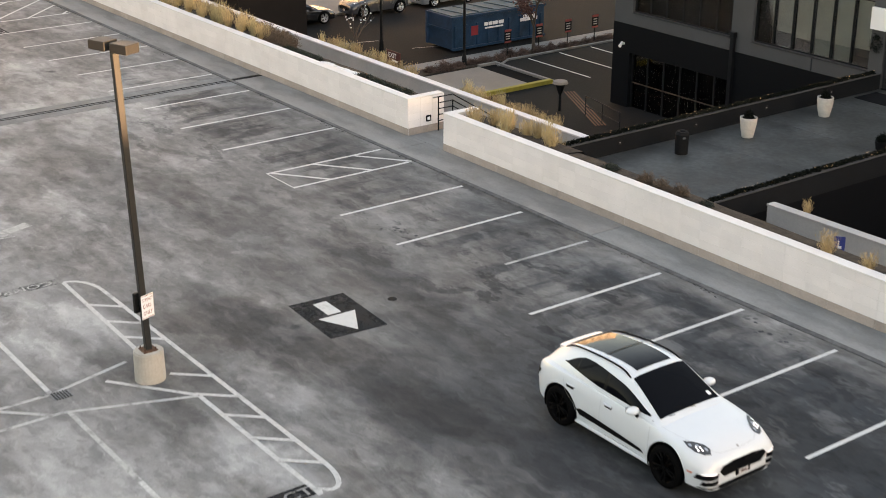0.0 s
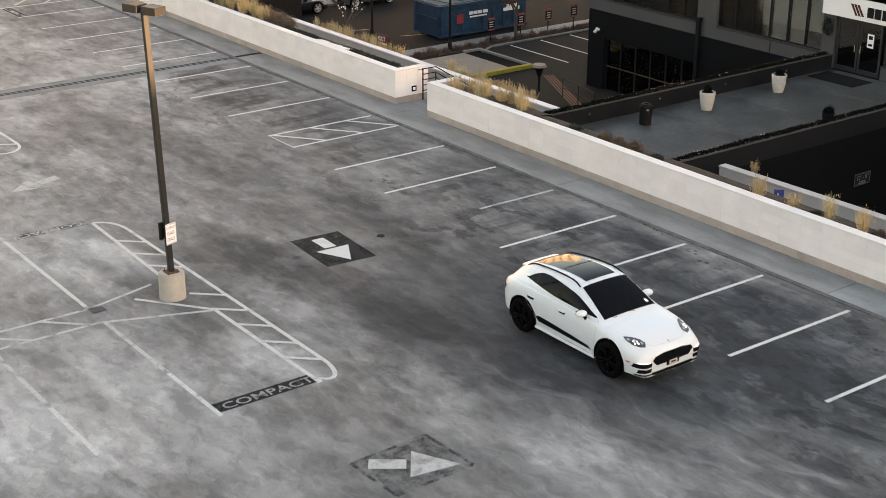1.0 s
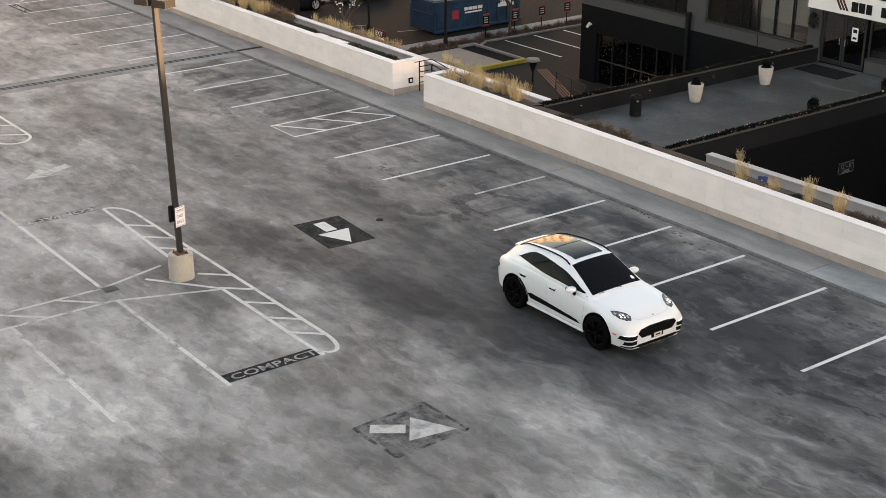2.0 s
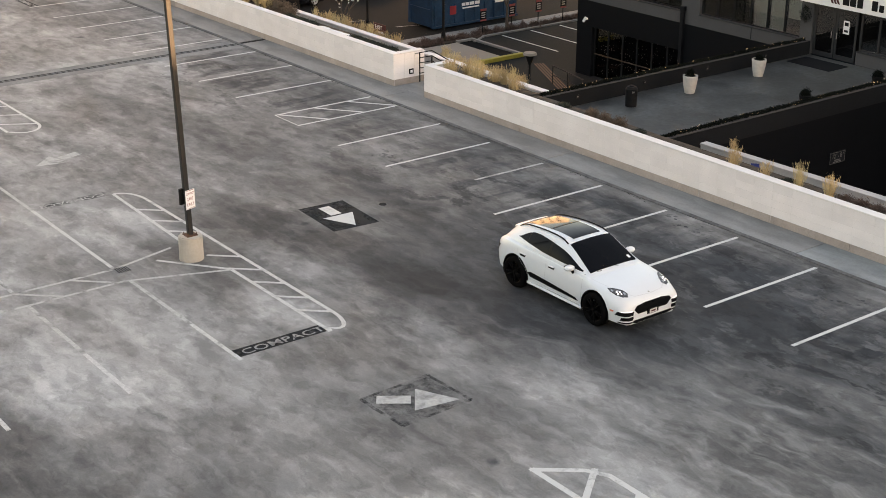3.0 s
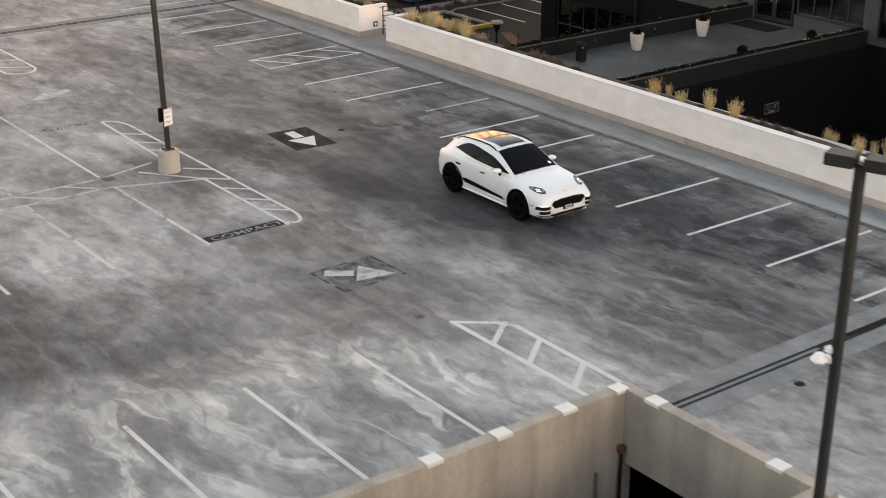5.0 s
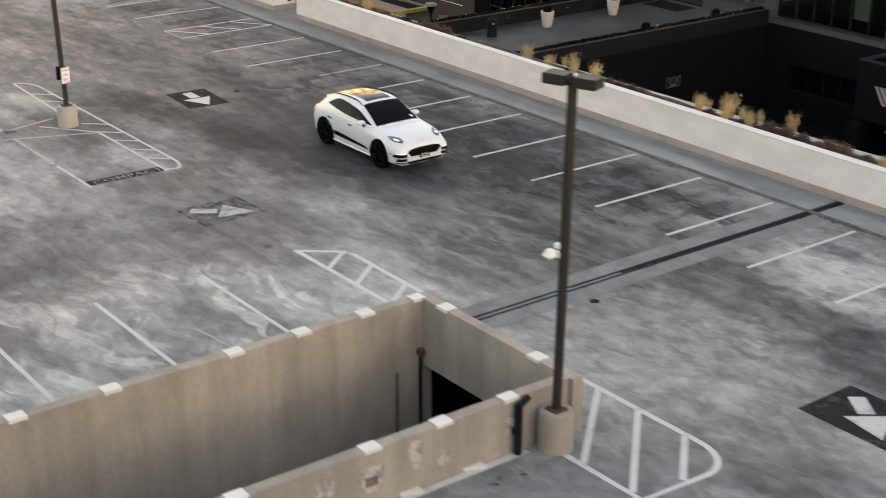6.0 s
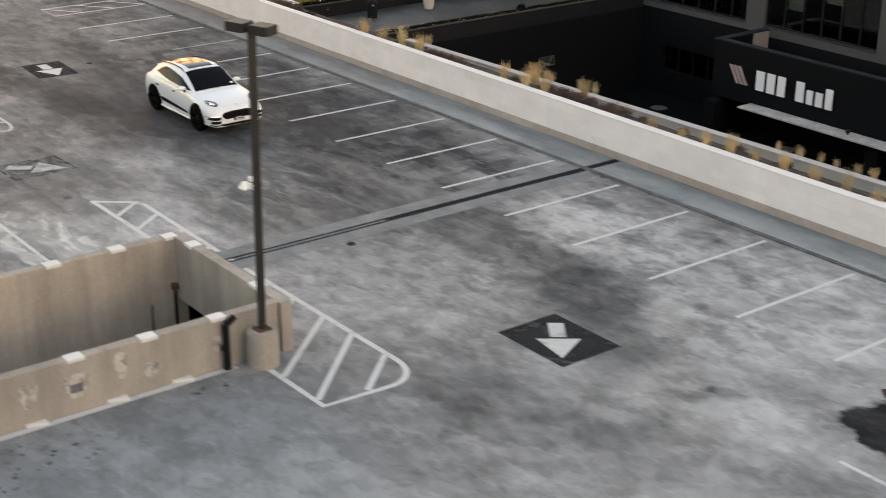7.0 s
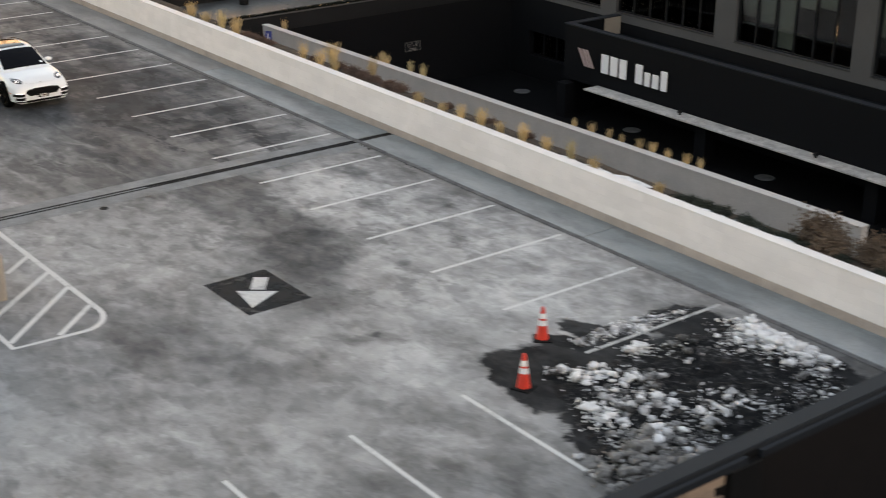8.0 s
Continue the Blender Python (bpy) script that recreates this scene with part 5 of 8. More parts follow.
for x0, y in ((-30.3, 27.68), (-30.3, 30.0), (-30.3, 32.4), (-30.3, 34.8)):
    painted("lot_line", [[(x0, y), (x0 + 5.2, y)]], M_WHITE, "white stall line of the street-level lot", "lot lines", 0.12, GZ - 0.012)
painted("street_line", [[(-40.5, 19.0), (-39.2, 23.5)], [(-36.5, 24), (-35.0, 29)]], M_WHITE_OLD, "faint curved line worn into the street", "street lines", 0.08, GZ - 0.12)
ramp_slab = part("cover_slab", box(bmesh.new(), -30.3, 15.0, GZ - 0.1, -25.7, 24.15, GZ + 0.03, 0.01), M_SLAB, None, "large tan precast slab over an underground ramp", kind="structure")
ramp_slab["category"] = "slab"
# no hole here: a thin near-black sheet paints the shade of the slot
rp = part("ramp_shade_sheet", box(bmesh.new(), -30.3, 24.152, GZ - 0.017, -25.66, 25.3, GZ - 0.008), M_DRIVE, None, "flat near-black sheet for the shade in the ramp slot beside the slab", kind="structure")
rp["category"] = "ramp"
rk = part("ramp_kerb", box(box(bmesh.new(), -30.5, 25.3, GZ - 0.1, -25.4, 25.5, GZ + 0.12, 0.02), -30.5, 24.2, GZ - 0.1, -30.31, 25.298, GZ + 0.12, 0.02), M_PAVE, None, "raised concrete kerb round the ramp slot", kind="structure")
rk["category"] = "kerb"
yk = part("yellow_kerb", box(bmesh.new(), -25.65, 18.0, GZ - 0.1, -25.35, 25.29, GZ + 0.2, 0.03), M_YELLOW, None, "yellow painted concrete kerb at the slab edge", kind="structure")
yk["category"] = "kerb"
tg = empty("trench_grate", "rust-brown slotted trench grate across the lot", "drain", (-23.6, 24.9, GZ - 0.02), -27, kind="structure")
for i in range(4):
    part("bar", box(bmesh.new(), 0, -0.3 + i * 0.16, 0.001, 6.2, -0.22 + i * 0.16, 0.02), M_RUST, tg)
part("bed", box(bmesh.new(), 0, -0.34, 0.0005, 6.2, 0.34, 0.008), M_RUBBER, tg)
for x, y in ((5.6, 23.0), (13.66, 22.8), (21.8, 22.55)):
    mh = tagged(part("manhole_cover", cyl(bmesh.new(), x, y, GZ - 0.01, GZ + 0.006, 0.42, 0.40, 24), M_KERB, None, "grey round manhole cover in the dark drive"), category="manhole cover", group="manhole covers")

# dark stair tower by the street, and an unseen tall block added east of the deck to keep the low sun off it
tw = empty("stair_tower", "dark windowless stair tower beside the low wall", "building", (-36.9, 13.0, GZ))
part("shaft", box(bmesh.new(), -11.5, 0, 0, 0, 4.2, 12.0), M_DARKPANEL, tw)
part("cap", box(bmesh.new(), -11.6, -0.1, 12.0, 0.1, 4.3, 12.2), M_DARKPANEL, tw)
shade_b = empty("unseen_block", "unseen plain tall block added east to shade the deck", "building", (82.0, 0, GZ))
part("wall", box(bmesh.new(), 0, -90, 0, 14, 110, 18.3), M_GREYWALL, shade_b)
part("roof", box(bmesh.new(), -0.1, -90.1, 18.3, 14.1, 110.1, 18.45), M_COPMETAL, shade_b)

# masses that close the place: an unseen dark one added south to block horizon glow; the west one stands in the last sun
south_b = empty("unseen_block", "unseen plain dark block added south of the deck against horizon glow", "building", (-20.0, -78.0, GZ))
part("wall", box(bmesh.new(), -60, -14, 0, 90, 0, 21), M_DARKWALL, south_b)
part("roof", box(bmesh.new(), -60.1, -14.1, 21, 90.1, 0.1, 21.2), M_COPMETAL, south_b)
M_SANDSTONE = surface("sunlit_sandstone", (0.55, 0.52, 0.48), 0.85, vary=0.12, scale=0.4, fine=8)
west_b = empty("apartment_building", "tan stone apartment building beyond the street with rows of windows", "building", (-112.0, 5.0, GZ))
part("wall", box(bmesh.new(), -16, -55, 0, 0, 100, 46), M_SANDSTONE, west_b)
part("roof", box(bmesh.new(), -16.2, -55.2, 46, 0.3, 100.2, 46.5), M_COPMETAL, west_b)
for k in range(9):
    for i in range(32):
        part("window", box(bmesh.new(), 0.001, -53.0 + i * 4.75, 2.4 + k * 4.8, 0.08, -51.2 + i * 4.75, 4.9 + k * 4.8), M_FRAME, west_b)

# ---- cars
from mathutils.bvhtree import BVHTree


def spline(stations, x):
    """Smooth values between stations (rows of x, a, b, ...), monotone in x."""
    if x <= stations[0][0]:
        return stations[0][1:]
    for i in range(len(stations) - 1):
        a, b = stations[i], stations[i + 1]
        if x <= b[0]:
            p, q = stations[max(0, i - 1)], stations[min(len(stations) - 1, i + 2)]
            h = b[0] - a[0]
            t = (x - a[0]) / h
            out = []
            for k in range(1, len(a)):
                ma = (b[k] - p[k]) / (b[0] - p[0]) * h if b[0] != p[0] else 0
                mb = (q[k] - a[k]) / (q[0] - a[0]) * h if q[0] != a[0] else 0
                out.append((2 * t ** 3 - 3 * t * t + 1) * a[k] + (t ** 3 - 2 * t * t + t) * ma + (3 * t * t - 2 * t ** 3) * b[k] + (t ** 3 - t * t) * mb)
            return out
    return stations[-1][1:]


# x, bottom, waist half-width, shoulder height, shoulder half-width, top height in the middle
SUV_LOW = [(-2.22, 0.50, 0.60, 0.89, 0.54, 0.95), (-2.19, 0.42, 0.76, 0.96, 0.69, 1.02), (-2.09, 0.35, 0.88, 1.035, 0.79, 1.08), (-1.92, 0.30, 0.94, 1.08, 0.86, 1.115),
           (-1.7, 0.27, 0.962, 1.095, 0.895, 1.13), (-1.4, 0.26, 0.965, 1.085, 0.90, 1.12), (-0.9, 0.255, 0.945, 1.065, 0.89, 1.10), (-0.3, 0.25, 0.932, 1.045, 0.88, 1.08),
           (0.3, 0.25, 0.932, 1.025, 0.875, 1.06), (0.85, 0.25, 0.943, 1.005, 0.877, 1.045), (1.15, 0.25, 0.955, 0.985, 0.878, 1.045), (1.45, 0.25, 0.962, 0.955, 0.865, 1.015),
           (1.72, 0.245, 0.955, 0.925, 0.83, 0.985), (1.90, 0.24, 0.940, 0.885, 0.79, 0.947), (2.05, 0.235, 0.905, 0.832, 0.735, 0.890), (2.17, 0.235, 0.868, 0.780, 0.695, 0.83),
           (2.25, 0.24, 0.815, 0.715, 0.635, 0.76), (2.29, 0.26, 0.74, 0.655, 0.57, 0.695)]
# x, roof half-width, height at the roof edge, height in the middle, base half-width
SUV_TOP = [(-2.13, 0.55, 1.05, 1.09, 0.66), (-2.04, 0.53, 1.155, 1.20, 0.71), (-1.93, 0.515, 1.25, 1.30, 0.75), (-1.78, 0.53, 1.33, 1.39, 0.78), (-1.5, 0.56, 1.43, 1.495, 0.81), (-1.0, 0.597, 1.50, 1.567, 0.842),
           (-0.5, 0.62, 1.53, 1.60, 0.857), (-0.1, 0.636, 1.518, 1.59, 0.864), (0.15, 0.653, 1.468, 1.54, 0.867), (0.4, 0.685, 1.36, 1.43, 0.867), (0.7, 0.73, 1.205, 1.27, 0.865), (0.95, 0.77, 1.075, 1.13, 0.862),
           (1.12, 0.79, 1.0, 1.045, 0.86)]


def low_section(v):
    zb, wm, zs, ws, zt = v
    zm = zb + (zs - zb) * 0.55
    return [(0, zb), (wm * 0.55, zb), (wm * 0.86, zb), (wm * 0.955, zb + 0.05), (wm * 0.975, zb + (zm - zb) * 0.45), (wm, zm), (wm * 0.985, zm + (zs - zm) * 0.45),
            (ws + (wm - ws) * 0.45, zs - (zs - zm) * 0.16), (ws, zs), (ws * 0.93, zs + (zt - zs) * 0.35), (ws * 0.72, zs + (zt - zs) * 0.7), (ws * 0.4, zt - 0.01), (0, zt)]


def top_section(v, base_z):
    wr, zr, zc, wb = v
    side = [(wb, base_z - 0.04)]
    for t in (0.0, 0.2, 0.4, 0.6, 0.8, 0.94):
        bulge = 0.022 * math.sin(math.pi * t)
        side.append((wb + (wr - wb) * t + bulge, base_z + (zr - base_z) * t))
    return side + [(wr * 0.985, zr + (zc - zr) * 0.22), (wr * 0.93, zr + (zc - zr) * 0.5), (wr * 0.75, zr + (zc - zr) * 0.8), (wr * 0.4, zc - 0.004), (0, zc)]


def loft(sections, xs, close_ends=True):
    """A symmetric skin through half sections (y, z) at the given x."""
    bm = bmesh.new()
    rows = []
    for x, sec in zip(xs, sections):
        left = [bm.verts.new((x, y, z)) for y, z in sec]
        right = [left[0] if sec[0][0] == 0 else bm.verts.new((x, -sec[0][0], sec[0][1]))]
        for y, z in sec[1:-1]:
            right.append(bm.verts.new((x, -y, z)))
        right.append(left[-1] if sec[-1][0] == 0 else bm.verts.new((x, -sec[-1][0], sec[-1][1])))
        rows.append((left, right))
    for (la, ra), (lb, rb) in zip(rows[:-1], rows[1:]):
        for i in range(len(la) - 1):
            bm.faces.new((la[i], lb[i], lb[i + 1], la[i + 1]))
            q = (ra[i + 1], rb[i + 1], rb[i], ra[i])
            bm.faces.new(q)
    if close_ends:
        for la, ra in (rows[0], rows[-1]):
            ring = la + [v for v in reversed(ra) if v not in la]
            bm.faces.new(ring)
    bmesh.ops.recalc_face_normals(bm, faces=bm.faces)
    return bm


def frange(a, b, n):
    return [a + (b - a) * i / (n - 1) for i in range(n)]


def decal(skin, outline, axis, origin, sign, lift, cuts=2):
    """A thin patch with the given outline, laid on a skin along x, y or z from outside and lifted off it."""
    u_, v_ = {"x": (1, 2), "y": (0, 2), "z": (0, 1)}[axis]
    k = "xyz".index(axis)
    bm = bmesh.new()
    vs = []
    for u, v in outline:
        p = [0.0, 0.0, 0.0]
        p[u_], p[v_], p[k] = u, v, origin
        vs.append(bm.verts.new(p))
    bm.faces.new(vs)
    bmesh.ops.triangulate(bm, faces=bm.faces[:])
    for _ in range(cuts):
        bmesh.ops.subdivide_edges(bm, edges=bm.edges[:], cuts=1)
        bmesh.ops.triangulate(bm, faces=[f for f in bm.faces if len(f.verts) > 3])
    d = Vector((0, 0, 0))
    d[k] = -sign
    for vert in bm.verts:
        hit, nrm, _, _ = skin.ray_cast(vert.co, d, 4.0)
        if hit is None:
            hit, nrm, _, _ = skin.find_nearest(vert.co)
        if nrm[k] * sign < 0:
            nrm = -nrm
        vert.co = hit + nrm * lift
    bmesh.ops.recalc_face_normals(bm, faces=bm.faces)
    for f in bm.faces:
        f.normal_update()
    tot = sum((f.normal * f.calc_area() for f in bm.faces), Vector((0, 0, 0)))
    if tot[k] * sign < 0:
        bmesh.ops.reverse_faces(bm, faces=bm.faces[:])
    return bm


def densify(pts, n=4):
    out = []
    for i, p in enumerate(pts):
        q = pts[(i + 1) % len(pts)]
        out += [(p[0] + (q[0] - p[0]) * k / n, p[1] + (q[1] - p[1]) * k / n) for k in range(n)]
    return out


M_CARWHITE = surface("white_car_paint", (0.665, 0.69, 0.712), 0.32, vary=0.015, scale=1, fine=8, bump_s=0, coat=0.6)
M_CARBLACK = surface("black_gloss_trim", (0.005, 0.005, 0.0055), 0.3, vary=0.1, bump_s=0, spec=0.08)
M_CARGLASS = surface("tinted_car_glass", (0.003, 0.0035, 0.005), 0.04, vary=0.05, bump_s=0, spec=0.07)
M_ROOFGLASS = surface("roof_glass", (0.003, 0.0033, 0.005), 0.03, vary=0.05, bump_s=0, spec=0.19)
M_TYRE = surface("tyre_rubber", (0.0035, 0.0035, 0.0037), 0.85, vary=0.2, scale=6, bump_s=0.1, spec=0.03)
M_RIM = surface("satin_black_rim", (0.0028, 0.0028, 0.003), 0.55, metal=0.0, vary=0.1, bump_s=0, spec=0.04)
M_LAMPGLASS = surface("headlamp_lens", (0.07, 0.072, 0.075), 0.08, metal=0.2, vary=0.3, scale=14, fine=40, bump_s=0)
M_LED = glow("daytime_led", (0.9, 0.95, 1.0), 0.25)
M_TAIL = surface("tail_lens", (0.10, 0.012, 0.01), 0.15, vary=0.1, bump_s=0)
M_AMBER = surface("side_marker_lens", (0.75, 0.25, 0.16), 0.2, vary=0.05, bump_s=0)
M_SEAM = surface("panel_gap", (0.52, 0.535, 0.55), 0.8, vary=0.1, bump_s=0)
M_CHROME = surface("bright_lamp_reflector", (0.62, 0.63, 0.65), 0.15, metal=0.7, vary=0.1, bump_s=0)
M_PLATE = surface("number_plate", (0.55, 0.54, 0.52), 0.5, vary=0.1, bump_s=0)


def wheel(parent, x, y, side, r=0.372, w=0.275, rim_mat=None, spokes=10):
    """One wheel: tyre and a rim with paired spokes; side is +1 on the car's left."""
    holder = empty("wheel", "", "", (x, y, r))
    for key in ("label", "category"):
        if key in holder:
            del holder[key]
    holder.parent = parent
    turn = Matrix.Rotation(radians(90), 4, 'X')
    bm = bmesh.new()
    prof = [(r * 0.70, -w / 2 + 0.01), (r * 0.86, -w / 2), (r * 0.955, -w / 2 + 0.02), (r, -w / 2 + 0.05), (r, w / 2 - 0.05), (r * 0.955, w / 2 - 0.02), (r * 0.86, w / 2), (r * 0.70, w / 2 - 0.01)]
    seg = 40
    ring = [[bm.verts.new((a * math.cos(i * math.tau / seg), b, a * math.sin(i * math.tau / seg))) for a, b in prof] for i in range(seg)]
    for i in range(seg):
        for k in range(len(prof) - 1):
            bm.faces.new((ring[i][k], ring[(i + 1) % seg][k], ring[(i + 1) % seg][k + 1], ring[i][k + 1]))
    bmesh.ops.recalc_face_normals(bm, faces=bm.faces)
    part("tyre", bm, M_TYRE, holder, smooth=True)
    bm = bmesh.new()
    cyl(bm, 0, 0, -0.03, 0.03, r * 0.12, r * 0.10, 16, Matrix.Translation((0, side * (w / 2 - 0.03), 0)) @ turn)
    for i in range(spokes):
        a = i * math.tau / spokes + (0.13 if i % 2 else -0.13)
        rod(bm, (r * 0.10 * math.cos(a), side * (w / 2 - 0.035), r * 0.10 * math.sin(a)), (r * 0.72 * math.cos(a), side * (w / 2 - 0.02), r * 0.72 * math.sin(a)), 0.026, 6, 0.018)
    ro, ri = r * 0.735, r * 0.66
    seg = 32
    rr = [[bm.verts.new((q * math.cos(i * math.tau / seg), side * yy, q * math.sin(i * math.tau / seg))) for q, yy in ((ro, w / 2 - 0.012), (ri, w / 2 - 0.015), (ri, -w / 2 + 0.08))] for i in range(seg)]
    for i in range(seg):
        for k in range(2):
            bm.faces.new((rr[i][k], rr[(i + 1) % seg][k], rr[(i + 1) % seg][k + 1], rr[i][k + 1]))
    bmesh.ops.recalc_face_normals(bm, faces=bm.faces)
    part("rim", bm, rim_mat or M_RIM, holder, "black rim" if rim_mat is None else "light alloy rim", smooth=True)
    part("brake_disc", cyl(bmesh.new(), 0, 0, -0.012, 0.012, r * 0.5, None, 24, Matrix.Translation((0, side * (w / 2 - 0.12), 0)) @ turn), M_RIM, holder)
    return holder


def car(name, label, at, turn, paint, low=SUV_LOW, top=SUV_TOP, glass=None, rim=None, full=True, group="", sx=1.0, sz=1.0, category="car"):
    """A passenger car with loft-built body and cabin; +x is ahead. full: with the small parts of the nose and flanks."""
    c = empty(name, label, category, at, turn, group)
    low = [(x * sx, zb * sz, wm, zs * sz, ws, zt * sz) for x, zb, wm, zs, ws, zt in low]
    top = [(x * sx, wr, zr * sz, zc * sz, wb) for x, wr, zr, zc, wb in top]
    glass = glass or M_CARGLASS
    ax_f, ax_r, tyre_r = 1.39 * sx, -1.39 * sx, 0.392
    # lower body
    xs = frange(low[0][0], low[-1][0], 72)
    body_bm = loft([low_section(spline(low, x)) for x in xs], xs)
    skin_full = BVHTree.FromBMesh(body_bm)
    cut_bm = bmesh.new()
    for x in (ax_f, ax_r):
        for s in (-1, 1):
            cyl(cut_bm, 0, 0, -0.34, 0.34, tyre_r + 0.06, None, 40, Matrix.Translation((x, s * 0.93, tyre_r + 0.01)) @ Matrix.Rotation(radians(90), 4, 'X'))
    cutter = new("cutter", mesh_of("cutter", cut_bm, paint))
    tmp = new("tmp", mesh_of("tmp", body_bm, paint))
    mod = tmp.modifiers.new("arches", 'BOOLEAN')
    mod.object, mod.operation, mod.solver = cutter, 'DIFFERENCE', 'EXACT'
    me = bpy.data.meshes.new_from_object(tmp.evaluated_get(bpy.context.evaluated_depsgraph_get()))
    bpy.data.objects.remove(tmp)
    bpy.data.objects.remove(cutter)
    me.name = "body"
    me.materials.clear()
    me.materials.append(paint)
    me.shade_smooth()
    me.set_sharp_from_angle(angle=radians(38))
    body = new("body", me)
    body.parent = c
    # cabin
    tx = frange(top[0][0], top[-1][0], 56)
    cab_bm = loft([top_section(spline(top, x), spline(low, x)[2]) for x in tx], tx)
    cab_skin = BVHTree.FromBMesh(cab_bm)
    cab = part("cabin", cab_bm, paint, c, smooth=True)
    cab.data.set_sharp_from_angle(angle=radians(50))
    belt = lambda x: spline(low, x)[2]
    roof = lambda x: spline(top, x)
    # windscreen and rear window, laid on from above
    wid = lambda x: roof(x)[0]
    ws_x0, ws_x1 = 0.17 * sx, 1.00 * sx
    out = [(x, wid(x) * 0.93) for x in frange(ws_x0, ws_x1, 9)] + [(x, -wid(x) * 0.93) for x in frange(ws_x1, ws_x0, 9)]
    part("windscreen", decal(cab_skin, out, "z", 3.0, 1, 0.006, 3), glass, c, "dark tinted windscreen", smooth=True)
    rw0, rw1 = -2.10 * sx, -1.96 * sx
    out = [(x, wid(x) * 0.88) for x in frange(rw0, rw1, 5)] + [(x, -wid(x) * 0.88) for x in frange(rw1, rw0, 5)]
    part("rear_window", decal(cab_skin, out, "z", 3.0, 1, 0.006, 2), glass, c, smooth=True)
    # side windows: rear quarter, rear door, front door, between a rising sill line and a falling roof line
    def sill_z(x):
        return (belt(x) + 0.085 + 0.05 * max(0.0, min(1.0, (-0.5 - x / sx) / 0.9)))

    def head_z(x):
        u = x / sx
        k = 0.87 - 0.12 * max(0.0, min(1.0, (u + 0.8) / 0.7))
        z = belt(x) + (roof(min(x, 0.9 * sx))[1] - belt(x)) * k
        return z - 0.55 * max(0.0, -1.0 - u) ** 1.6 * sz

    for a, b in ((-1.50, -1.14), (-1.11, -0.36), (-0.28, 0.84)):
        xs_ = frange(a * sx, b * sx, 10)
        out = [(x, sill_z(x)) for x in xs_] + [(x, max(head_z(x), sill_z(x) + 0.02)) for x in reversed(xs_)]
        for s in (1, -1):
            part("side_window", decal(cab_skin, out, "y", 2.0 * s, s, 0.006, 2), glass, c, smooth=True)
    for a in (-1.125, -0.32):
        u0, u1 = (a - 0.05) * sx, (a + 0.05) * sx
        pts = [(u0, sill_z(u0)), (u1, sill_z(u1)), (u1, head_z(u1)), (u0, head_z(u0))]
        for s in (1, -1):
            part("pillar_trim", decal(cab_skin, densify(pts, 2), "y", 2.0 * s, s, 0.0055, 2), M_CARBLACK, c, smooth=True)
    wheels = [(ax_f, 1), (ax_f, -1), (ax_r, 1), (ax_r, -1)]
    for x, s in wheels:
        wheel(c, x, s * 0.845, s, tyre_r, rim_mat=rim)
        bm = bmesh.new()
        seg = 22
        arcp = [(x + (tyre_r + 0.054) * math.cos(a), tyre_r + 0.01 + (tyre_r + 0.054) * math.sin(a)) for a in [math.pi * (-0.12 + 1.24 * i / seg) for i in range(seg + 1)]]
        rows = [[bm.verts.new((p, s * yy, q)) for yy in (0.55, 0.945)] for p, q in arcp]
        for i in range(seg):
            bm.faces.new((rows[i][0], rows[i + 1][0], rows[i + 1][1], rows[i][1]))
        bm.faces.new([r[0] for r in rows])
        part("wheel_arch", bm, M_CARBLACK, c)
    # lamps
    for s in (1, -1):
        out = [(p, s * q) for p, q in [(1.62, 0.79), (1.76, 0.82), (1.92, 0.79), (2.05, 0.70), (2.10, 0.60), (2.01, 0.53), (1.88, 0.57), (1.72, 0.68)]]
        out = [(p * sx, q) for p, q in out]
        hl = part("headlight", decal(skin_full, densify(out, 3), "z", 2.0, 1, 0.007, 2), M_LAMPGLASS, c, "clear headlight with bright elements", smooth=True)
        for p0, q0 in ((1.865, 0.725), (1.925, 0.735), (1.905, 0.665), (1.965, 0.675)):
            out = [((p0 + 0.022 * math.cos(a)) * sx, s * (q0 + 0.022 * math.sin(a))) for a in frange(0, math.tau * 5 / 6, 6)]
            part("led", decal(skin_full, out, "z", 2.0, 1, 0.011, 1), M_LED, hl, smooth=True)
        for p0, q0 in ((1.76, 0.77), (1.85, 0.68), (1.98, 0.60)):
            out = [((p0 + a) * sx, s * (q0 + b)) for a, b in ((-0.035, 0.02), (0.03, 0.025), (0.04, -0.02), (-0.03, -0.025))]
            part("reflector", decal(skin_full, out, "z", 2.0, 1, 0.010, 1), M_CHROME, hl, smooth=True)
        out = [(s * 0.42, 0.90 * sz), (s * 0.84, 0.93 * sz), (s * 0.84, 0.83 * sz), (s * 0.45, 0.84 * sz)]
        tl = part("tail_light", decal(skin_full, densify(out, 3), "x", -3.0, -1, 0.008, 2), M_TAIL, c, smooth=True)
        out = [(-2.17 * sx, 0.93 * sz), (-1.98 * sx, 0.92 * sz), (-2.02 * sx, 0.83 * sz), (-2.16 * sx, 0.83 * sz)]
        part("lens_end", decal(skin_full, densify(out, 3), "y", 2.0 * s, s, 0.008, 2), M_CARBLACK, tl, smooth=True)
    # grille
    g = [(-0.575, 0.60), (-0.51, 0.675), (-0.25, 0.705), (0.25, 0.705), (0.51, 0.675), (0.575, 0.60), (0.45, 0.475), (-0.45, 0.475)]
    gr = part("grille", decal(skin_full, densify([(a, b * sz) for a, b in g], 3), "x", 3.0, 1, 0.010, 2), M_CARBLACK, c, "black grille", smooth=True)
    bm = box(bmesh.new(), 2.295 * sx, -0.17, 0.40 * sz, 2.32 * sx, 0.17, 0.52 * sz, 0.006)
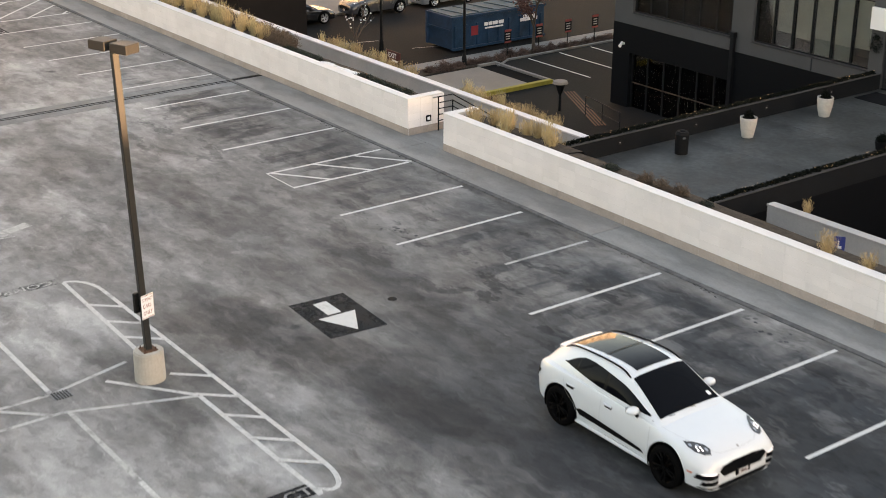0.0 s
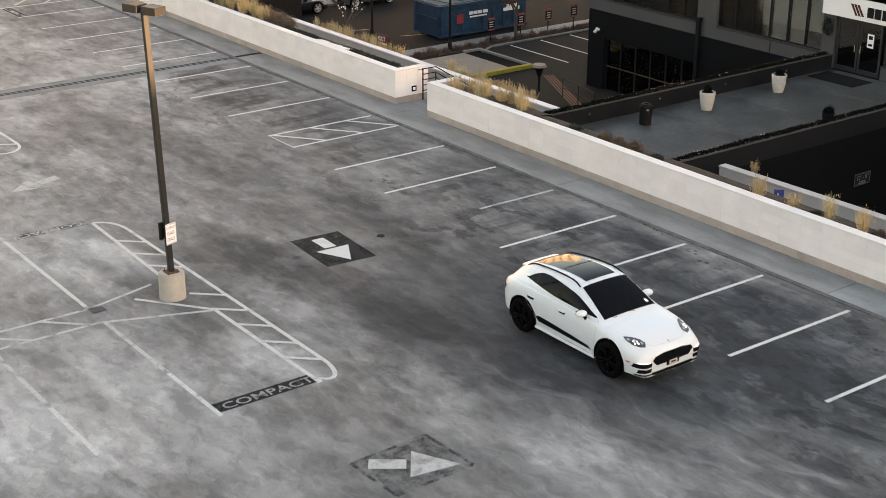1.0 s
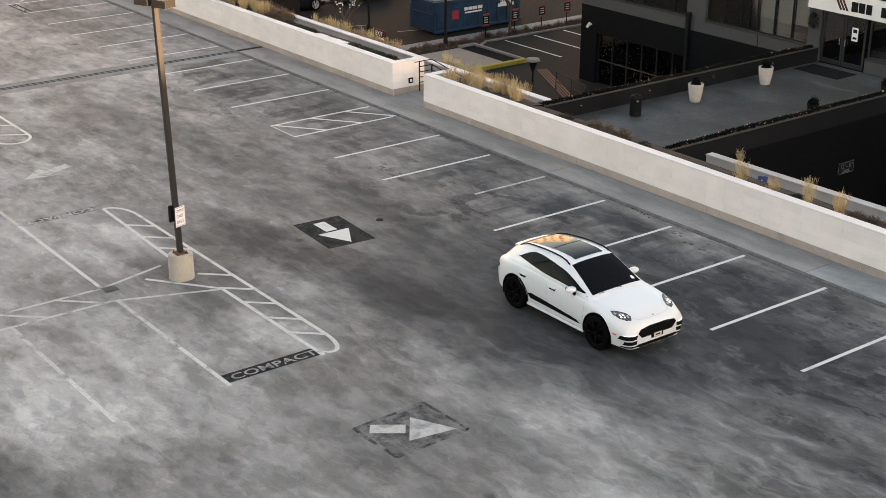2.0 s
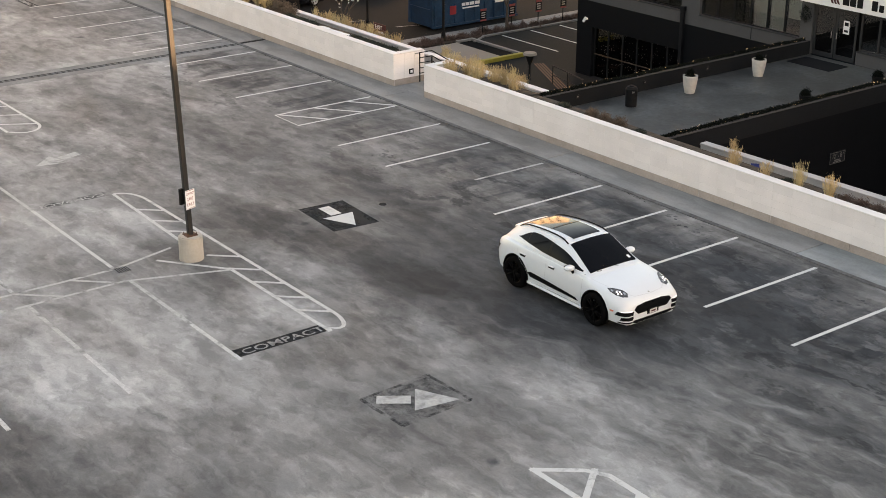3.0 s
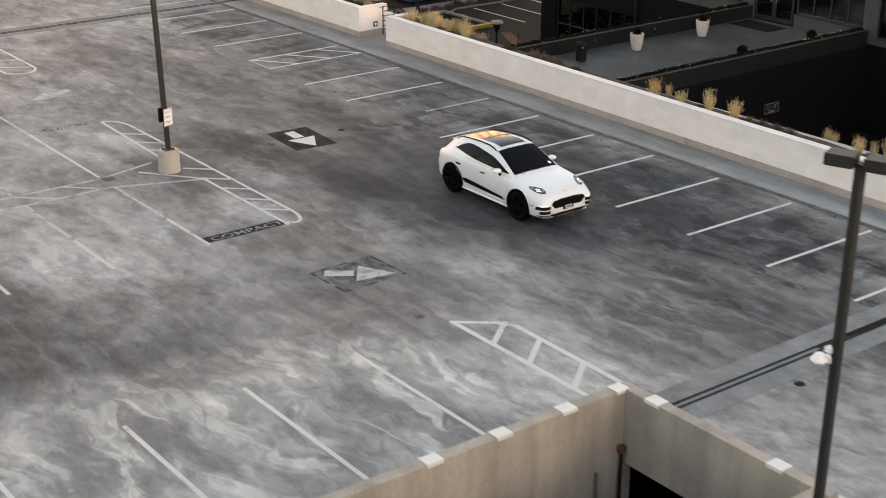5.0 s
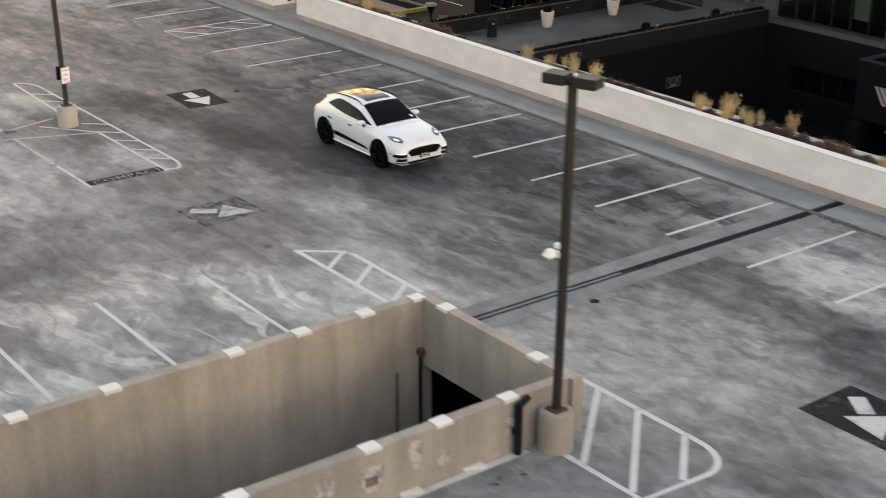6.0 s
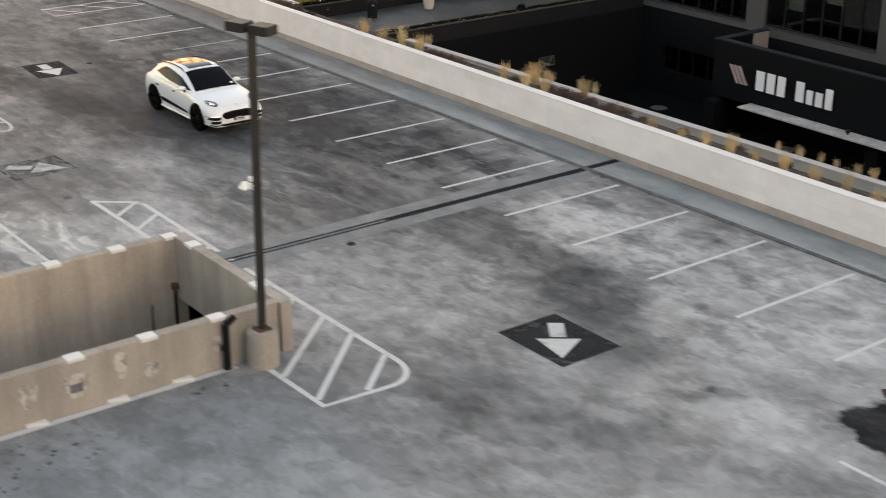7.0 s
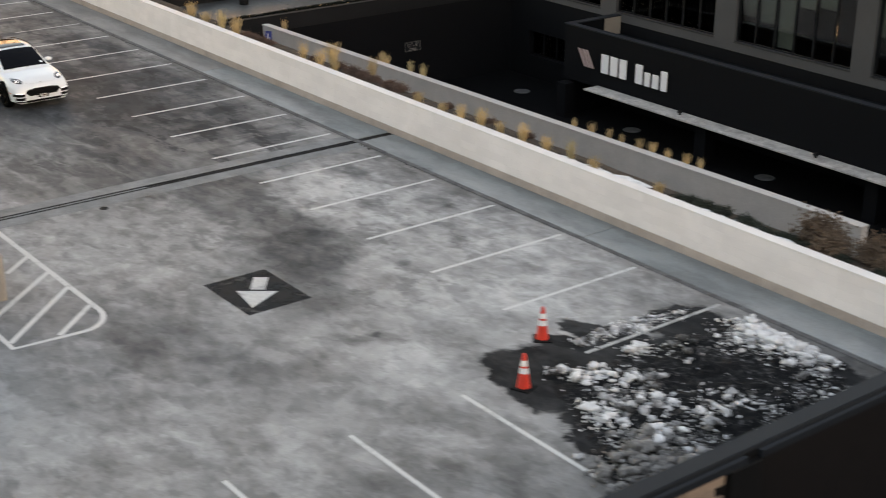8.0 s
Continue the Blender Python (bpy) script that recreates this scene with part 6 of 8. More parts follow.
    pl = part("number_plate", bm, M_CARBLACK, c, "plate holder with a blank plate")
    part("plate_face", box(bmesh.new(), 2.321 * sx, -0.11, 0.415 * sz, 2.326 * sx, 0.11, 0.505 * sz), M_PLATE, pl)
    part("plate_bar", box(bmesh.new(), 2.327 * sx, -0.07, 0.44 * sz, 2.329 * sx, 0.07, 0.48 * sz), M_SIGNBROWN, pl)
    # mirrors
    for s in (1, -1):
        bm = bmesh.new()
        bmesh.ops.create_uvsphere(bm, u_segments=18, v_segments=12, radius=0.5)
        bmesh.ops.transform(bm, matrix=Matrix.Translation((0.54 * sx, s * 0.955, 1.125 * sz)) @ Matrix.Diagonal((0.21, 0.27, 0.135, 1)), verts=bm.verts)
        mr = part("mirror", bm, paint, c, smooth=True)
        part("mirror_arm", rod(bmesh.new(), (0.58 * sx, s * 0.86, 1.00 * sz), (0.56 * sx, s * 0.92, 1.08 * sz), 0.04, 10, 0.03), M_CARBLACK, mr)
        part("mirror_glass", box(bmesh.new(), 0.452 * sx, s * 0.955 - 0.09, 1.08 * sz, 0.457 * sx, s * 0.955 + 0.09, 1.17 * sz), M_CARGLASS, mr)
    if not full:
        return c
    # roof glass, rails, spoiler
    out = [(x, 0.42) for x in frange(-1.72, 0.06, 9)] + [(x, -0.42) for x in frange(0.06, -1.72, 9)]
    out[0], out[-1] = (-1.72, 0.40), (-1.72, -0.40)
    part("roof_glass", decal(cab_skin, out, "z", 3.0, 1, 0.006, 3), M_ROOFGLASS, c, "black panoramic roof glass", smooth=True)
    out = [(-0.72, 0.45), (-0.68, 0.45), (-0.68, -0.45), (-0.72, -0.45)]
    part("roof_bar", decal(cab_skin, densify(out, 4), "z", 3.0, 1, 0.012, 2), M_CARBLACK, c, smooth=True)
    for s in (1, -1):
        bm = bmesh.new()
        pts = []
        for x in frange(-1.72, 0.12, 15):
            r_ = roof(x)
            lift = 0.045 * min(1.0, 6 * min(x + 1.72, 0.12 - x))
            pts.append(Vector((x, s * (r_[0] * 0.955), r_[1] + 0.018 + lift)))
        part("roof_rail", tube(bm, pts, 0.018), M_CARBLACK, c, "black roof rail", smooth=True)
    sp = [(-1.80, 0.50), (-1.94, 0.50), (-1.975, 0.40), (-1.99, 0.0), (-1.975, -0.40), (-1.94, -0.50), (-1.80, -0.50)]
    bm = bmesh.new()
    a_ = [bm.verts.new((x, y, 1.350 if x > -1.88 else 1.322)) for x, y in sp]
    b_ = [bm.verts.new((x, y, 1.29 if x > -1.88 else 1.296)) for x, y in sp]
    bm.faces.new(a_)
    bm.faces.new(list(reversed(b_)))
    for i in range(len(sp)):
        k = (i + 1) % len(sp)
        bm.faces.new((a_[i], b_[i], b_[k], a_[k]))
    bmesh.ops.recalc_face_normals(bm, faces=bm.faces)
    part("spoiler", bm, paint, c, "roof spoiler")
    part("spoiler_lip", box(bmesh.new(), -2.01, -0.38, 1.297, -1.977, 0.38, 1.317, 0.004), M_CARBLACK, c)
    # flanks: black blade, handles, door gaps, sill
    for s in (1, -1):
        out = [(-0.95, 0.535), (-0.82, 0.575), (0.0, 0.515), (0.74, 0.465), (0.84, 0.40), (0.72, 0.395), (0.0, 0.405), (-0.85, 0.435)]
        part("side_blade", decal(skin_full, densify(out, 3), "y", 2.0 * s, s, 0.012, 2), M_CARBLACK, c, "black side blade", smooth=True)
        for x in (-1.12, -0.12):
            hd = box(bmesh.new(), x - 0.10, s * 0.935 - 0.018, 0.925, x + 0.10, s * 0.935 + 0.018, 0.95, 0.008)
            part("door_handle", hd, paint, c)
            # flat black patch paints the shade of the hollow behind the handle
            part("handle_shade_patch", decal(skin_full, [(x - 0.10, 0.875), (x + 0.08, 0.87), (x + 0.11, 0.935), (x - 0.12, 0.935)], "y", 2.0 * s, s, 0.004, 1), M_CARBLACK, c)
        for line in ([(0.93, 0.97), (0.95, 0.8), (0.93, 0.5), (0.86, 0.33)], [(-0.32, 1.0), (-0.33, 0.7), (-0.36, 0.33)], [(-1.33, 1.02), (-1.26, 0.8), (-1.02, 0.6), (-0.93, 0.36)]):
            pts = [(x - 0.004, z) for x, z in line] + [(x + 0.004, z) for x, z in reversed(line)]
            part("door_gap", decal(skin_full, densify(pts, 3), "y", 2.0 * s, s, 0.003, 1), M_SEAM, c)
        out = [(1.88, 0.585), (2.0, 0.585), (1.98, 0.545), (1.90, 0.545)]
        part("side_marker", decal(skin_full, out, "y", 2.0 * s, s, 0.006, 1), M_AMBER, c, "amber side marker")
        # nose intakes with body-coloured bars
        for k, (z0, z1, i0, i1) in enumerate(((0.475, 0.575, 0.60, 0.905), (0.36, 0.452, 0.60, 0.86), (0.295, 0.335, 0.62, 0.87))):
            out = [(s * i0, z0), (s * i1, z0 + 0.01), (s * (i1 - 0.01), z1), (s * (i0 - 0.02), z1 - 0.005)]
            part("nose_intake", decal(skin_full, densify(out, 3), "x", 3.0, 1, 0.010, 2), M_CARBLACK, c, smooth=True)
        out = [(s * 0.63, 0.585), (s * 0.87, 0.592), (s * 0.86, 0.578), (s * 0.63, 0.57)]
        part("running_light", decal(skin_full, densify(out, 3), "x", 3.0, 1, 0.012, 2), M_LED, c, smooth=True)
        part("sill", rod(bmesh.new(), (-0.98, s * 0.90, 0.265), (0.97, s * 0.90, 0.255), 0.035, 8), paint, c)
        for k in (0, 1):
            part("exhaust", rod(bmesh.new(), (-2.21, s * (0.52 + 0.12 * k), 0.40), (-2.05, s * (0.52 + 0.12 * k), 0.40), 0.045, 14), M_STEEL, c)
    out = [(-0.62, 0.30), (-0.58, 0.345), (0.58, 0.345), (0.62, 0.30), (0.5, 0.27), (-0.5, 0.27)]
    part("lower_intake", decal(skin_full, densify(out, 4), "x", 3.0, 1, 0.010, 2), M_CARBLACK, c, smooth=True)
    out = [(1.05, 0.80), (1.30, 0.79), (1.66, 0.72), (2.00, 0.60), (2.14, 0.42), (2.18, 0.0)]
    pts = out + [(a, -b) for a, b in reversed(out[:-1])]
    inner = [(a - 0.009, b * 0.99) for a, b in pts]
    bm = decal(skin_full, densify(pts + list(reversed(inner)), 2), "z", 2.0, 1, 0.003, 1)
    part("bonnet_gap", bm, M_SEAM, c)
    part("badge", decal(skin_full, [(2.12, 0.028), (2.16, 0.018), (2.16, -0.018), (2.12, -0.028)], "z", 2.0, 1, 0.006, 1), M_STEEL, c)
    part("registration_sticker", decal(cab_skin, [(0.84, 0.60), (0.92, 0.62), (0.92, 0.54), (0.84, 0.53)], "z", 3.0, 1, 0.010, 1), M_SIGNWHITE, c)
    for s in (0.1, -0.42):
        a_, b_ = cab_skin.ray_cast(Vector((1.04, s, 3)), Vector((0, 0, -1)))[0], cab_skin.ray_cast(Vector((0.92, s - 0.42, 3)), Vector((0, 0, -1)))[0]
        part("wiper", rod(bmesh.new(), a_ + Vector((0, 0, 0.02)), b_ + Vector((0, 0, 0.012)), 0.006, 6), M_CARBLACK, c)
    return c


car("sport_utility_car", "white sport utility car with tinted glass and black wheels", (13.385, -5.80, 0.0), 0.0, M_CARWHITE)

M_BLACKPAINT = surface("black_car_paint", (0.012, 0.012, 0.014), 0.15, vary=0.1, bump_s=0, coat=0.5)
M_GREYPAINT = surface("grey_car_paint", (0.05, 0.052, 0.058), 0.25, metal=0.1, vary=0.06, bump_s=0, coat=0.5)
M_SILVER = surface("silver_car_paint", (0.20, 0.21, 0.225), 0.3, metal=0.1, vary=0.05, bump_s=0, coat=0.5)
M_ALLOY = surface("light_alloy", (0.55, 0.55, 0.56), 0.3, metal=0.8, vary=0.08, bump_s=0)
STREET_Z = -6.5 - 0.13
PARKED = "cars parked along the street"
car("parked_car", "black saloon car with light alloy wheels parked at the kerb", (-45.9, 21.9, STREET_Z), 90, M_BLACKPAINT, rim=M_ALLOY, full=False, group=PARKED, sz=0.9)
car("parked_car", "dark grey sport utility car parked at the kerb", (-45.9, 27.65, STREET_Z), -90, M_GREYPAINT, rim=M_ALLOY, full=False, group=PARKED, sz=1.04)
car("parked_car", "silver grey car with light alloy wheels parked at the kerb", (-45.9, 33.2, STREET_Z), -90, M_SILVER, rim=M_ALLOY, full=False, group=PARKED, sz=0.95)


# ---- lamp posts on the deck
def lamp_post(at, label, base_r=0.31, base_h=0.64, head_turn=0.0, lean=(0.0, 0.0), high=6.74, foot=None):
    """lean: how far the top stands off its foot."""
    p = empty("lamp_post", label, "lamp post", at, 0, "deck lamp posts")
    bm = cyl(bmesh.new(), 0, 0, 0, base_h, base_r, base_r * 0.97, 28)
    es = [e for e in bm.edges if all(v.co.z > base_h - 0.01 for v in e.verts)]
    bmesh.ops.bevel(bm, geom=es, offset=0.025, segments=2, affect='EDGES')
    part("base", bm, foot or M_CONC, p, "round cast concrete base")
    plate = part("base_plate", box(bmesh.new(), -0.15, -0.15, base_h, 0.15, 0.15, base_h + 0.02, 0.004), M_RUST, p, "rusty base plate")
    for sx in (-1, 1):
        for sy in (-1, 1):
            part("bolt", cyl(bmesh.new(), sx * 0.115, sy * 0.115, base_h + 0.02, base_h + 0.075, 0.014, None, 6), M_RUST, plate)
    bm = box(bmesh.new(), -0.064, -0.064, base_h + 0.02, 0.064, 0.064, high, 0.012)
    for v in bm.verts:
        k = (v.co.z - base_h) / (high - base_h)
        v.co.x, v.co.y = v.co.x + lean[0] * k, v.co.y + lean[1] * k
    part("pole", bm, M_POLE, p)
    bm = box(bmesh.new(), -0.068, -0.068, high, 0.068, 0.068, high + 0.03, 0.006)
    bmesh.ops.translate(bm, verts=bm.verts, vec=(lean[0], lean[1], 0))
    part("pole_cap", bm, M_POLE, p)
    for s in (-1, 1):
        hd = empty("lamp_head", "", "", (lean[0], lean[1], high + 0.02), head_turn + (0 if s > 0 else 180))
        for key in ("label", "category"):
            if key in hd:
                del hd[key]
        hd.parent = p
        part("arm", box(bmesh.new(), 0.05, -0.03, -0.02, 0.09, 0.03, 0.05), M_POLE, hd)
        bm = box(bmesh.new(), 0.07, -0.17, -0.05, 0.49, 0.17, 0.13, 0.012)
        part("housing", bm, M_POLE, hd, "flat box housing")
        part("lens", box(bmesh.new(), 0.12, -0.14, -0.06, 0.45, 0.14, -0.051), M_SHADE, hd)
    part("hand_hole", box(bmesh.new(), -0.067, -0.035, 1.0, -0.062, 0.035, 1.15), M_BLACKMETAL, p)
    return p


lp1 = lamp_post((5.705, -12.12, 0), "dark square lamp post with two heads on a round concrete base", head_turn=20, lean=(-0.10, -0.14))
lp2 = lamp_post((29.63, -13.255, 0), "dark square lamp post with two heads beside the light well", 0.33, 0.76, head_turn=20, lean=(0.03, 0.04), foot=M_WELL)
sg = empty("parking_sign", "small white parking notice strapped to the lamp post", "sign", (5.705, -12.12, 1.36), 18)
part("plate", box(bmesh.new(), 0.085, -0.16, 0, 0.09, 0.16, 0.50, 0.002), M_SIGNWHITE, sg)
part("border", box(box(bmesh.new(), 0.0905, -0.145, 0.015, 0.0915, 0.145, 0.025), 0.0905, -0.145, 0.475, 0.0915, 0.145, 0.485), M_SIGNRED, sg)
for i, word in enumerate(("COMPACT", "CARS", "ONLY")):
    text_mesh(word, 0.088 if i == 0 else 0.115, 0.0005, Matrix.Translation((0.092, -0.14 if i == 0 else -0.125, 0.37 - 0.145 * i)) @ FACE_EAST, M_SIGNRED, "lettering", sg, squeeze=0.68 if i == 0 else 0.78)
part("strap", box(bmesh.new(), -0.075, -0.075, 0.08, 0.085, 0.075, 0.11), M_STEEL, sg)
part("strap", box(bmesh.new(), -0.075, -0.075, 0.38, 0.085, 0.075, 0.41), M_STEEL, sg)
part("back_box", box(bmesh.new(), -0.14, -0.17, 0.1, -0.066, -0.06, 0.52, 0.01), M_BLACKMETAL, sg, "black box behind the notice")
wc = empty("security_camera", "white dome camera on a short arm of the lamp post", "camera", (29.67, -13.2, 3.72))
part("arm", box(bmesh.new(), -0.2, -0.12, -0.05, -0.06, -0.03, 0.05, 0.01), M_WHITEPL, wc)
part("housing", cyl(bmesh.new(), -0.22, -0.18, -0.02, 0.08, 0.13, 0.07, 20), M_WHITEPL, wc)
bm = bmesh.new()
bmesh.ops.create_uvsphere(bm, u_segments=16, v_segments=8, radius=0.085)
bmesh.ops.translate(bm, verts=bm.verts, vec=(-0.22, -0.18, -0.03))
part("dome", bm, M_WHITEPL, wc, smooth=True)
part("junction_box", box(bmesh.new(), -0.18, -0.14, 0.12, -0.064, -0.02, 0.2, 0.01), M_WHITEPL, wc)

# step light on the return of the parapet
sl = empty("step_light", "small black framed step light in the parapet end", "lamp", (-4.715, 2.28, 0.46))
part("frame", box(bmesh.new(), 0.0, -0.10, -0.10, 0.02, 0.10, 0.10, 0.006), M_BLACKMETAL, sl)
part("lens", box(bmesh.new(), 0.021, -0.05, -0.05, 0.026, 0.05, 0.05), M_SIGNWHITE, sl)
for y in (10.8, 14.6, 18.4, 22.2):
    s_ = empty("step_light", "small square step light low in the terrace wall", "lamp", (-5.0, y, -1.98), group="terrace step lights")
    part("frame", box(bmesh.new(), 0, -0.08, -0.08, 0.015, 0.08, 0.08, 0.004), M_BLACKMETAL, s_)
    part("lens", box(bmesh.new(), 0.016, -0.03, -0.02, 0.02, 0.03, 0.02), M_STEEL, s_)

# ---- traffic cones
M_ORANGE = surface("orange_cone_plastic", (0.72, 0.045, 0.025), 0.5, vary=0.12, scale=6, bump_s=0)
M_REFLECT = surface("white_reflective_band", (0.75, 0.74, 0.74), 0.4, vary=0.08, scale=9, bump_s=0)


def cone(at, turn, lean=0.0):
    k = empty("traffic_cone", "orange traffic cone with two white bands on wet concrete", "traffic cone", at, turn, "traffic cones")
    k.rotation_euler.x = lean
    part("foot", box(bmesh.new(), -0.19, -0.19, 0, 0.19, 0.19, 0.035, 0.012), M_RUBBER, k, "black rubber foot")
    H, R0, R1 = 0.74, 0.135, 0.032
    rad = lambda z: R0 + (R1 - R0) * (z - 0.035) / (H - 0.035)
    for z0, z1, m in ((0.035, 0.34, M_ORANGE), (0.455, 0.495, M_ORANGE), (0.61, H, M_ORANGE)):
        part("shell", cyl(bmesh.new(), 0, 0, z0, z1, rad(z0), rad(z1), 24), m, k, smooth=False)
    for z0, z1 in ((0.34, 0.455), (0.495, 0.61)):
        part("band", cyl(bmesh.new(), 0, 0, z0, z1, rad(z0) + 0.002, rad(z1) + 0.002, 24), M_REFLECT, k, "white reflective band")
    return k


cone((39.46, -6.0, 0.0), 20)
cone((38.03, -4.27, 0.0), 50)

# ---- the melting snow heap
def slush_material():
    """Black slush with crumbs of grey and white snow worked into it."""
    m, n, l, p = node_mat("black_slush")
    pos = wobble(n, l, position(n), 5, 0.15)
    big = noise_node(n, l, pos, 0.9, 4, 0.6, 0.3)
    crumb = noise_node(n, l, pos, 7.0, 7, 0.72, 0.5)
    fine = noise_node(n, l, pos, 30, 4, 0.7)
    col = mix_col(n, l, ramp_node(n, l, fine, 0.3, 0.7), (0.004, 0.0043, 0.005), (0.015, 0.0155, 0.0165))
    k = math_node(n, l, 'MULTIPLY', ramp_node(n, l, crumb, 0.54, 0.66), ramp_node(n, l, big, 0.44, 0.62, 0.10, 0.75))
    col = mix_col(n, l, k, col, (0.26, 0.26, 0.265))
    l.new(col, p.inputs["Base Color"])
    p.inputs["Roughness"].default_value = 0.6
    p.inputs["Specular IOR Level"].default_value = 0.05
    bump(n, l, p, crumb, 0.8, 0.03)
    return m


M_SLUSH = slush_material()


def clean_dirty_snow():
    m, n, l, p = node_mat("dirty_snow")
    pos = position(n)
    a = noise_node(n, l, pos, 3.0, 6, 0.7, 0.4)
    b = noise_node(n, l, pos, 14, 5, 0.75)
    isl = n.new("ShaderNodeNewGeometry").outputs["Random Per Island"]
    k = math_node(n, l, 'ADD', math_node(n, l, 'MULTIPLY', isl, 0.55), math_node(n, l, 'MULTIPLY', a, 0.75))
    k = math_node(n, l, 'ADD', k, math_node(n, l, 'MULTIPLY', b, 0.35))
    col = mix_col(n, l, ramp_node(n, l, k, 0.58, 1.12), (0.03, 0.0295, 0.029), (0.80, 0.81, 0.83))
    l.new(col, p.inputs["Base Color"])
    p.inputs["Roughness"].default_value = 0.65
    bump(n, l, p, b, 0.6, 0.02)
    return m


M_DIRTY = clean_dirty_snow()
heap = empty("snow_heap", "melting heap of black and white ploughed snow", "snow heap", (41.6, -3.6, 0))
bm = bmesh.new()
N = 90
grid = []


def inside(x, y):
    """How far inside the ragged outline of the heap a place lies, in metres (heap's own coordinates)."""
    d = min(x + 2.15 - 0.35 * max(0, y - 1.5) + 0.75 * max(0, -y - 1.2), 3.35 - y, y + 3.1 + 0.45 * min(0, x - 0.8) + 0.2)
    return d + 0.35 * noise.noise((x * 0.9, y * 0.9, 1.0)) + 0.15 * noise.noise((x * 2.7, y * 2.7, 6.0))


for i in range(N + 1):
    row = []
    for k in range(N + 1):
        x, y = -2.6 + 5.55 * i / N, -4.0 + 7.5 * k / N
        d = inside(x, y)
        rise = max(0.0, min(1.0, d / 0.9))
        h = rise * (0.02 + 0.17 * abs(noise.fractal((x * 1.1, y * 1.1, 4.0), 0.9, 2.0, 5)) + 0.10 * abs(noise.fractal((x * 4.1, y * 4.1, 0.5), 0.7, 2.1, 4)))
        row.append(bm.verts.new((x, y, h - (0.03 if d <= 0 else 0.03 * (1 - rise)))))
    grid.append(row)
for i in range(N):
    for k in range(N):
        bm.faces.new((grid[i][k], grid[i + 1][k], grid[i + 1][k + 1], grid[i][k + 1]))
part("slush", bm, M_SLUSH, heap, "black slush", smooth=True)
rs = random.Random(11)


def ball(sub):
    """Points and faces of a unit ball."""
    q = bmesh.new()
    bmesh.ops.create_icosphere(q, subdivisions=sub, radius=1.0)
    q.verts.ensure_lookup_table()
    data = [v.co.copy() for v in q.verts], [[v.index for v in f.verts] for f in q.faces]
    q.free()
    return data


BALLS = {1: ball(1), 2: ball(2)}


def lump(store, x, y, z, r, rs, flat=0.75, sub=2):
    """Add one ragged crumb of snow to a store of points and faces."""
    points, faces = BALLS[sub]
    first = len(store[0])
    o = rs.uniform(0, 50)
    st = (rs.uniform(0.7, 1.5), rs.uniform(0.7, 1.5))
    for u in points:
        k = r * (1 + 0.75 * noise.noise(u * 1.5 + Vector((o, o, o))) + 0.55 * noise.noise(u * 3.6 + Vector((o, 0, o))))
        store[0].append((u.x * k * st[0] + x, u.y * k * st[1] + y, u.z * k * flat + z))
    store[1].extend([first + i for i in f] for f in faces)


def lump_part(name, store, mat, label, kind=""):
    me = bpy.data.meshes.new(name)
    me.from_pydata(store[0], [], store[1])
    me.materials.append(mat)
    me.shade_smooth()
    ob = new(name, me)
    ob.parent = heap
    return tagged(ob, label, kind=kind)


crumbs, clean = ([], []), ([], [])
# middle of the clump, spread along x and y, how many, usual radius
CLUSTERS = [(-0.9, 3.2, 0.35, 0.22, 40, 0.085), (-0.25, 3.2, 0.45, 0.18, 60, 0.11), (-0.95, 2.55, 0.25, 0.3, 22, 0.05), (-0.3, 2.5, 0.3, 0.2, 14, 0.05), (0.55, 2.6, 0.35, 0.25, 22, 0.04),
            (-2.95, 0.85, 0.10, 0.55, 20, 0.050), (-2.75, 1.7, 0.08, 0.4, 14, 0.045), (-1.95, 0.45, 0.10, 0.16, 6, 0.10), (-1.3, 1.25, 0.25, 0.2, 10, 0.045),
            (-1.35, -1.1, 0.28, 0.16, 16, 0.085), (-0.95, -0.4, 0.22, 0.2, 14, 0.075), (-0.35, -1.3, 0.35, 0.35, 30, 0.075), (-0.2, -2.0, 0.25, 0.15, 12, 0.09), (0.35, -0.9, 0.4, 0.35, 44, 0.065),
            (0.75, 0.05, 0.35, 0.4, 30, 0.055), (1.25, 0.6, 0.3, 0.3, 20, 0.045), (1.0, -2.0, 0.35, 0.4, 26, 0.06), (1.75, -1.9, 0.4, 0.45, 34, 0.06), (1.6, 1.8, 0.4, 0.3, 18, 0.035), (-2.1, -1.45, 0.12, 0.12, 4, 0.05)]
for cx, cy, sx_, sy_, n_, usual in CLUSTERS:
    store = clean if usual > 0.08 else crumbs
    for _ in range(int(n_ * 4.2)):
        r = min(0.105, 0.012 + rs.expovariate(1 / (usual * 0.36)))
        x, y = min(2.75, cx + rs.gauss(0, sx_ * 1.15)), min(3.4, cy + rs.gauss(0, sy_ * 1.15))
        lump(store, x, y, 0.35 * r + (rs.uniform(0.02, 0.16) if inside(x, y) > 0.1 else 0.0), r, rs, sub=2 if r > 0.05 else 1)
        for _ in range(2):
            q_ = rs.uniform(0.012, 0.035)
            lump(store, min(2.75, x + rs.gauss(0, 0.12)), min(3.4, y + rs.gauss(0, 0.12)), 0.4 * q_ + (0.05 if inside(x, y) > 0.1 else 0.0), q_, rs, sub=1)
for _ in range(110):
    x, y = rs.uniform(-2.6, 2.7), rs.uniform(-3.6, 3.3)
    if inside(x, y) > -0.1:
        lump(crumbs, x, y, 0.05 + rs.uniform(0, 0.06), rs.uniform(0.008, 0.03), rs, sub=1)
lump_part("crumbled_snow", crumbs, M_DIRTY, "clumps of old white and grey snow", "stuff")
M_OLDICE = surface("grey_old_ice", (0.17, 0.165, 0.16), 0.7, vary=0.6, scale=6, fine=26, bump_s=0.9)
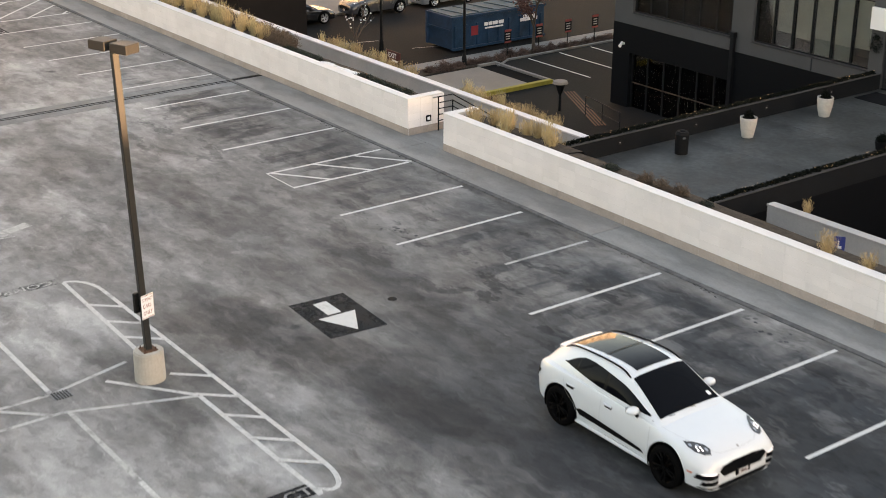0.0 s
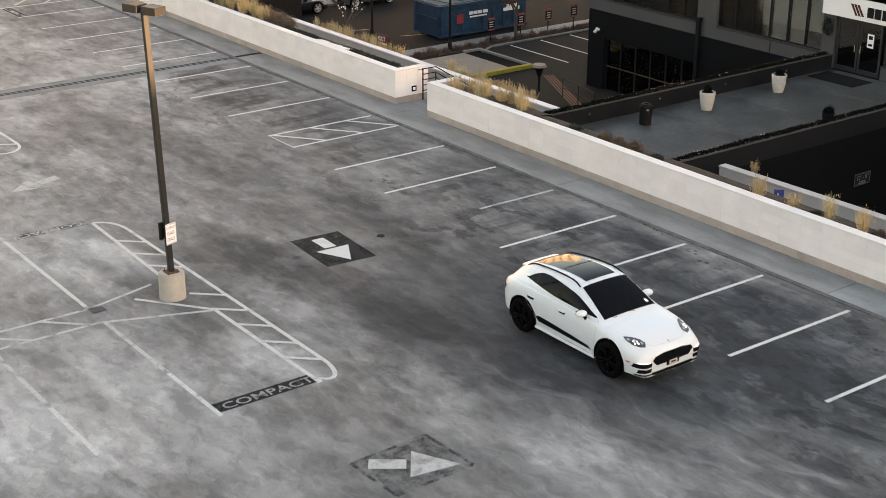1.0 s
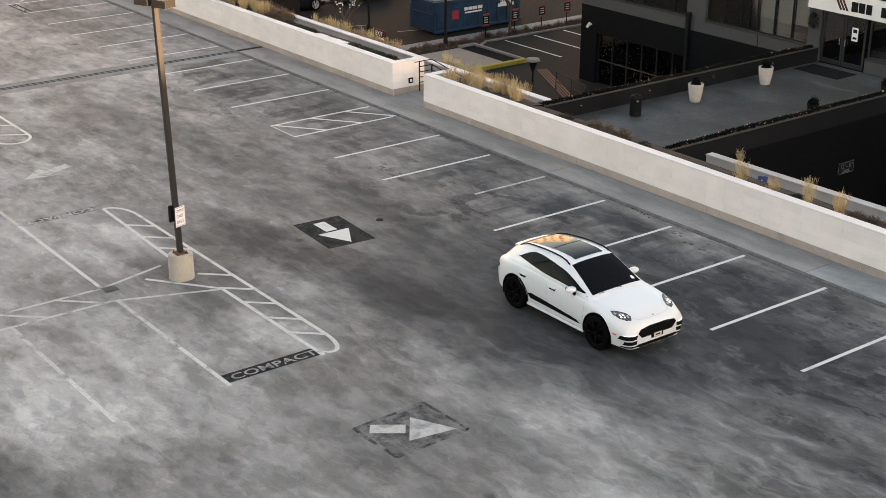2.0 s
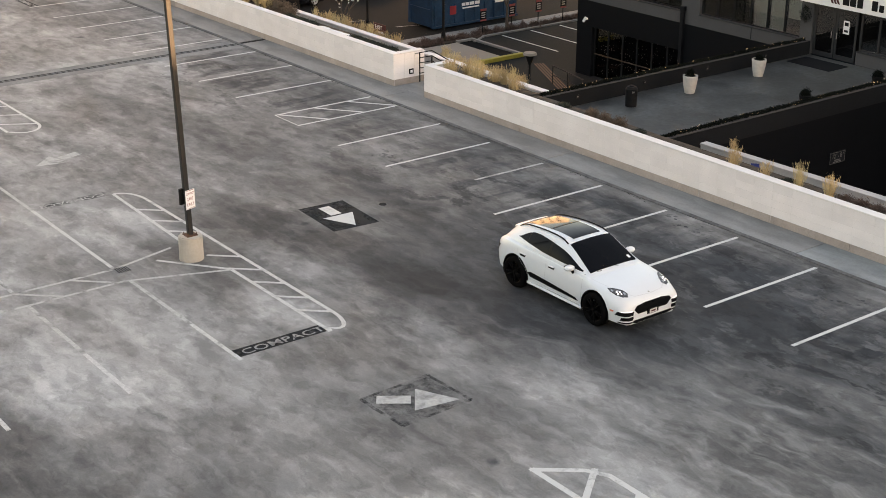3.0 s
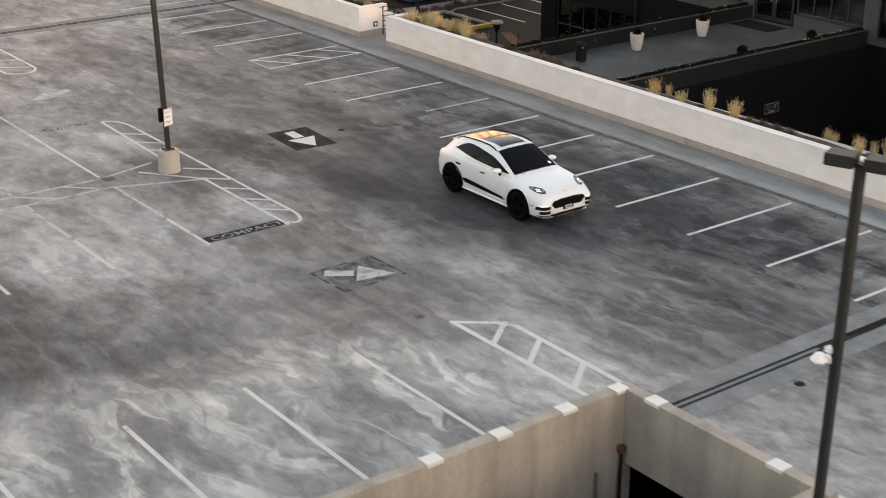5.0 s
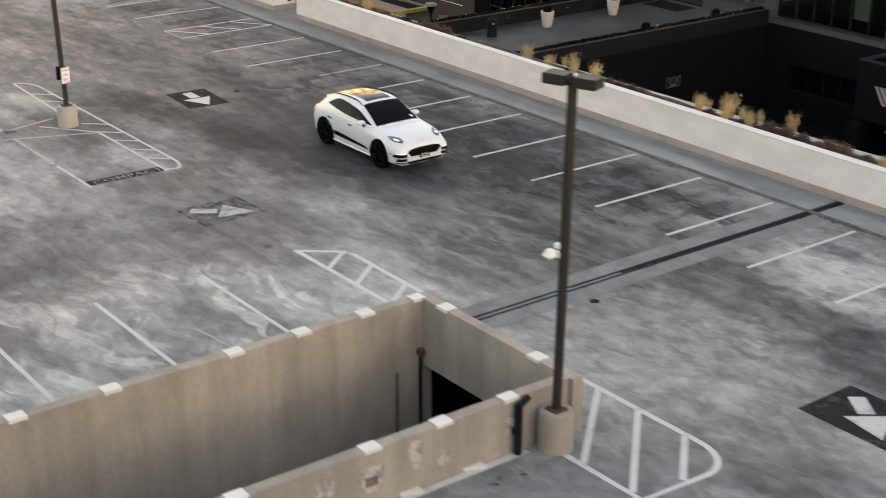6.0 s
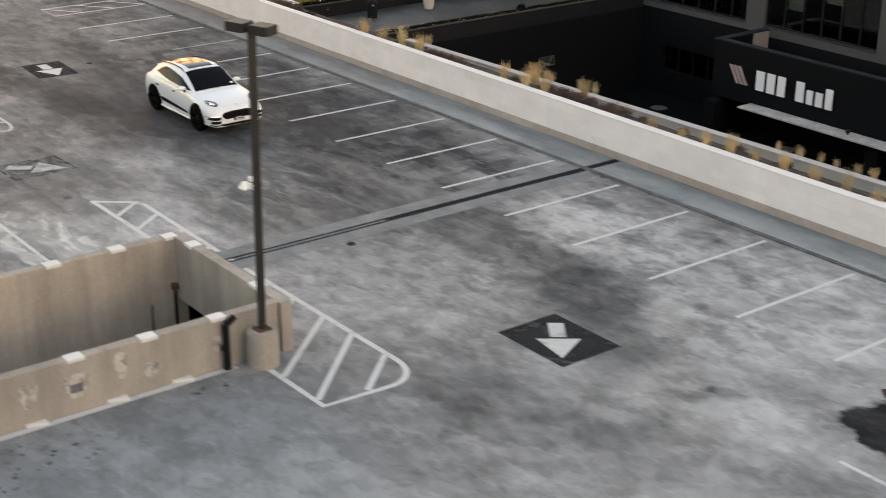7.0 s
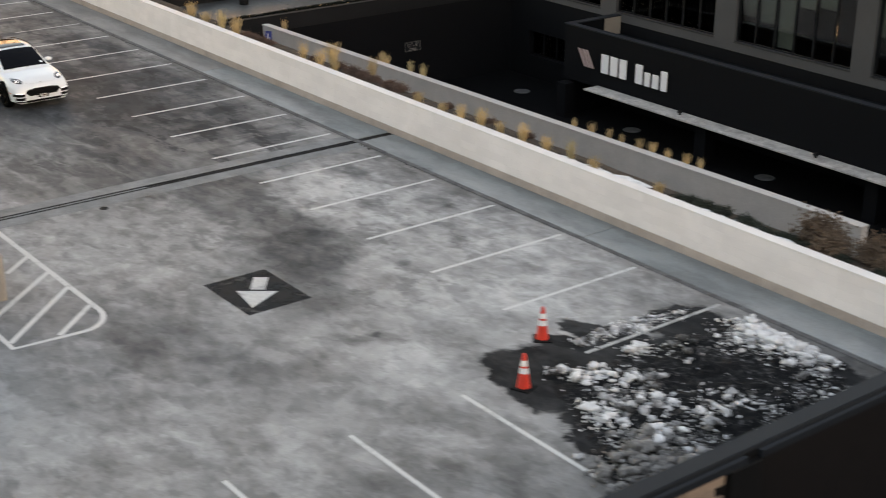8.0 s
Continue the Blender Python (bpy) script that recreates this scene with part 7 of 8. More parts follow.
ice = ([], [])
for _ in range(230):
    lump(ice, 1.4 + rs.gauss(0, 0.38), -2.55 + rs.gauss(0, 0.5), 0.06 + rs.uniform(0, 0.16), min(0.11, 0.02 + rs.expovariate(1 / 0.035)), rs, 0.7)
lump_part("old_ice", ice, M_OLDICE, "grey crumbling lumps of old ice", "stuff")
lump_part("clean_snow", clean, M_SNOWBIT, "whiter lumps of snow", "stuff")

# ---- planting
M_STRAW = surface("dry_straw_grass", (0.50, 0.365, 0.195), 0.8, vary=0.3, scale=3, fine=30, bump_s=0, per_piece=0.2)
M_STRAW2 = surface("pale_dry_grass", (0.50, 0.40, 0.22), 0.8, vary=0.3, scale=3, fine=30, bump_s=0, per_piece=0.2)
M_BROWN = surface("brown_dry_shrub", (0.125, 0.085, 0.06), 0.9, vary=0.4, scale=4, fine=25, bump_s=0, per_piece=0.2)
M_DULLRED = surface("russet_dry_shrub", (0.115, 0.072, 0.058), 0.9, vary=0.4, scale=4, fine=25, bump_s=0, per_piece=0.2)
M_JUNIPER = surface("juniper_green", (0.017, 0.024, 0.016), 0.8, vary=0.45, scale=5, fine=30, bump_s=0, per_piece=0.2)
M_TWIG = surface("grey_brown_twig", (0.075, 0.055, 0.045), 0.9, vary=0.3, bump_s=0)


def blade(bm, base, tip, w, bend):
    side = (tip - base).cross(Vector((bend.y, -bend.x, 0.3))).normalized() * w
    mid = base.lerp(tip, 0.55) + bend
    a, b = bm.verts.new(base - side), bm.verts.new(base + side)
    c, d = bm.verts.new(mid - side * 0.9), bm.verts.new(mid + side * 0.9)
    e = bm.verts.new(tip)
    bm.faces.new((a, b, d, c))
    bm.faces.new((c, d, e))


def grass_mesh(seed, n, h, spread):
    r = random.Random(seed)
    bm = bmesh.new()
    for _ in range(n):
        a, q = r.uniform(0, math.tau), r.random() ** 0.7
        base = Vector((0.10 * q * math.cos(a), 0.10 * q * math.sin(a), -0.05))
        hh = h * (0.45 + 0.65 * r.random() ** 0.8)
        tip = Vector((base.x + spread * q * math.cos(a + r.uniform(-0.5, 0.5)), base.y + spread * q * math.sin(a), hh))
        blade(bm, base, tip, r.uniform(0.003, 0.0065), Vector((r.uniform(-0.03, 0.03), r.uniform(-0.03, 0.03), 0)))
        if r.random() < 0.35:
            # seed plume
            for _k in range(3):
                p = base.lerp(tip, r.uniform(0.7, 1.0))
                blade(bm, p, p + Vector((r.uniform(-0.03, 0.03), r.uniform(-0.03, 0.03), 0.10)), 0.006, Vector((0.005, 0.004, 0)))
    return bm


GRASS = [mesh_of("blades", grass_mesh(s, 190, h, w * 1.35), m) for s, h, w, m in ((1, 0.80, 0.17, M_STRAW), (2, 0.70, 0.2, M_STRAW), (3, 0.92, 0.15, M_STRAW2), (4, 0.55, 0.16, M_STRAW))]


def shrub_mesh(seed, n, rx, ry, rz, leaf, mat_twigs=True):
    """A rounded uneven shrub: twigs from the root with small leaves along them."""
    r = random.Random(seed)
    bm = bmesh.new()
    for _ in range(n):
        a, e = r.uniform(0, math.tau), math.asin(r.uniform(0.05, 1))
        q = r.uniform(0.55, 1.0) * (0.8 + 0.35 * noise.noise((math.cos(a) * 1.5, math.sin(a) * 1.5, e + seed)))
        tip = Vector((rx * q * math.cos(a) * math.cos(e), ry * q * math.sin(a) * math.cos(e), rz * q * math.sin(e)))
        blade(bm, tip * 0.15, tip, 0.006, Vector((r.uniform(-0.02, 0.02), r.uniform(-0.02, 0.02), 0.03)))
        for _k in range(7):
            p = tip * r.uniform(0.45, 1.02) + Vector((r.gauss(0, 0.03), r.gauss(0, 0.03), r.gauss(0, 0.03)))
            d = Vector((r.uniform(-1, 1), r.uniform(-1, 1), r.uniform(-0.3, 1))).normalized() * leaf * r.uniform(0.6, 1.4)
            s = d.cross(Vector((r.uniform(-1, 1), r.uniform(-1, 1), r.uniform(-1, 1)))).normalized() * leaf * 0.32
            bm.faces.new([bm.verts.new(p - s), bm.verts.new(p + s), bm.verts.new(p + d)])
    return bm


SHRUB_B = [mesh_of("branchwork", shrub_mesh(s, 330, 0.55, 0.45, 0.55, 0.05), M_BROWN) for s in (21, 22)]
SHRUB_R = [mesh_of("branchwork", shrub_mesh(s, 330, 0.6, 0.5, 0.42, 0.045), M_DULLRED) for s in (31, 32)]
JUNI = [mesh_of("foliage", shrub_mesh(s, 420, 0.75, 0.45, 0.28, 0.06), M_JUNIPER) for s in (41, 42)]
rp_ = random.Random(3)


def plant(name, label, category, meshes, x, y, z, size, group, mesh_name):
    p = empty(name, label, category, (x, y, z), rp_.uniform(0, 360), group)
    ob = new(mesh_name, rp_.choice(meshes))
    ob.parent = p
    ob.scale = (size * rp_.uniform(0.9, 1.1), size * rp_.uniform(0.9, 1.1), size)
    return p


def grass(x, y=None, size=1.0, z=None, which=GRASS):
    y = 2.0 + rp_.uniform(-0.08, 0.12) if y is None else y
    plant("ornamental_grass", "tuft of dry straw-coloured ornamental grass in the planting bank", "grass", which, x, y, bank_z(y) - 0.03 if z is None else z, size, "ornamental grasses", "blades")


def shrub(x, y, size=1.0, kind="b", z=None):
    ms, lab, nm = {"b": (SHRUB_B, "dry brown leafless shrub in the planting bank", "branchwork"), "r": (SHRUB_R, "low russet dried perennial in the planting bank", "branchwork"),
                   "j": (JUNI, "low dark green spreading juniper behind the parapet", "foliage")}[kind]
    plant("juniper" if kind == "j" else "dry_shrub", lab, "shrub", ms, x, y, bank_z(y) - 0.03 if z is None else z, size, "bank shrubs", nm)


# right-hand run, beyond the stairs
for x in (-2.3, -1.9, -1.45, -1.0, -0.6, -0.2, 0.2, 0.65, 1.05):
    grass(x, rp_.uniform(2.0, 2.6), rp_.uniform(0.78, 0.98), 0.86)
for x in (-2.45, -1.7, -0.8, 0.0, 0.8):
    grass(x, rp_.uniform(2.6, 3.2), rp_.uniform(0.65, 0.85), 0.62, GRASS[1:])
shrub(0.9, 2.7, 0.8, "r", 0.65)
shrub(3.6, 2.2, 0.75, "j")
for x in (4.9, 5.5, 6.1):
    shrub(x, 2.25, 0.75, "b")
shrub(7.1, 2.2, 0.6, "j")
for x in (11.0, 12.15, 13.25, 14.25):
    grass(x, None, rp_.uniform(0.72, 0.88))
for x in (14.6, 15.1, 15.6, 16.1):
    shrub(x, 2.3, 0.65, "r")
shrub(12.7, 2.3, 0.5, "j")
for x in (18.7, 19.7, 20.65):
    grass(x, None, rp_.uniform(0.66, 0.84))
for x, s in ((18.9, 0.6), (20.2, 0.8), (21.1, 0.95), (21.7, 0.9), (22.2, 0.7), (23.1, 0.9), (23.6, 0.85), (24.4, 0.55)):
    shrub(x, 2.25 + rp_.uniform(0, 0.3), s, "r")
grass(19.2, 2.9, 0.9)
grass(21.5, 2.9, 0.75)
for x in (25.3, 26.5, 27.35, 28.1, 28.95, 29.9, 30.9, 31.9, 32.9, 35.15):
    grass(x, None, rp_.uniform(0.58, 0.74))
for x in (25.9, 27.9, 29.5):
    shrub(x, 2.6, 0.6, "r")
for x, s in ((35.9, 0.8), (36.4, 0.95), (37.0, 0.8), (37.9, 0.85), (38.9, 0.7)):
    shrub(x, 2.2, s, "j")
for x, y, s in ((39.5, 2.8, 1.85), (40.1, 2.4, 1.35), (40.9, 2.9, 1.6), (41.6, 2.6, 1.2), (42.4, 2.9, 1.2), (43.3, 2.5, 1.2)):
    shrub(x, y, s, "b")
for x in (38.6, 39.6, 40.6, 41.8, 43.0):
    shrub(x, 2.05, 0.7, "j")
# grasses beyond the low outer wall
for x in (23.1, 24.0, 24.86, 25.47, 26.31, 26.91, 27.63, 28.44, 29.05):
    grass(x, 10.34, rp_.uniform(0.42, 0.58), -2.0 + outer_rise(x), GRASS[:2])
for x in (11.42, 11.7, 13.39, 14.23, 3.76):
    grass(x, 10.36, rp_.uniform(0.6, 0.75), -2.0)
# left-hand run
x = -31.0
while x < -15.0:
    grass(x, rp_.uniform(1.95, 2.4), rp_.uniform(0.75, 1.05))
    if rp_.random() < 0.5:
        grass(x + 0.2, rp_.uniform(2.3, 2.7), rp_.uniform(0.6, 0.9))
    if rp_.random() < 0.75:
        shrub(x + 0.3, rp_.uniform(2.5, 3.1), rp_.uniform(0.95, 1.3), "b")
    x += rp_.uniform(0.45, 0.75)
for x in (-14.8, -14.2, -13.5):
    shrub(x, 2.5, 1.1, "b")
for x in (-12.8, -12.0, -11.2, -8.2, -7.4, -6.6, -5.9, -30, -28.5):
    shrub(x, 2.1, 0.75, "j")
for k in range(40):
    xx = -24.5 + k * 0.42 + rp_.uniform(-0.1, 0.1)
    if not -17.2 < xx < -14.2:
        grass(xx, 10.6, rp_.uniform(0.6, 0.9), -2.3)
# snow remnants on the bank
bm = bmesh.new()
for cx in (-9.5, -10.3, -8.9, 37.9, 33.9, 34.3):
    q = bmesh.ops.create_icosphere(bm, subdivisions=2, radius=0.4)
    for v in q["verts"]:
        n_ = 1 + 0.4 * noise.noise(v.co * 3 + Vector((cx, 0, 0)))
        v.co = Vector((v.co.x * n_ * 1.3 + cx, v.co.y * n_ * 0.55 + 2.15, v.co.z * 0.14 * n_ + 1.02))
rsn = random.Random(29)
x = 31.0
while x < 44.0:
    if noise.noise((x * 0.45, 7.0, 0.0)) > 0.08:
        q = bmesh.ops.create_icosphere(bm, subdivisions=2, radius=0.4)
        lx, ly, y0 = rsn.uniform(0.6, 1.6), rsn.uniform(0.18, 0.36), rsn.uniform(1.9, 2.1)
        for v in q["verts"]:
            n_ = 1 + 0.45 * noise.noise(v.co * 4 + Vector((x, 0, 0)))
            v.co = Vector((v.co.x * n_ * lx + x, v.co.y * n_ * ly + y0, v.co.z * 0.10 * n_ + bank_z(y0) + 0.01))
    x += rsn.uniform(0.25, 0.7)
sn = tagged(part("snow_remnant", bm, M_SNOWBIT, None, "thin remnants of white snow on the planting bank", smooth=True, kind="stuff"), category="snow")

# accessible parking sign on the bank
ds = empty("parking_sign", "blue accessible parking sign on a thin steel post", "sign", (7.2, 7.5, bank_z(7.5) - 0.05), 40)
part("post", rod(bmesh.new(), (0, 0, 0), (0, 0, 1.95), 0.025), M_STEEL, ds)
part("plate", box(bmesh.new(), -0.15, -0.03, 1.5, 0.15, -0.022, 1.95), M_SIGNBLUE, ds)
part("symbol", box(box(bmesh.new(), -0.04, -0.034, 1.6, 0.06, -0.0305, 1.67), -0.04, -0.034, 1.67, -0.01, -0.0305, 1.84), M_SIGNWHITE, ds)

# ---- terrace things
M_POT = surface("pale_stone_pot", (0.50, 0.46, 0.42), 0.8, vary=0.12, scale=6, fine=30, bump_s=0.2)


def planter(at):
    p = empty("planter", "tall pale stone planter with a clipped dark shrub", "planter", at, 0, "terrace planters")
    bm = bmesh.new()
    PS = 0.74
    prof = [(0.0, 0.0), (0.27, 0.0), (0.29, 0.04), (0.38, 0.45), (0.42, 0.80), (0.43, 0.90), (0.41, 0.92), (0.375, 0.90), (0.36, 0.80), (0.0, 0.80)]
    prof = [(a * PS, b * PS * 1.12) for a, b in prof]
    seg = 28
    ring = [[bm.verts.new((a * math.cos(i * math.tau / seg), a * math.sin(i * math.tau / seg), b)) for a, b in prof] for i in range(seg)]
    for i in range(seg):
        for k in range(len(prof) - 1):
            bm.faces.new((ring[i][k], ring[(i + 1) % seg][k], ring[(i + 1) % seg][k + 1], ring[i][k + 1]))
    bmesh.ops.remove_doubles(bm, verts=bm.verts, dist=1e-4)
    bmesh.ops.recalc_face_normals(bm, faces=bm.faces)
    part("pot", bm, M_POT, p, "tapered pale pot", smooth=True)
    part("soil", cyl(bmesh.new(), 0, 0, 0.66, 0.69, 0.262, None, 24), M_SOIL, p)
    bm = shrub_mesh(int(at[1] * 10), 380, 0.27, 0.27, 0.52, 0.05)
    bmesh.ops.translate(bm, verts=bm.verts, vec=(0, 0, 0.66))
    part("shrub", bm, M_EVERGREEN, p)
    return p


planter((-3.62, 15.87, TZ))
planter((-3.75, 20.3, TZ))
bn = empty("litter_bin", "black round litter bin with a domed lid", "litter bin", (-3.65, 12.5, TZ))
part("body", cyl(bmesh.new(), 0, 0, 0, 0.72, 0.23, 0.245, 24), M_RUBBER, bn)
part("lid", cyl(cyl(bmesh.new(), 0, 0, 0.72, 0.82, 0.255, 0.19, 24), 0, 0, 0.82, 0.87, 0.12, 0.08, 20), M_RUBBER, bn, "domed lid")
part("label_plate", box(bmesh.new(), 0.19, -0.16, 0.60, 0.235, -0.06, 0.66), M_STEEL, bn)
for x, y in ((0.22, 18.6), (0.12, 23.5)):
    p = empty("ball_shrub", "small round evergreen at the terrace edge", "shrub", (x, y, TZ), 0, "terrace shrubs")
    bm = shrub_mesh(int(y), 340, 0.31, 0.31, 0.34, 0.05)
    bmesh.ops.translate(bm, verts=bm.verts, vec=(0, 0, 0.28))
    part("foliage", bm, M_EVERGREEN, p)
    part("pot", cyl(bmesh.new(), 0, 0, 0, 0.30, 0.2, 0.25, 20), M_RUBBER, p)

M_BULB = glow("warm_bulb", (1.0, 0.74, 0.42), 0.55)


def garland(x, y0, y1, seed, label):
    g = empty("garland", label, "garland", (x, 0, -1.675), 0, "terrace garlands")
    r = random.Random(seed)
    bm = bmesh.new()
    n = int((y1 - y0) * 640)
    for _ in range(n):
        y = r.uniform(y0, y1)
        a = r.uniform(-0.4, math.pi + 0.4)
        c = Vector((0.13 * math.cos(a) * r.random(), y, 0.01 + 0.11 * max(0, math.sin(a)) * r.random() + 0.04 * noise.noise((y * 1.3, x, 0))))
        d = Vector((r.uniform(-1, 1), r.uniform(-1, 1), r.uniform(-0.4, 1))).normalized() * r.uniform(0.05, 0.10)
        s = d.cross(Vector((r.uniform(-1, 1), r.uniform(-1, 1), r.uniform(-1, 1)))).normalized() * 0.02
        bm.faces.new([bm.verts.new(c - s), bm.verts.new(c + s), bm.verts.new(c + d)])
    part("greenery", bm, M_EVERGREEN, g, kind="stuff")
    bm = bmesh.new()
    for _ in range(int((y1 - y0) * 7)):
        y = r.uniform(y0, y1)
        a = r.uniform(0, math.pi)
        q = bmesh.ops.create_icosphere(bm, subdivisions=1, radius=r.uniform(0.004, 0.0085))
        bmesh.ops.translate(bm, verts=q["verts"], vec=(0.12 * math.cos(a), y, 0.04 + 0.10 * math.sin(a)))
    part("bulbs", bm, M_BULB, g, "warm glowing bulbs", kind="stuff")
    return g


garland(-5.15, 7.1, 25.0, 7, "dark evergreen garland with warm fairy lights on the terrace wall")
garland(1.75, 8.2, 25.0, 8, "dark evergreen garland with warm fairy lights above the drive")
wlamp = tagged(part("desk_lamp", cyl(bmesh.new(), 23.0, FY + 0.9, -0.95, -0.6, 0.12, 0.12, 16), M_BULB, None, "small warm lamp shining behind an office window"), category="lamp")
lst = part("lamp_stand", cyl(bmesh.new(), 23.0, FY + 0.9, TZ - 0.05, -0.95, 0.03), M_BLACKMETAL, wlamp)

# ---- street things
M_BLUE = surface("blue_dumpster_paint", (0.012, 0.042, 0.085), 0.55, vary=0.3, scale=1.6, fine=14, bump_s=0.1, spec=0.2)
M_BLUETOP = surface("faded_blue_tarp", (0.045, 0.085, 0.105), 0.7, vary=0.3, scale=2.0, fine=12, bump_s=0.4, spec=0.2)
M_REDP = surface("red_notice", (0.30, 0.02, 0.03), 0.6, vary=0.1, bump_s=0)
SZ = GZ - 0.13
dm = empty("dumpster", "blue roll-off dumpster with a faded cover standing in the street", "dumpster", (-36.6, 25.2, SZ))
part("body", box(bmesh.new(), 0, 0, 0.18, 2.4, 6.9, 2.05, 0.03), M_BLUE, dm)
for k in range(9):
    part("rib", box(bmesh.new(), 2.4, 0.15 + k * 0.8, 0.2, 2.46, 0.27 + k * 0.8, 1.55, 0.01), M_BLUE, dm)
part("top_rail", box(bmesh.new(), 2.38, -0.05, 1.92, 2.50, 6.95, 2.08, 0.02), M_BLUE, dm)
part("top_rail", box(bmesh.new(), -0.1, -0.05, 1.92, 0.02, 6.95, 2.08, 0.02), M_BLUE, dm)
part("end_frame", box(box(box(bmesh.new(), -0.08, -0.08, 0.18, 0.1, 0.0, 2.08), 2.3, -0.08, 0.18, 2.48, 0.0, 2.08), -0.08, -0.081, 1.2, 2.48, -0.001, 1.32), M_BLUE, dm)
part("bottom_rail", box(bmesh.new(), 2.40, 0, 0.12, 2.52, 6.9, 0.26, 0.01), M_BLUE, dm)
part("cover", box(bmesh.new(), 0.1, 0.1, 2.05, 2.3, 6.8, 2.12, 0.02), M_BLUETOP, dm, "faded wrinkled cover")
for k in range(6):
    part("bow", rod(bmesh.new(), (0.1, 0.6 + k * 1.1, 2.13), (2.3, 0.9 + k * 1.1, 2.16), 0.03), M_BLUETOP, dm)
for y, w_, z, h_ in ((2.3, 0.28, 1.3, 0.2), (2.62, 0.28, 1.3, 0.2), (2.94, 0.36, 1.3, 0.2), (3.36, 0.38, 1.3, 0.2), (2.35, 1.35, 1.12, 0.09)):
    part("lettering_bar", box(bmesh.new(), 2.461, y, z, 2.467, y + w_, z + h_), M_SIGNWHITE, dm, "white bar in place of lettering")
part("emblem", box(box(bmesh.new(), 2.461, 5.0, 1.2, 2.468, 6.3, 1.4), 2.461, 5.2, 1.4, 2.468, 6.1, 1.6), M_SIGNWHITE, dm, "white emblem shape")
part("notice", box(bmesh.new(), 2.461, 1.35, 0.85, 2.468, 1.85, 1.4), M_REDP, dm, "red notice")
for y in (0.5, 6.2):
    for x in (0.3, 2.1):
        part("roller", cyl(bmesh.new(), 0, 0, -0.12, 0.12, 0.17, None, 16, Matrix.Translation((x, y, 0.17)) @ Matrix.Rotation(radians(90), 4, 'Y')), M_BLACKMETAL, dm)


def street_lamp(at, h, label):
    p = empty("street_lamp", label, "street lamp", at, 0, "street lamps")
    part("foot", cyl(cyl(bmesh.new(), 0, 0, 0, 0.5, 0.16, 0.13, 16), 0, 0, 0.5, 0.62, 0.13, 0.09, 16), M_BLACKMETAL, p)
    part("pole", cyl(bmesh.new(), 0, 0, 0.6, h, 0.085, 0.06, 14), M_BLACKMETAL, p)
    part("lantern", cyl(bmesh.new(), 0, 0, h, h + 0.5, 0.12, 0.22, 14), M_BLACKMETAL, p)
    part("lantern_top", cyl(bmesh.new(), 0, 0, h + 0.5, h + 0.65, 0.26, 0.05, 14), M_BLACKMETAL, p)
    return p


street_lamp((-31.25, 23.85, GZ - 0.05), 6.4, "slim black street lamp in the planted strip")
street_lamp((-37.2, 22.35, SZ), 6.2, "slim black street lamp beside the street")
bo = empty("post_lantern", "black post lantern with a wide flat hood", "lantern", (-21.2, 22.15, GZ - 0.02))
part("pole", cyl(bmesh.new(), 0, 0, 0, 1.15, 0.07, 0.06, 14), M_BLACKMETAL, bo)
part("body", cyl(cyl(bmesh.new(), 0, 0, 1.05, 1.35, 0.16, 0.26, 16), 0, 0, 0.85, 1.05, 0.08, 0.16, 16), M_BLACKMETAL, bo)
part("hood", cyl(bmesh.new(), 0, 0, 1.40, 1.52, 0.39, 0.34, 28), M_SLAB, bo, "wide dusty hood")


def lot_sign(x, y):
    p = empty("lot_sign", "black and red parking lot notice on a thin post", "sign", (x, y, GZ - 0.05), 0, "parking lot notices")
    part("post", rod(bmesh.new(), (0, 0, 0), (0, 0, 1.55), 0.03), M_BLACKMETAL, p)
    part("plate", box(bmesh.new(), 0.02, -0.24, 0.85, 0.04, 0.24, 1.62), M_RUBBER, p)
    part("header", box(bmesh.new(), 0.041, -0.24, 1.48, 0.045, 0.24, 1.62), M_SIGNRED, p, "red header")
    part("footer", box(bmesh.new(), 0.041, -0.24, 0.85, 0.045, 0.24, 0.95), M_SIGNRED, p)
    for k in range(3):
        part("print_bar", box(bmesh.new(), 0.041, -0.15, 1.05 + k * 0.14, 0.044, 0.15, 1.11 + k * 0.14), M_LOWWALL, p)
    return p


for x, y in ((-31.3, 26.95), (-31.35, 29.3), (-31.3, 31.45), (-31.3, 33.55)):
    lot_sign(x, y)
ex = empty("exit_sign", "maroon exit sign with white letters behind the low wall", "sign", (-21.35, 12.0, -2.55))
part("plate", box(bmesh.new(), 0, 0, 0, 1.0, 0.05, 0.55), M_SIGNBROWN, ex)
text_mesh("EXIT", 0.30, 0.002, Matrix.Translation((0.12, -0.004, 0.26)) @ FACE_SOUTH, M_SIGNWHITE, "lettering", ex)
part("small_print", box(bmesh.new(), 0.4, -0.004, 0.08, 0.85, -0.001, 0.17), M_SIGNWHITE, ex)
part("post", rod(bmesh.new(), (0.5, 0.08, -3.95), (0.5, 0.08, 0.5), 0.04), M_BLACKMETAL, ex)


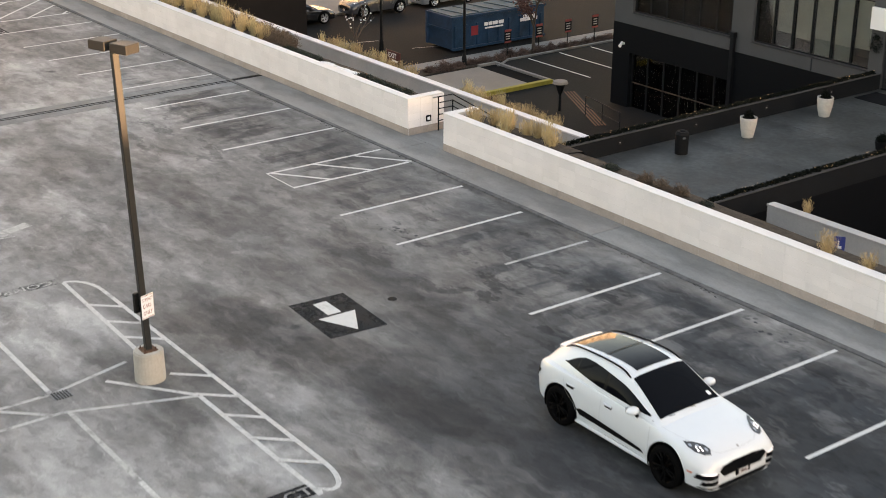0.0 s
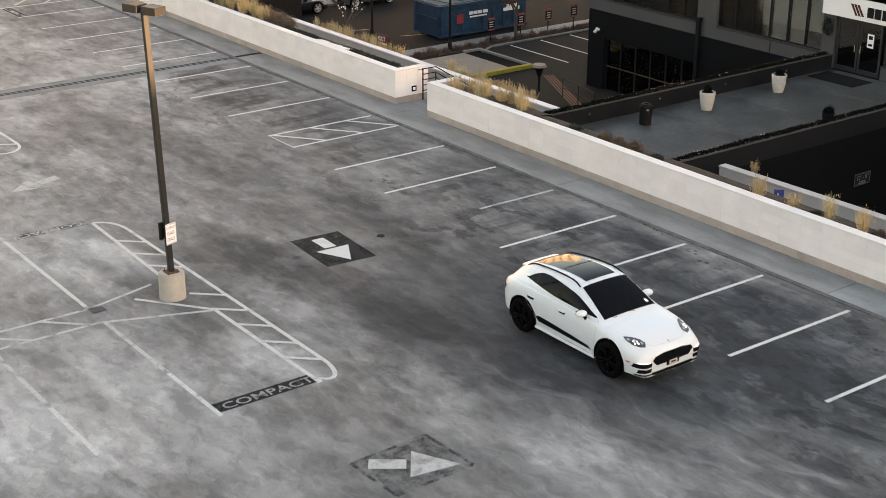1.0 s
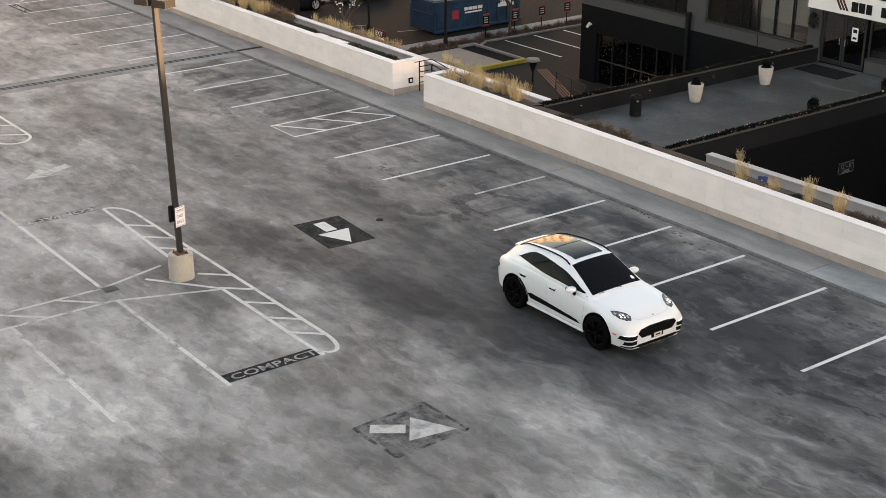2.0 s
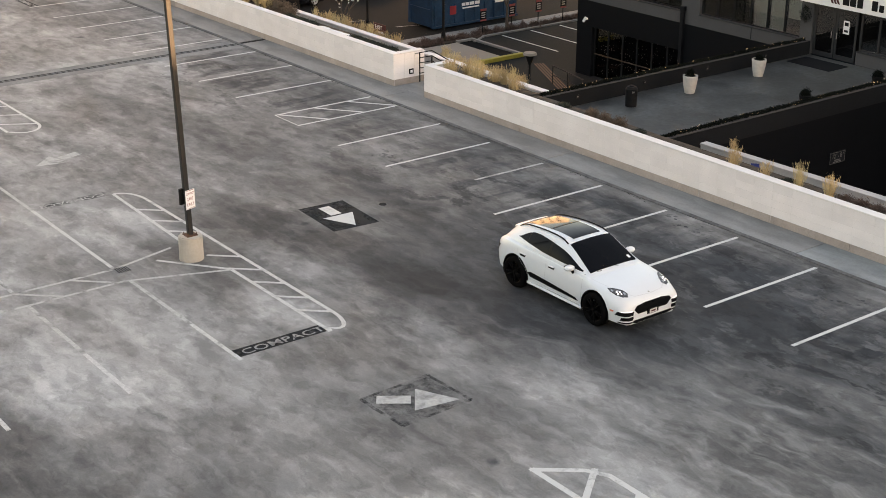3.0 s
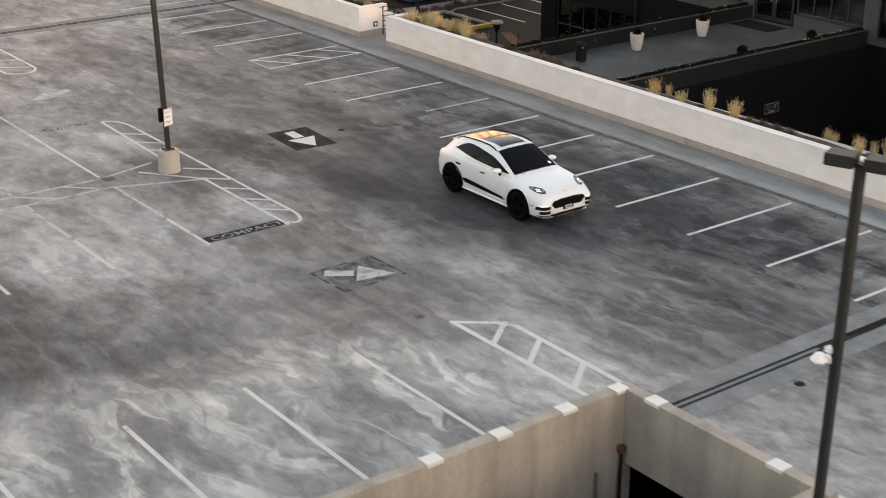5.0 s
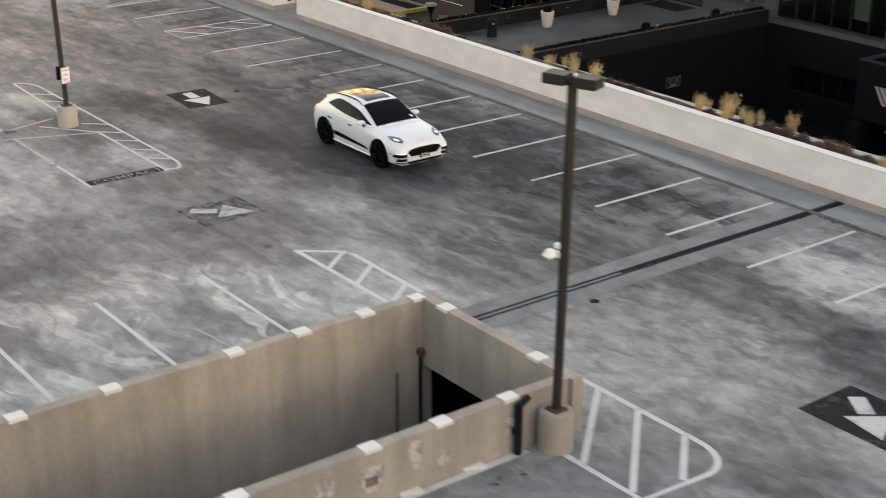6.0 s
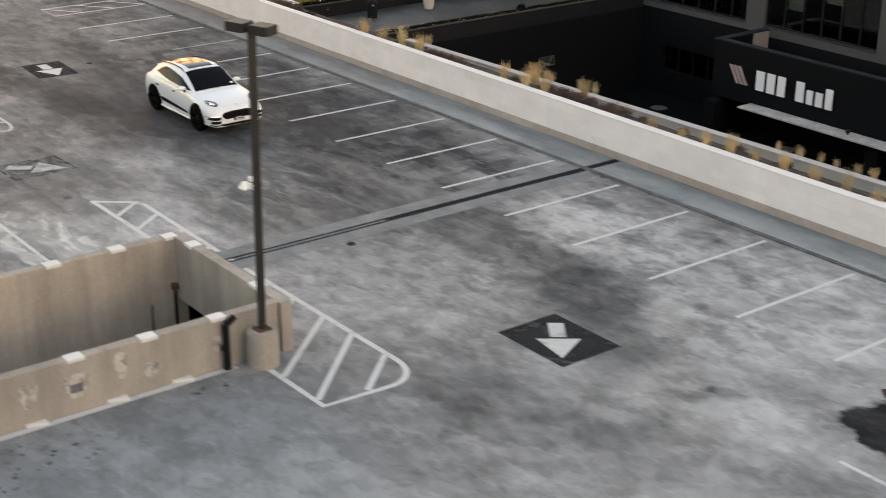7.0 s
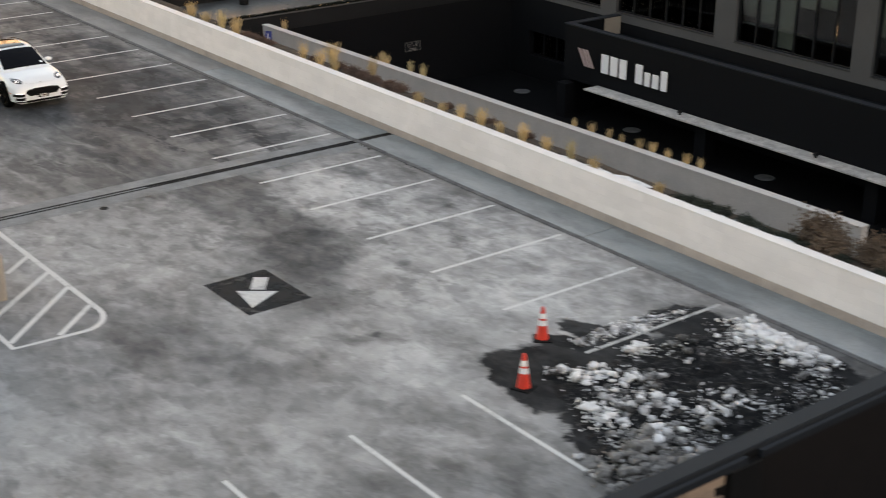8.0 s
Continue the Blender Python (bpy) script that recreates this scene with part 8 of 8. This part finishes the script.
def bare_tree(at, seed, h, label, leaves=None, lights=False, name="tree", leaf_n=0, crown_r=1.8):
    """Tapered trunk with forking limbs; leaves: material of the clumped remaining leaves."""
    r = random.Random(seed)
    t = empty(name, label, "tree", at)
    bm = bmesh.new()
    tips = []

    def limb(p, d, length, rad, depth):
        q = p + d * length
        rod(bm, p, q, rad, 6, rad * 0.65)
        if depth == 0:
            tips.append((p, q))
            return
        for _ in range(3 if depth > 1 else 4):
            nd = (d + Vector((r.uniform(-1, 1), r.uniform(-1, 1), r.uniform(-0.1, 0.7))) * 0.75).normalized()
            limb(q if r.random() < 0.6 else p.lerp(q, r.uniform(0.55, 0.95)), nd, length * r.uniform(0.55, 0.8), rad * 0.6, depth - 1)

    limb(Vector((0, 0, 0)), Vector((0.02, 0.01, 1)), h * 0.36, 0.06 * h / 3, 3)
    part("trunk", bm, M_TWIG, t)
    if leaves:
        bm = bmesh.new()
        for _ in range(leaf_n):
            a, b = r.choice(tips)
            p = a.lerp(b, r.uniform(0.2, 1.15)) + Vector((r.gauss(0, 0.13), r.gauss(0, 0.13), r.gauss(0, 0.12)))
            d = Vector((r.uniform(-1, 1), r.uniform(-1, 1), r.uniform(-1, 0.6))).normalized() * r.uniform(0.06, 0.13)
            s = d.cross(Vector((r.uniform(-1, 1), r.uniform(-1, 1), r.uniform(-1, 1)))).normalized() * 0.045
            bm.faces.new([bm.verts.new(p - s), bm.verts.new(p + s), bm.verts.new(p + d)])
        part("crown", bm, leaves, t, "thin crown of dry russet leaves")
    if lights:
        bm = bmesh.new()
        for _ in range(26):
            a, b = r.choice(tips)
            p = a.lerp(b, r.random())
            q = bmesh.ops.create_icosphere(bm, subdivisions=1, radius=0.05)
            bmesh.ops.translate(bm, verts=q["verts"], vec=p)
        part("bulbs", bm, M_SIGNWHITE, t, "white bulbs", kind="stuff")
    return t


M_RUSSET = surface("russet_leaves", (0.085, 0.035, 0.028), 0.8, vary=0.4, scale=4, bump_s=0)
bare_tree((-31.3, 28.85, GZ - 0.05), 4, 5.2, "small street tree holding dry russet leaves", M_RUSSET, leaf_n=3800)
bare_tree((-36.0, 19.8, SZ), 9, 4.2, "bare young tree hung with white bulbs", lights=True)
bare_tree((-31.3, 37.5, GZ - 0.05), 14, 5.0, "bare street tree in the planted strip")
for k in range(15):
    y = 21.5 + k * 0.95
    plant("bare_shrub", "leafless twiggy shrub in the street planting", "shrub", SHRUB_R, -31.2 + rp_.uniform(-0.25, 0.25), y, GZ - 0.05, rp_.uniform(1.0, 1.5), "street shrubs", "bush")
hy = empty("handrail", "thin black handrail at the corner of the office building", "handrail", (-19.8, 22.6, GZ - 0.02), -12)
for z in (0.5, 1.0):
    part("bar", rod(bmesh.new(), (0, 0, z), (3.2, 0, z), 0.025), M_BLACKMETAL, hy)
for x in (0, 1.6, 3.2):
    part("post", rod(bmesh.new(), (x, 0, 0), (x, 0, 1.02), 0.025), M_BLACKMETAL, hy)
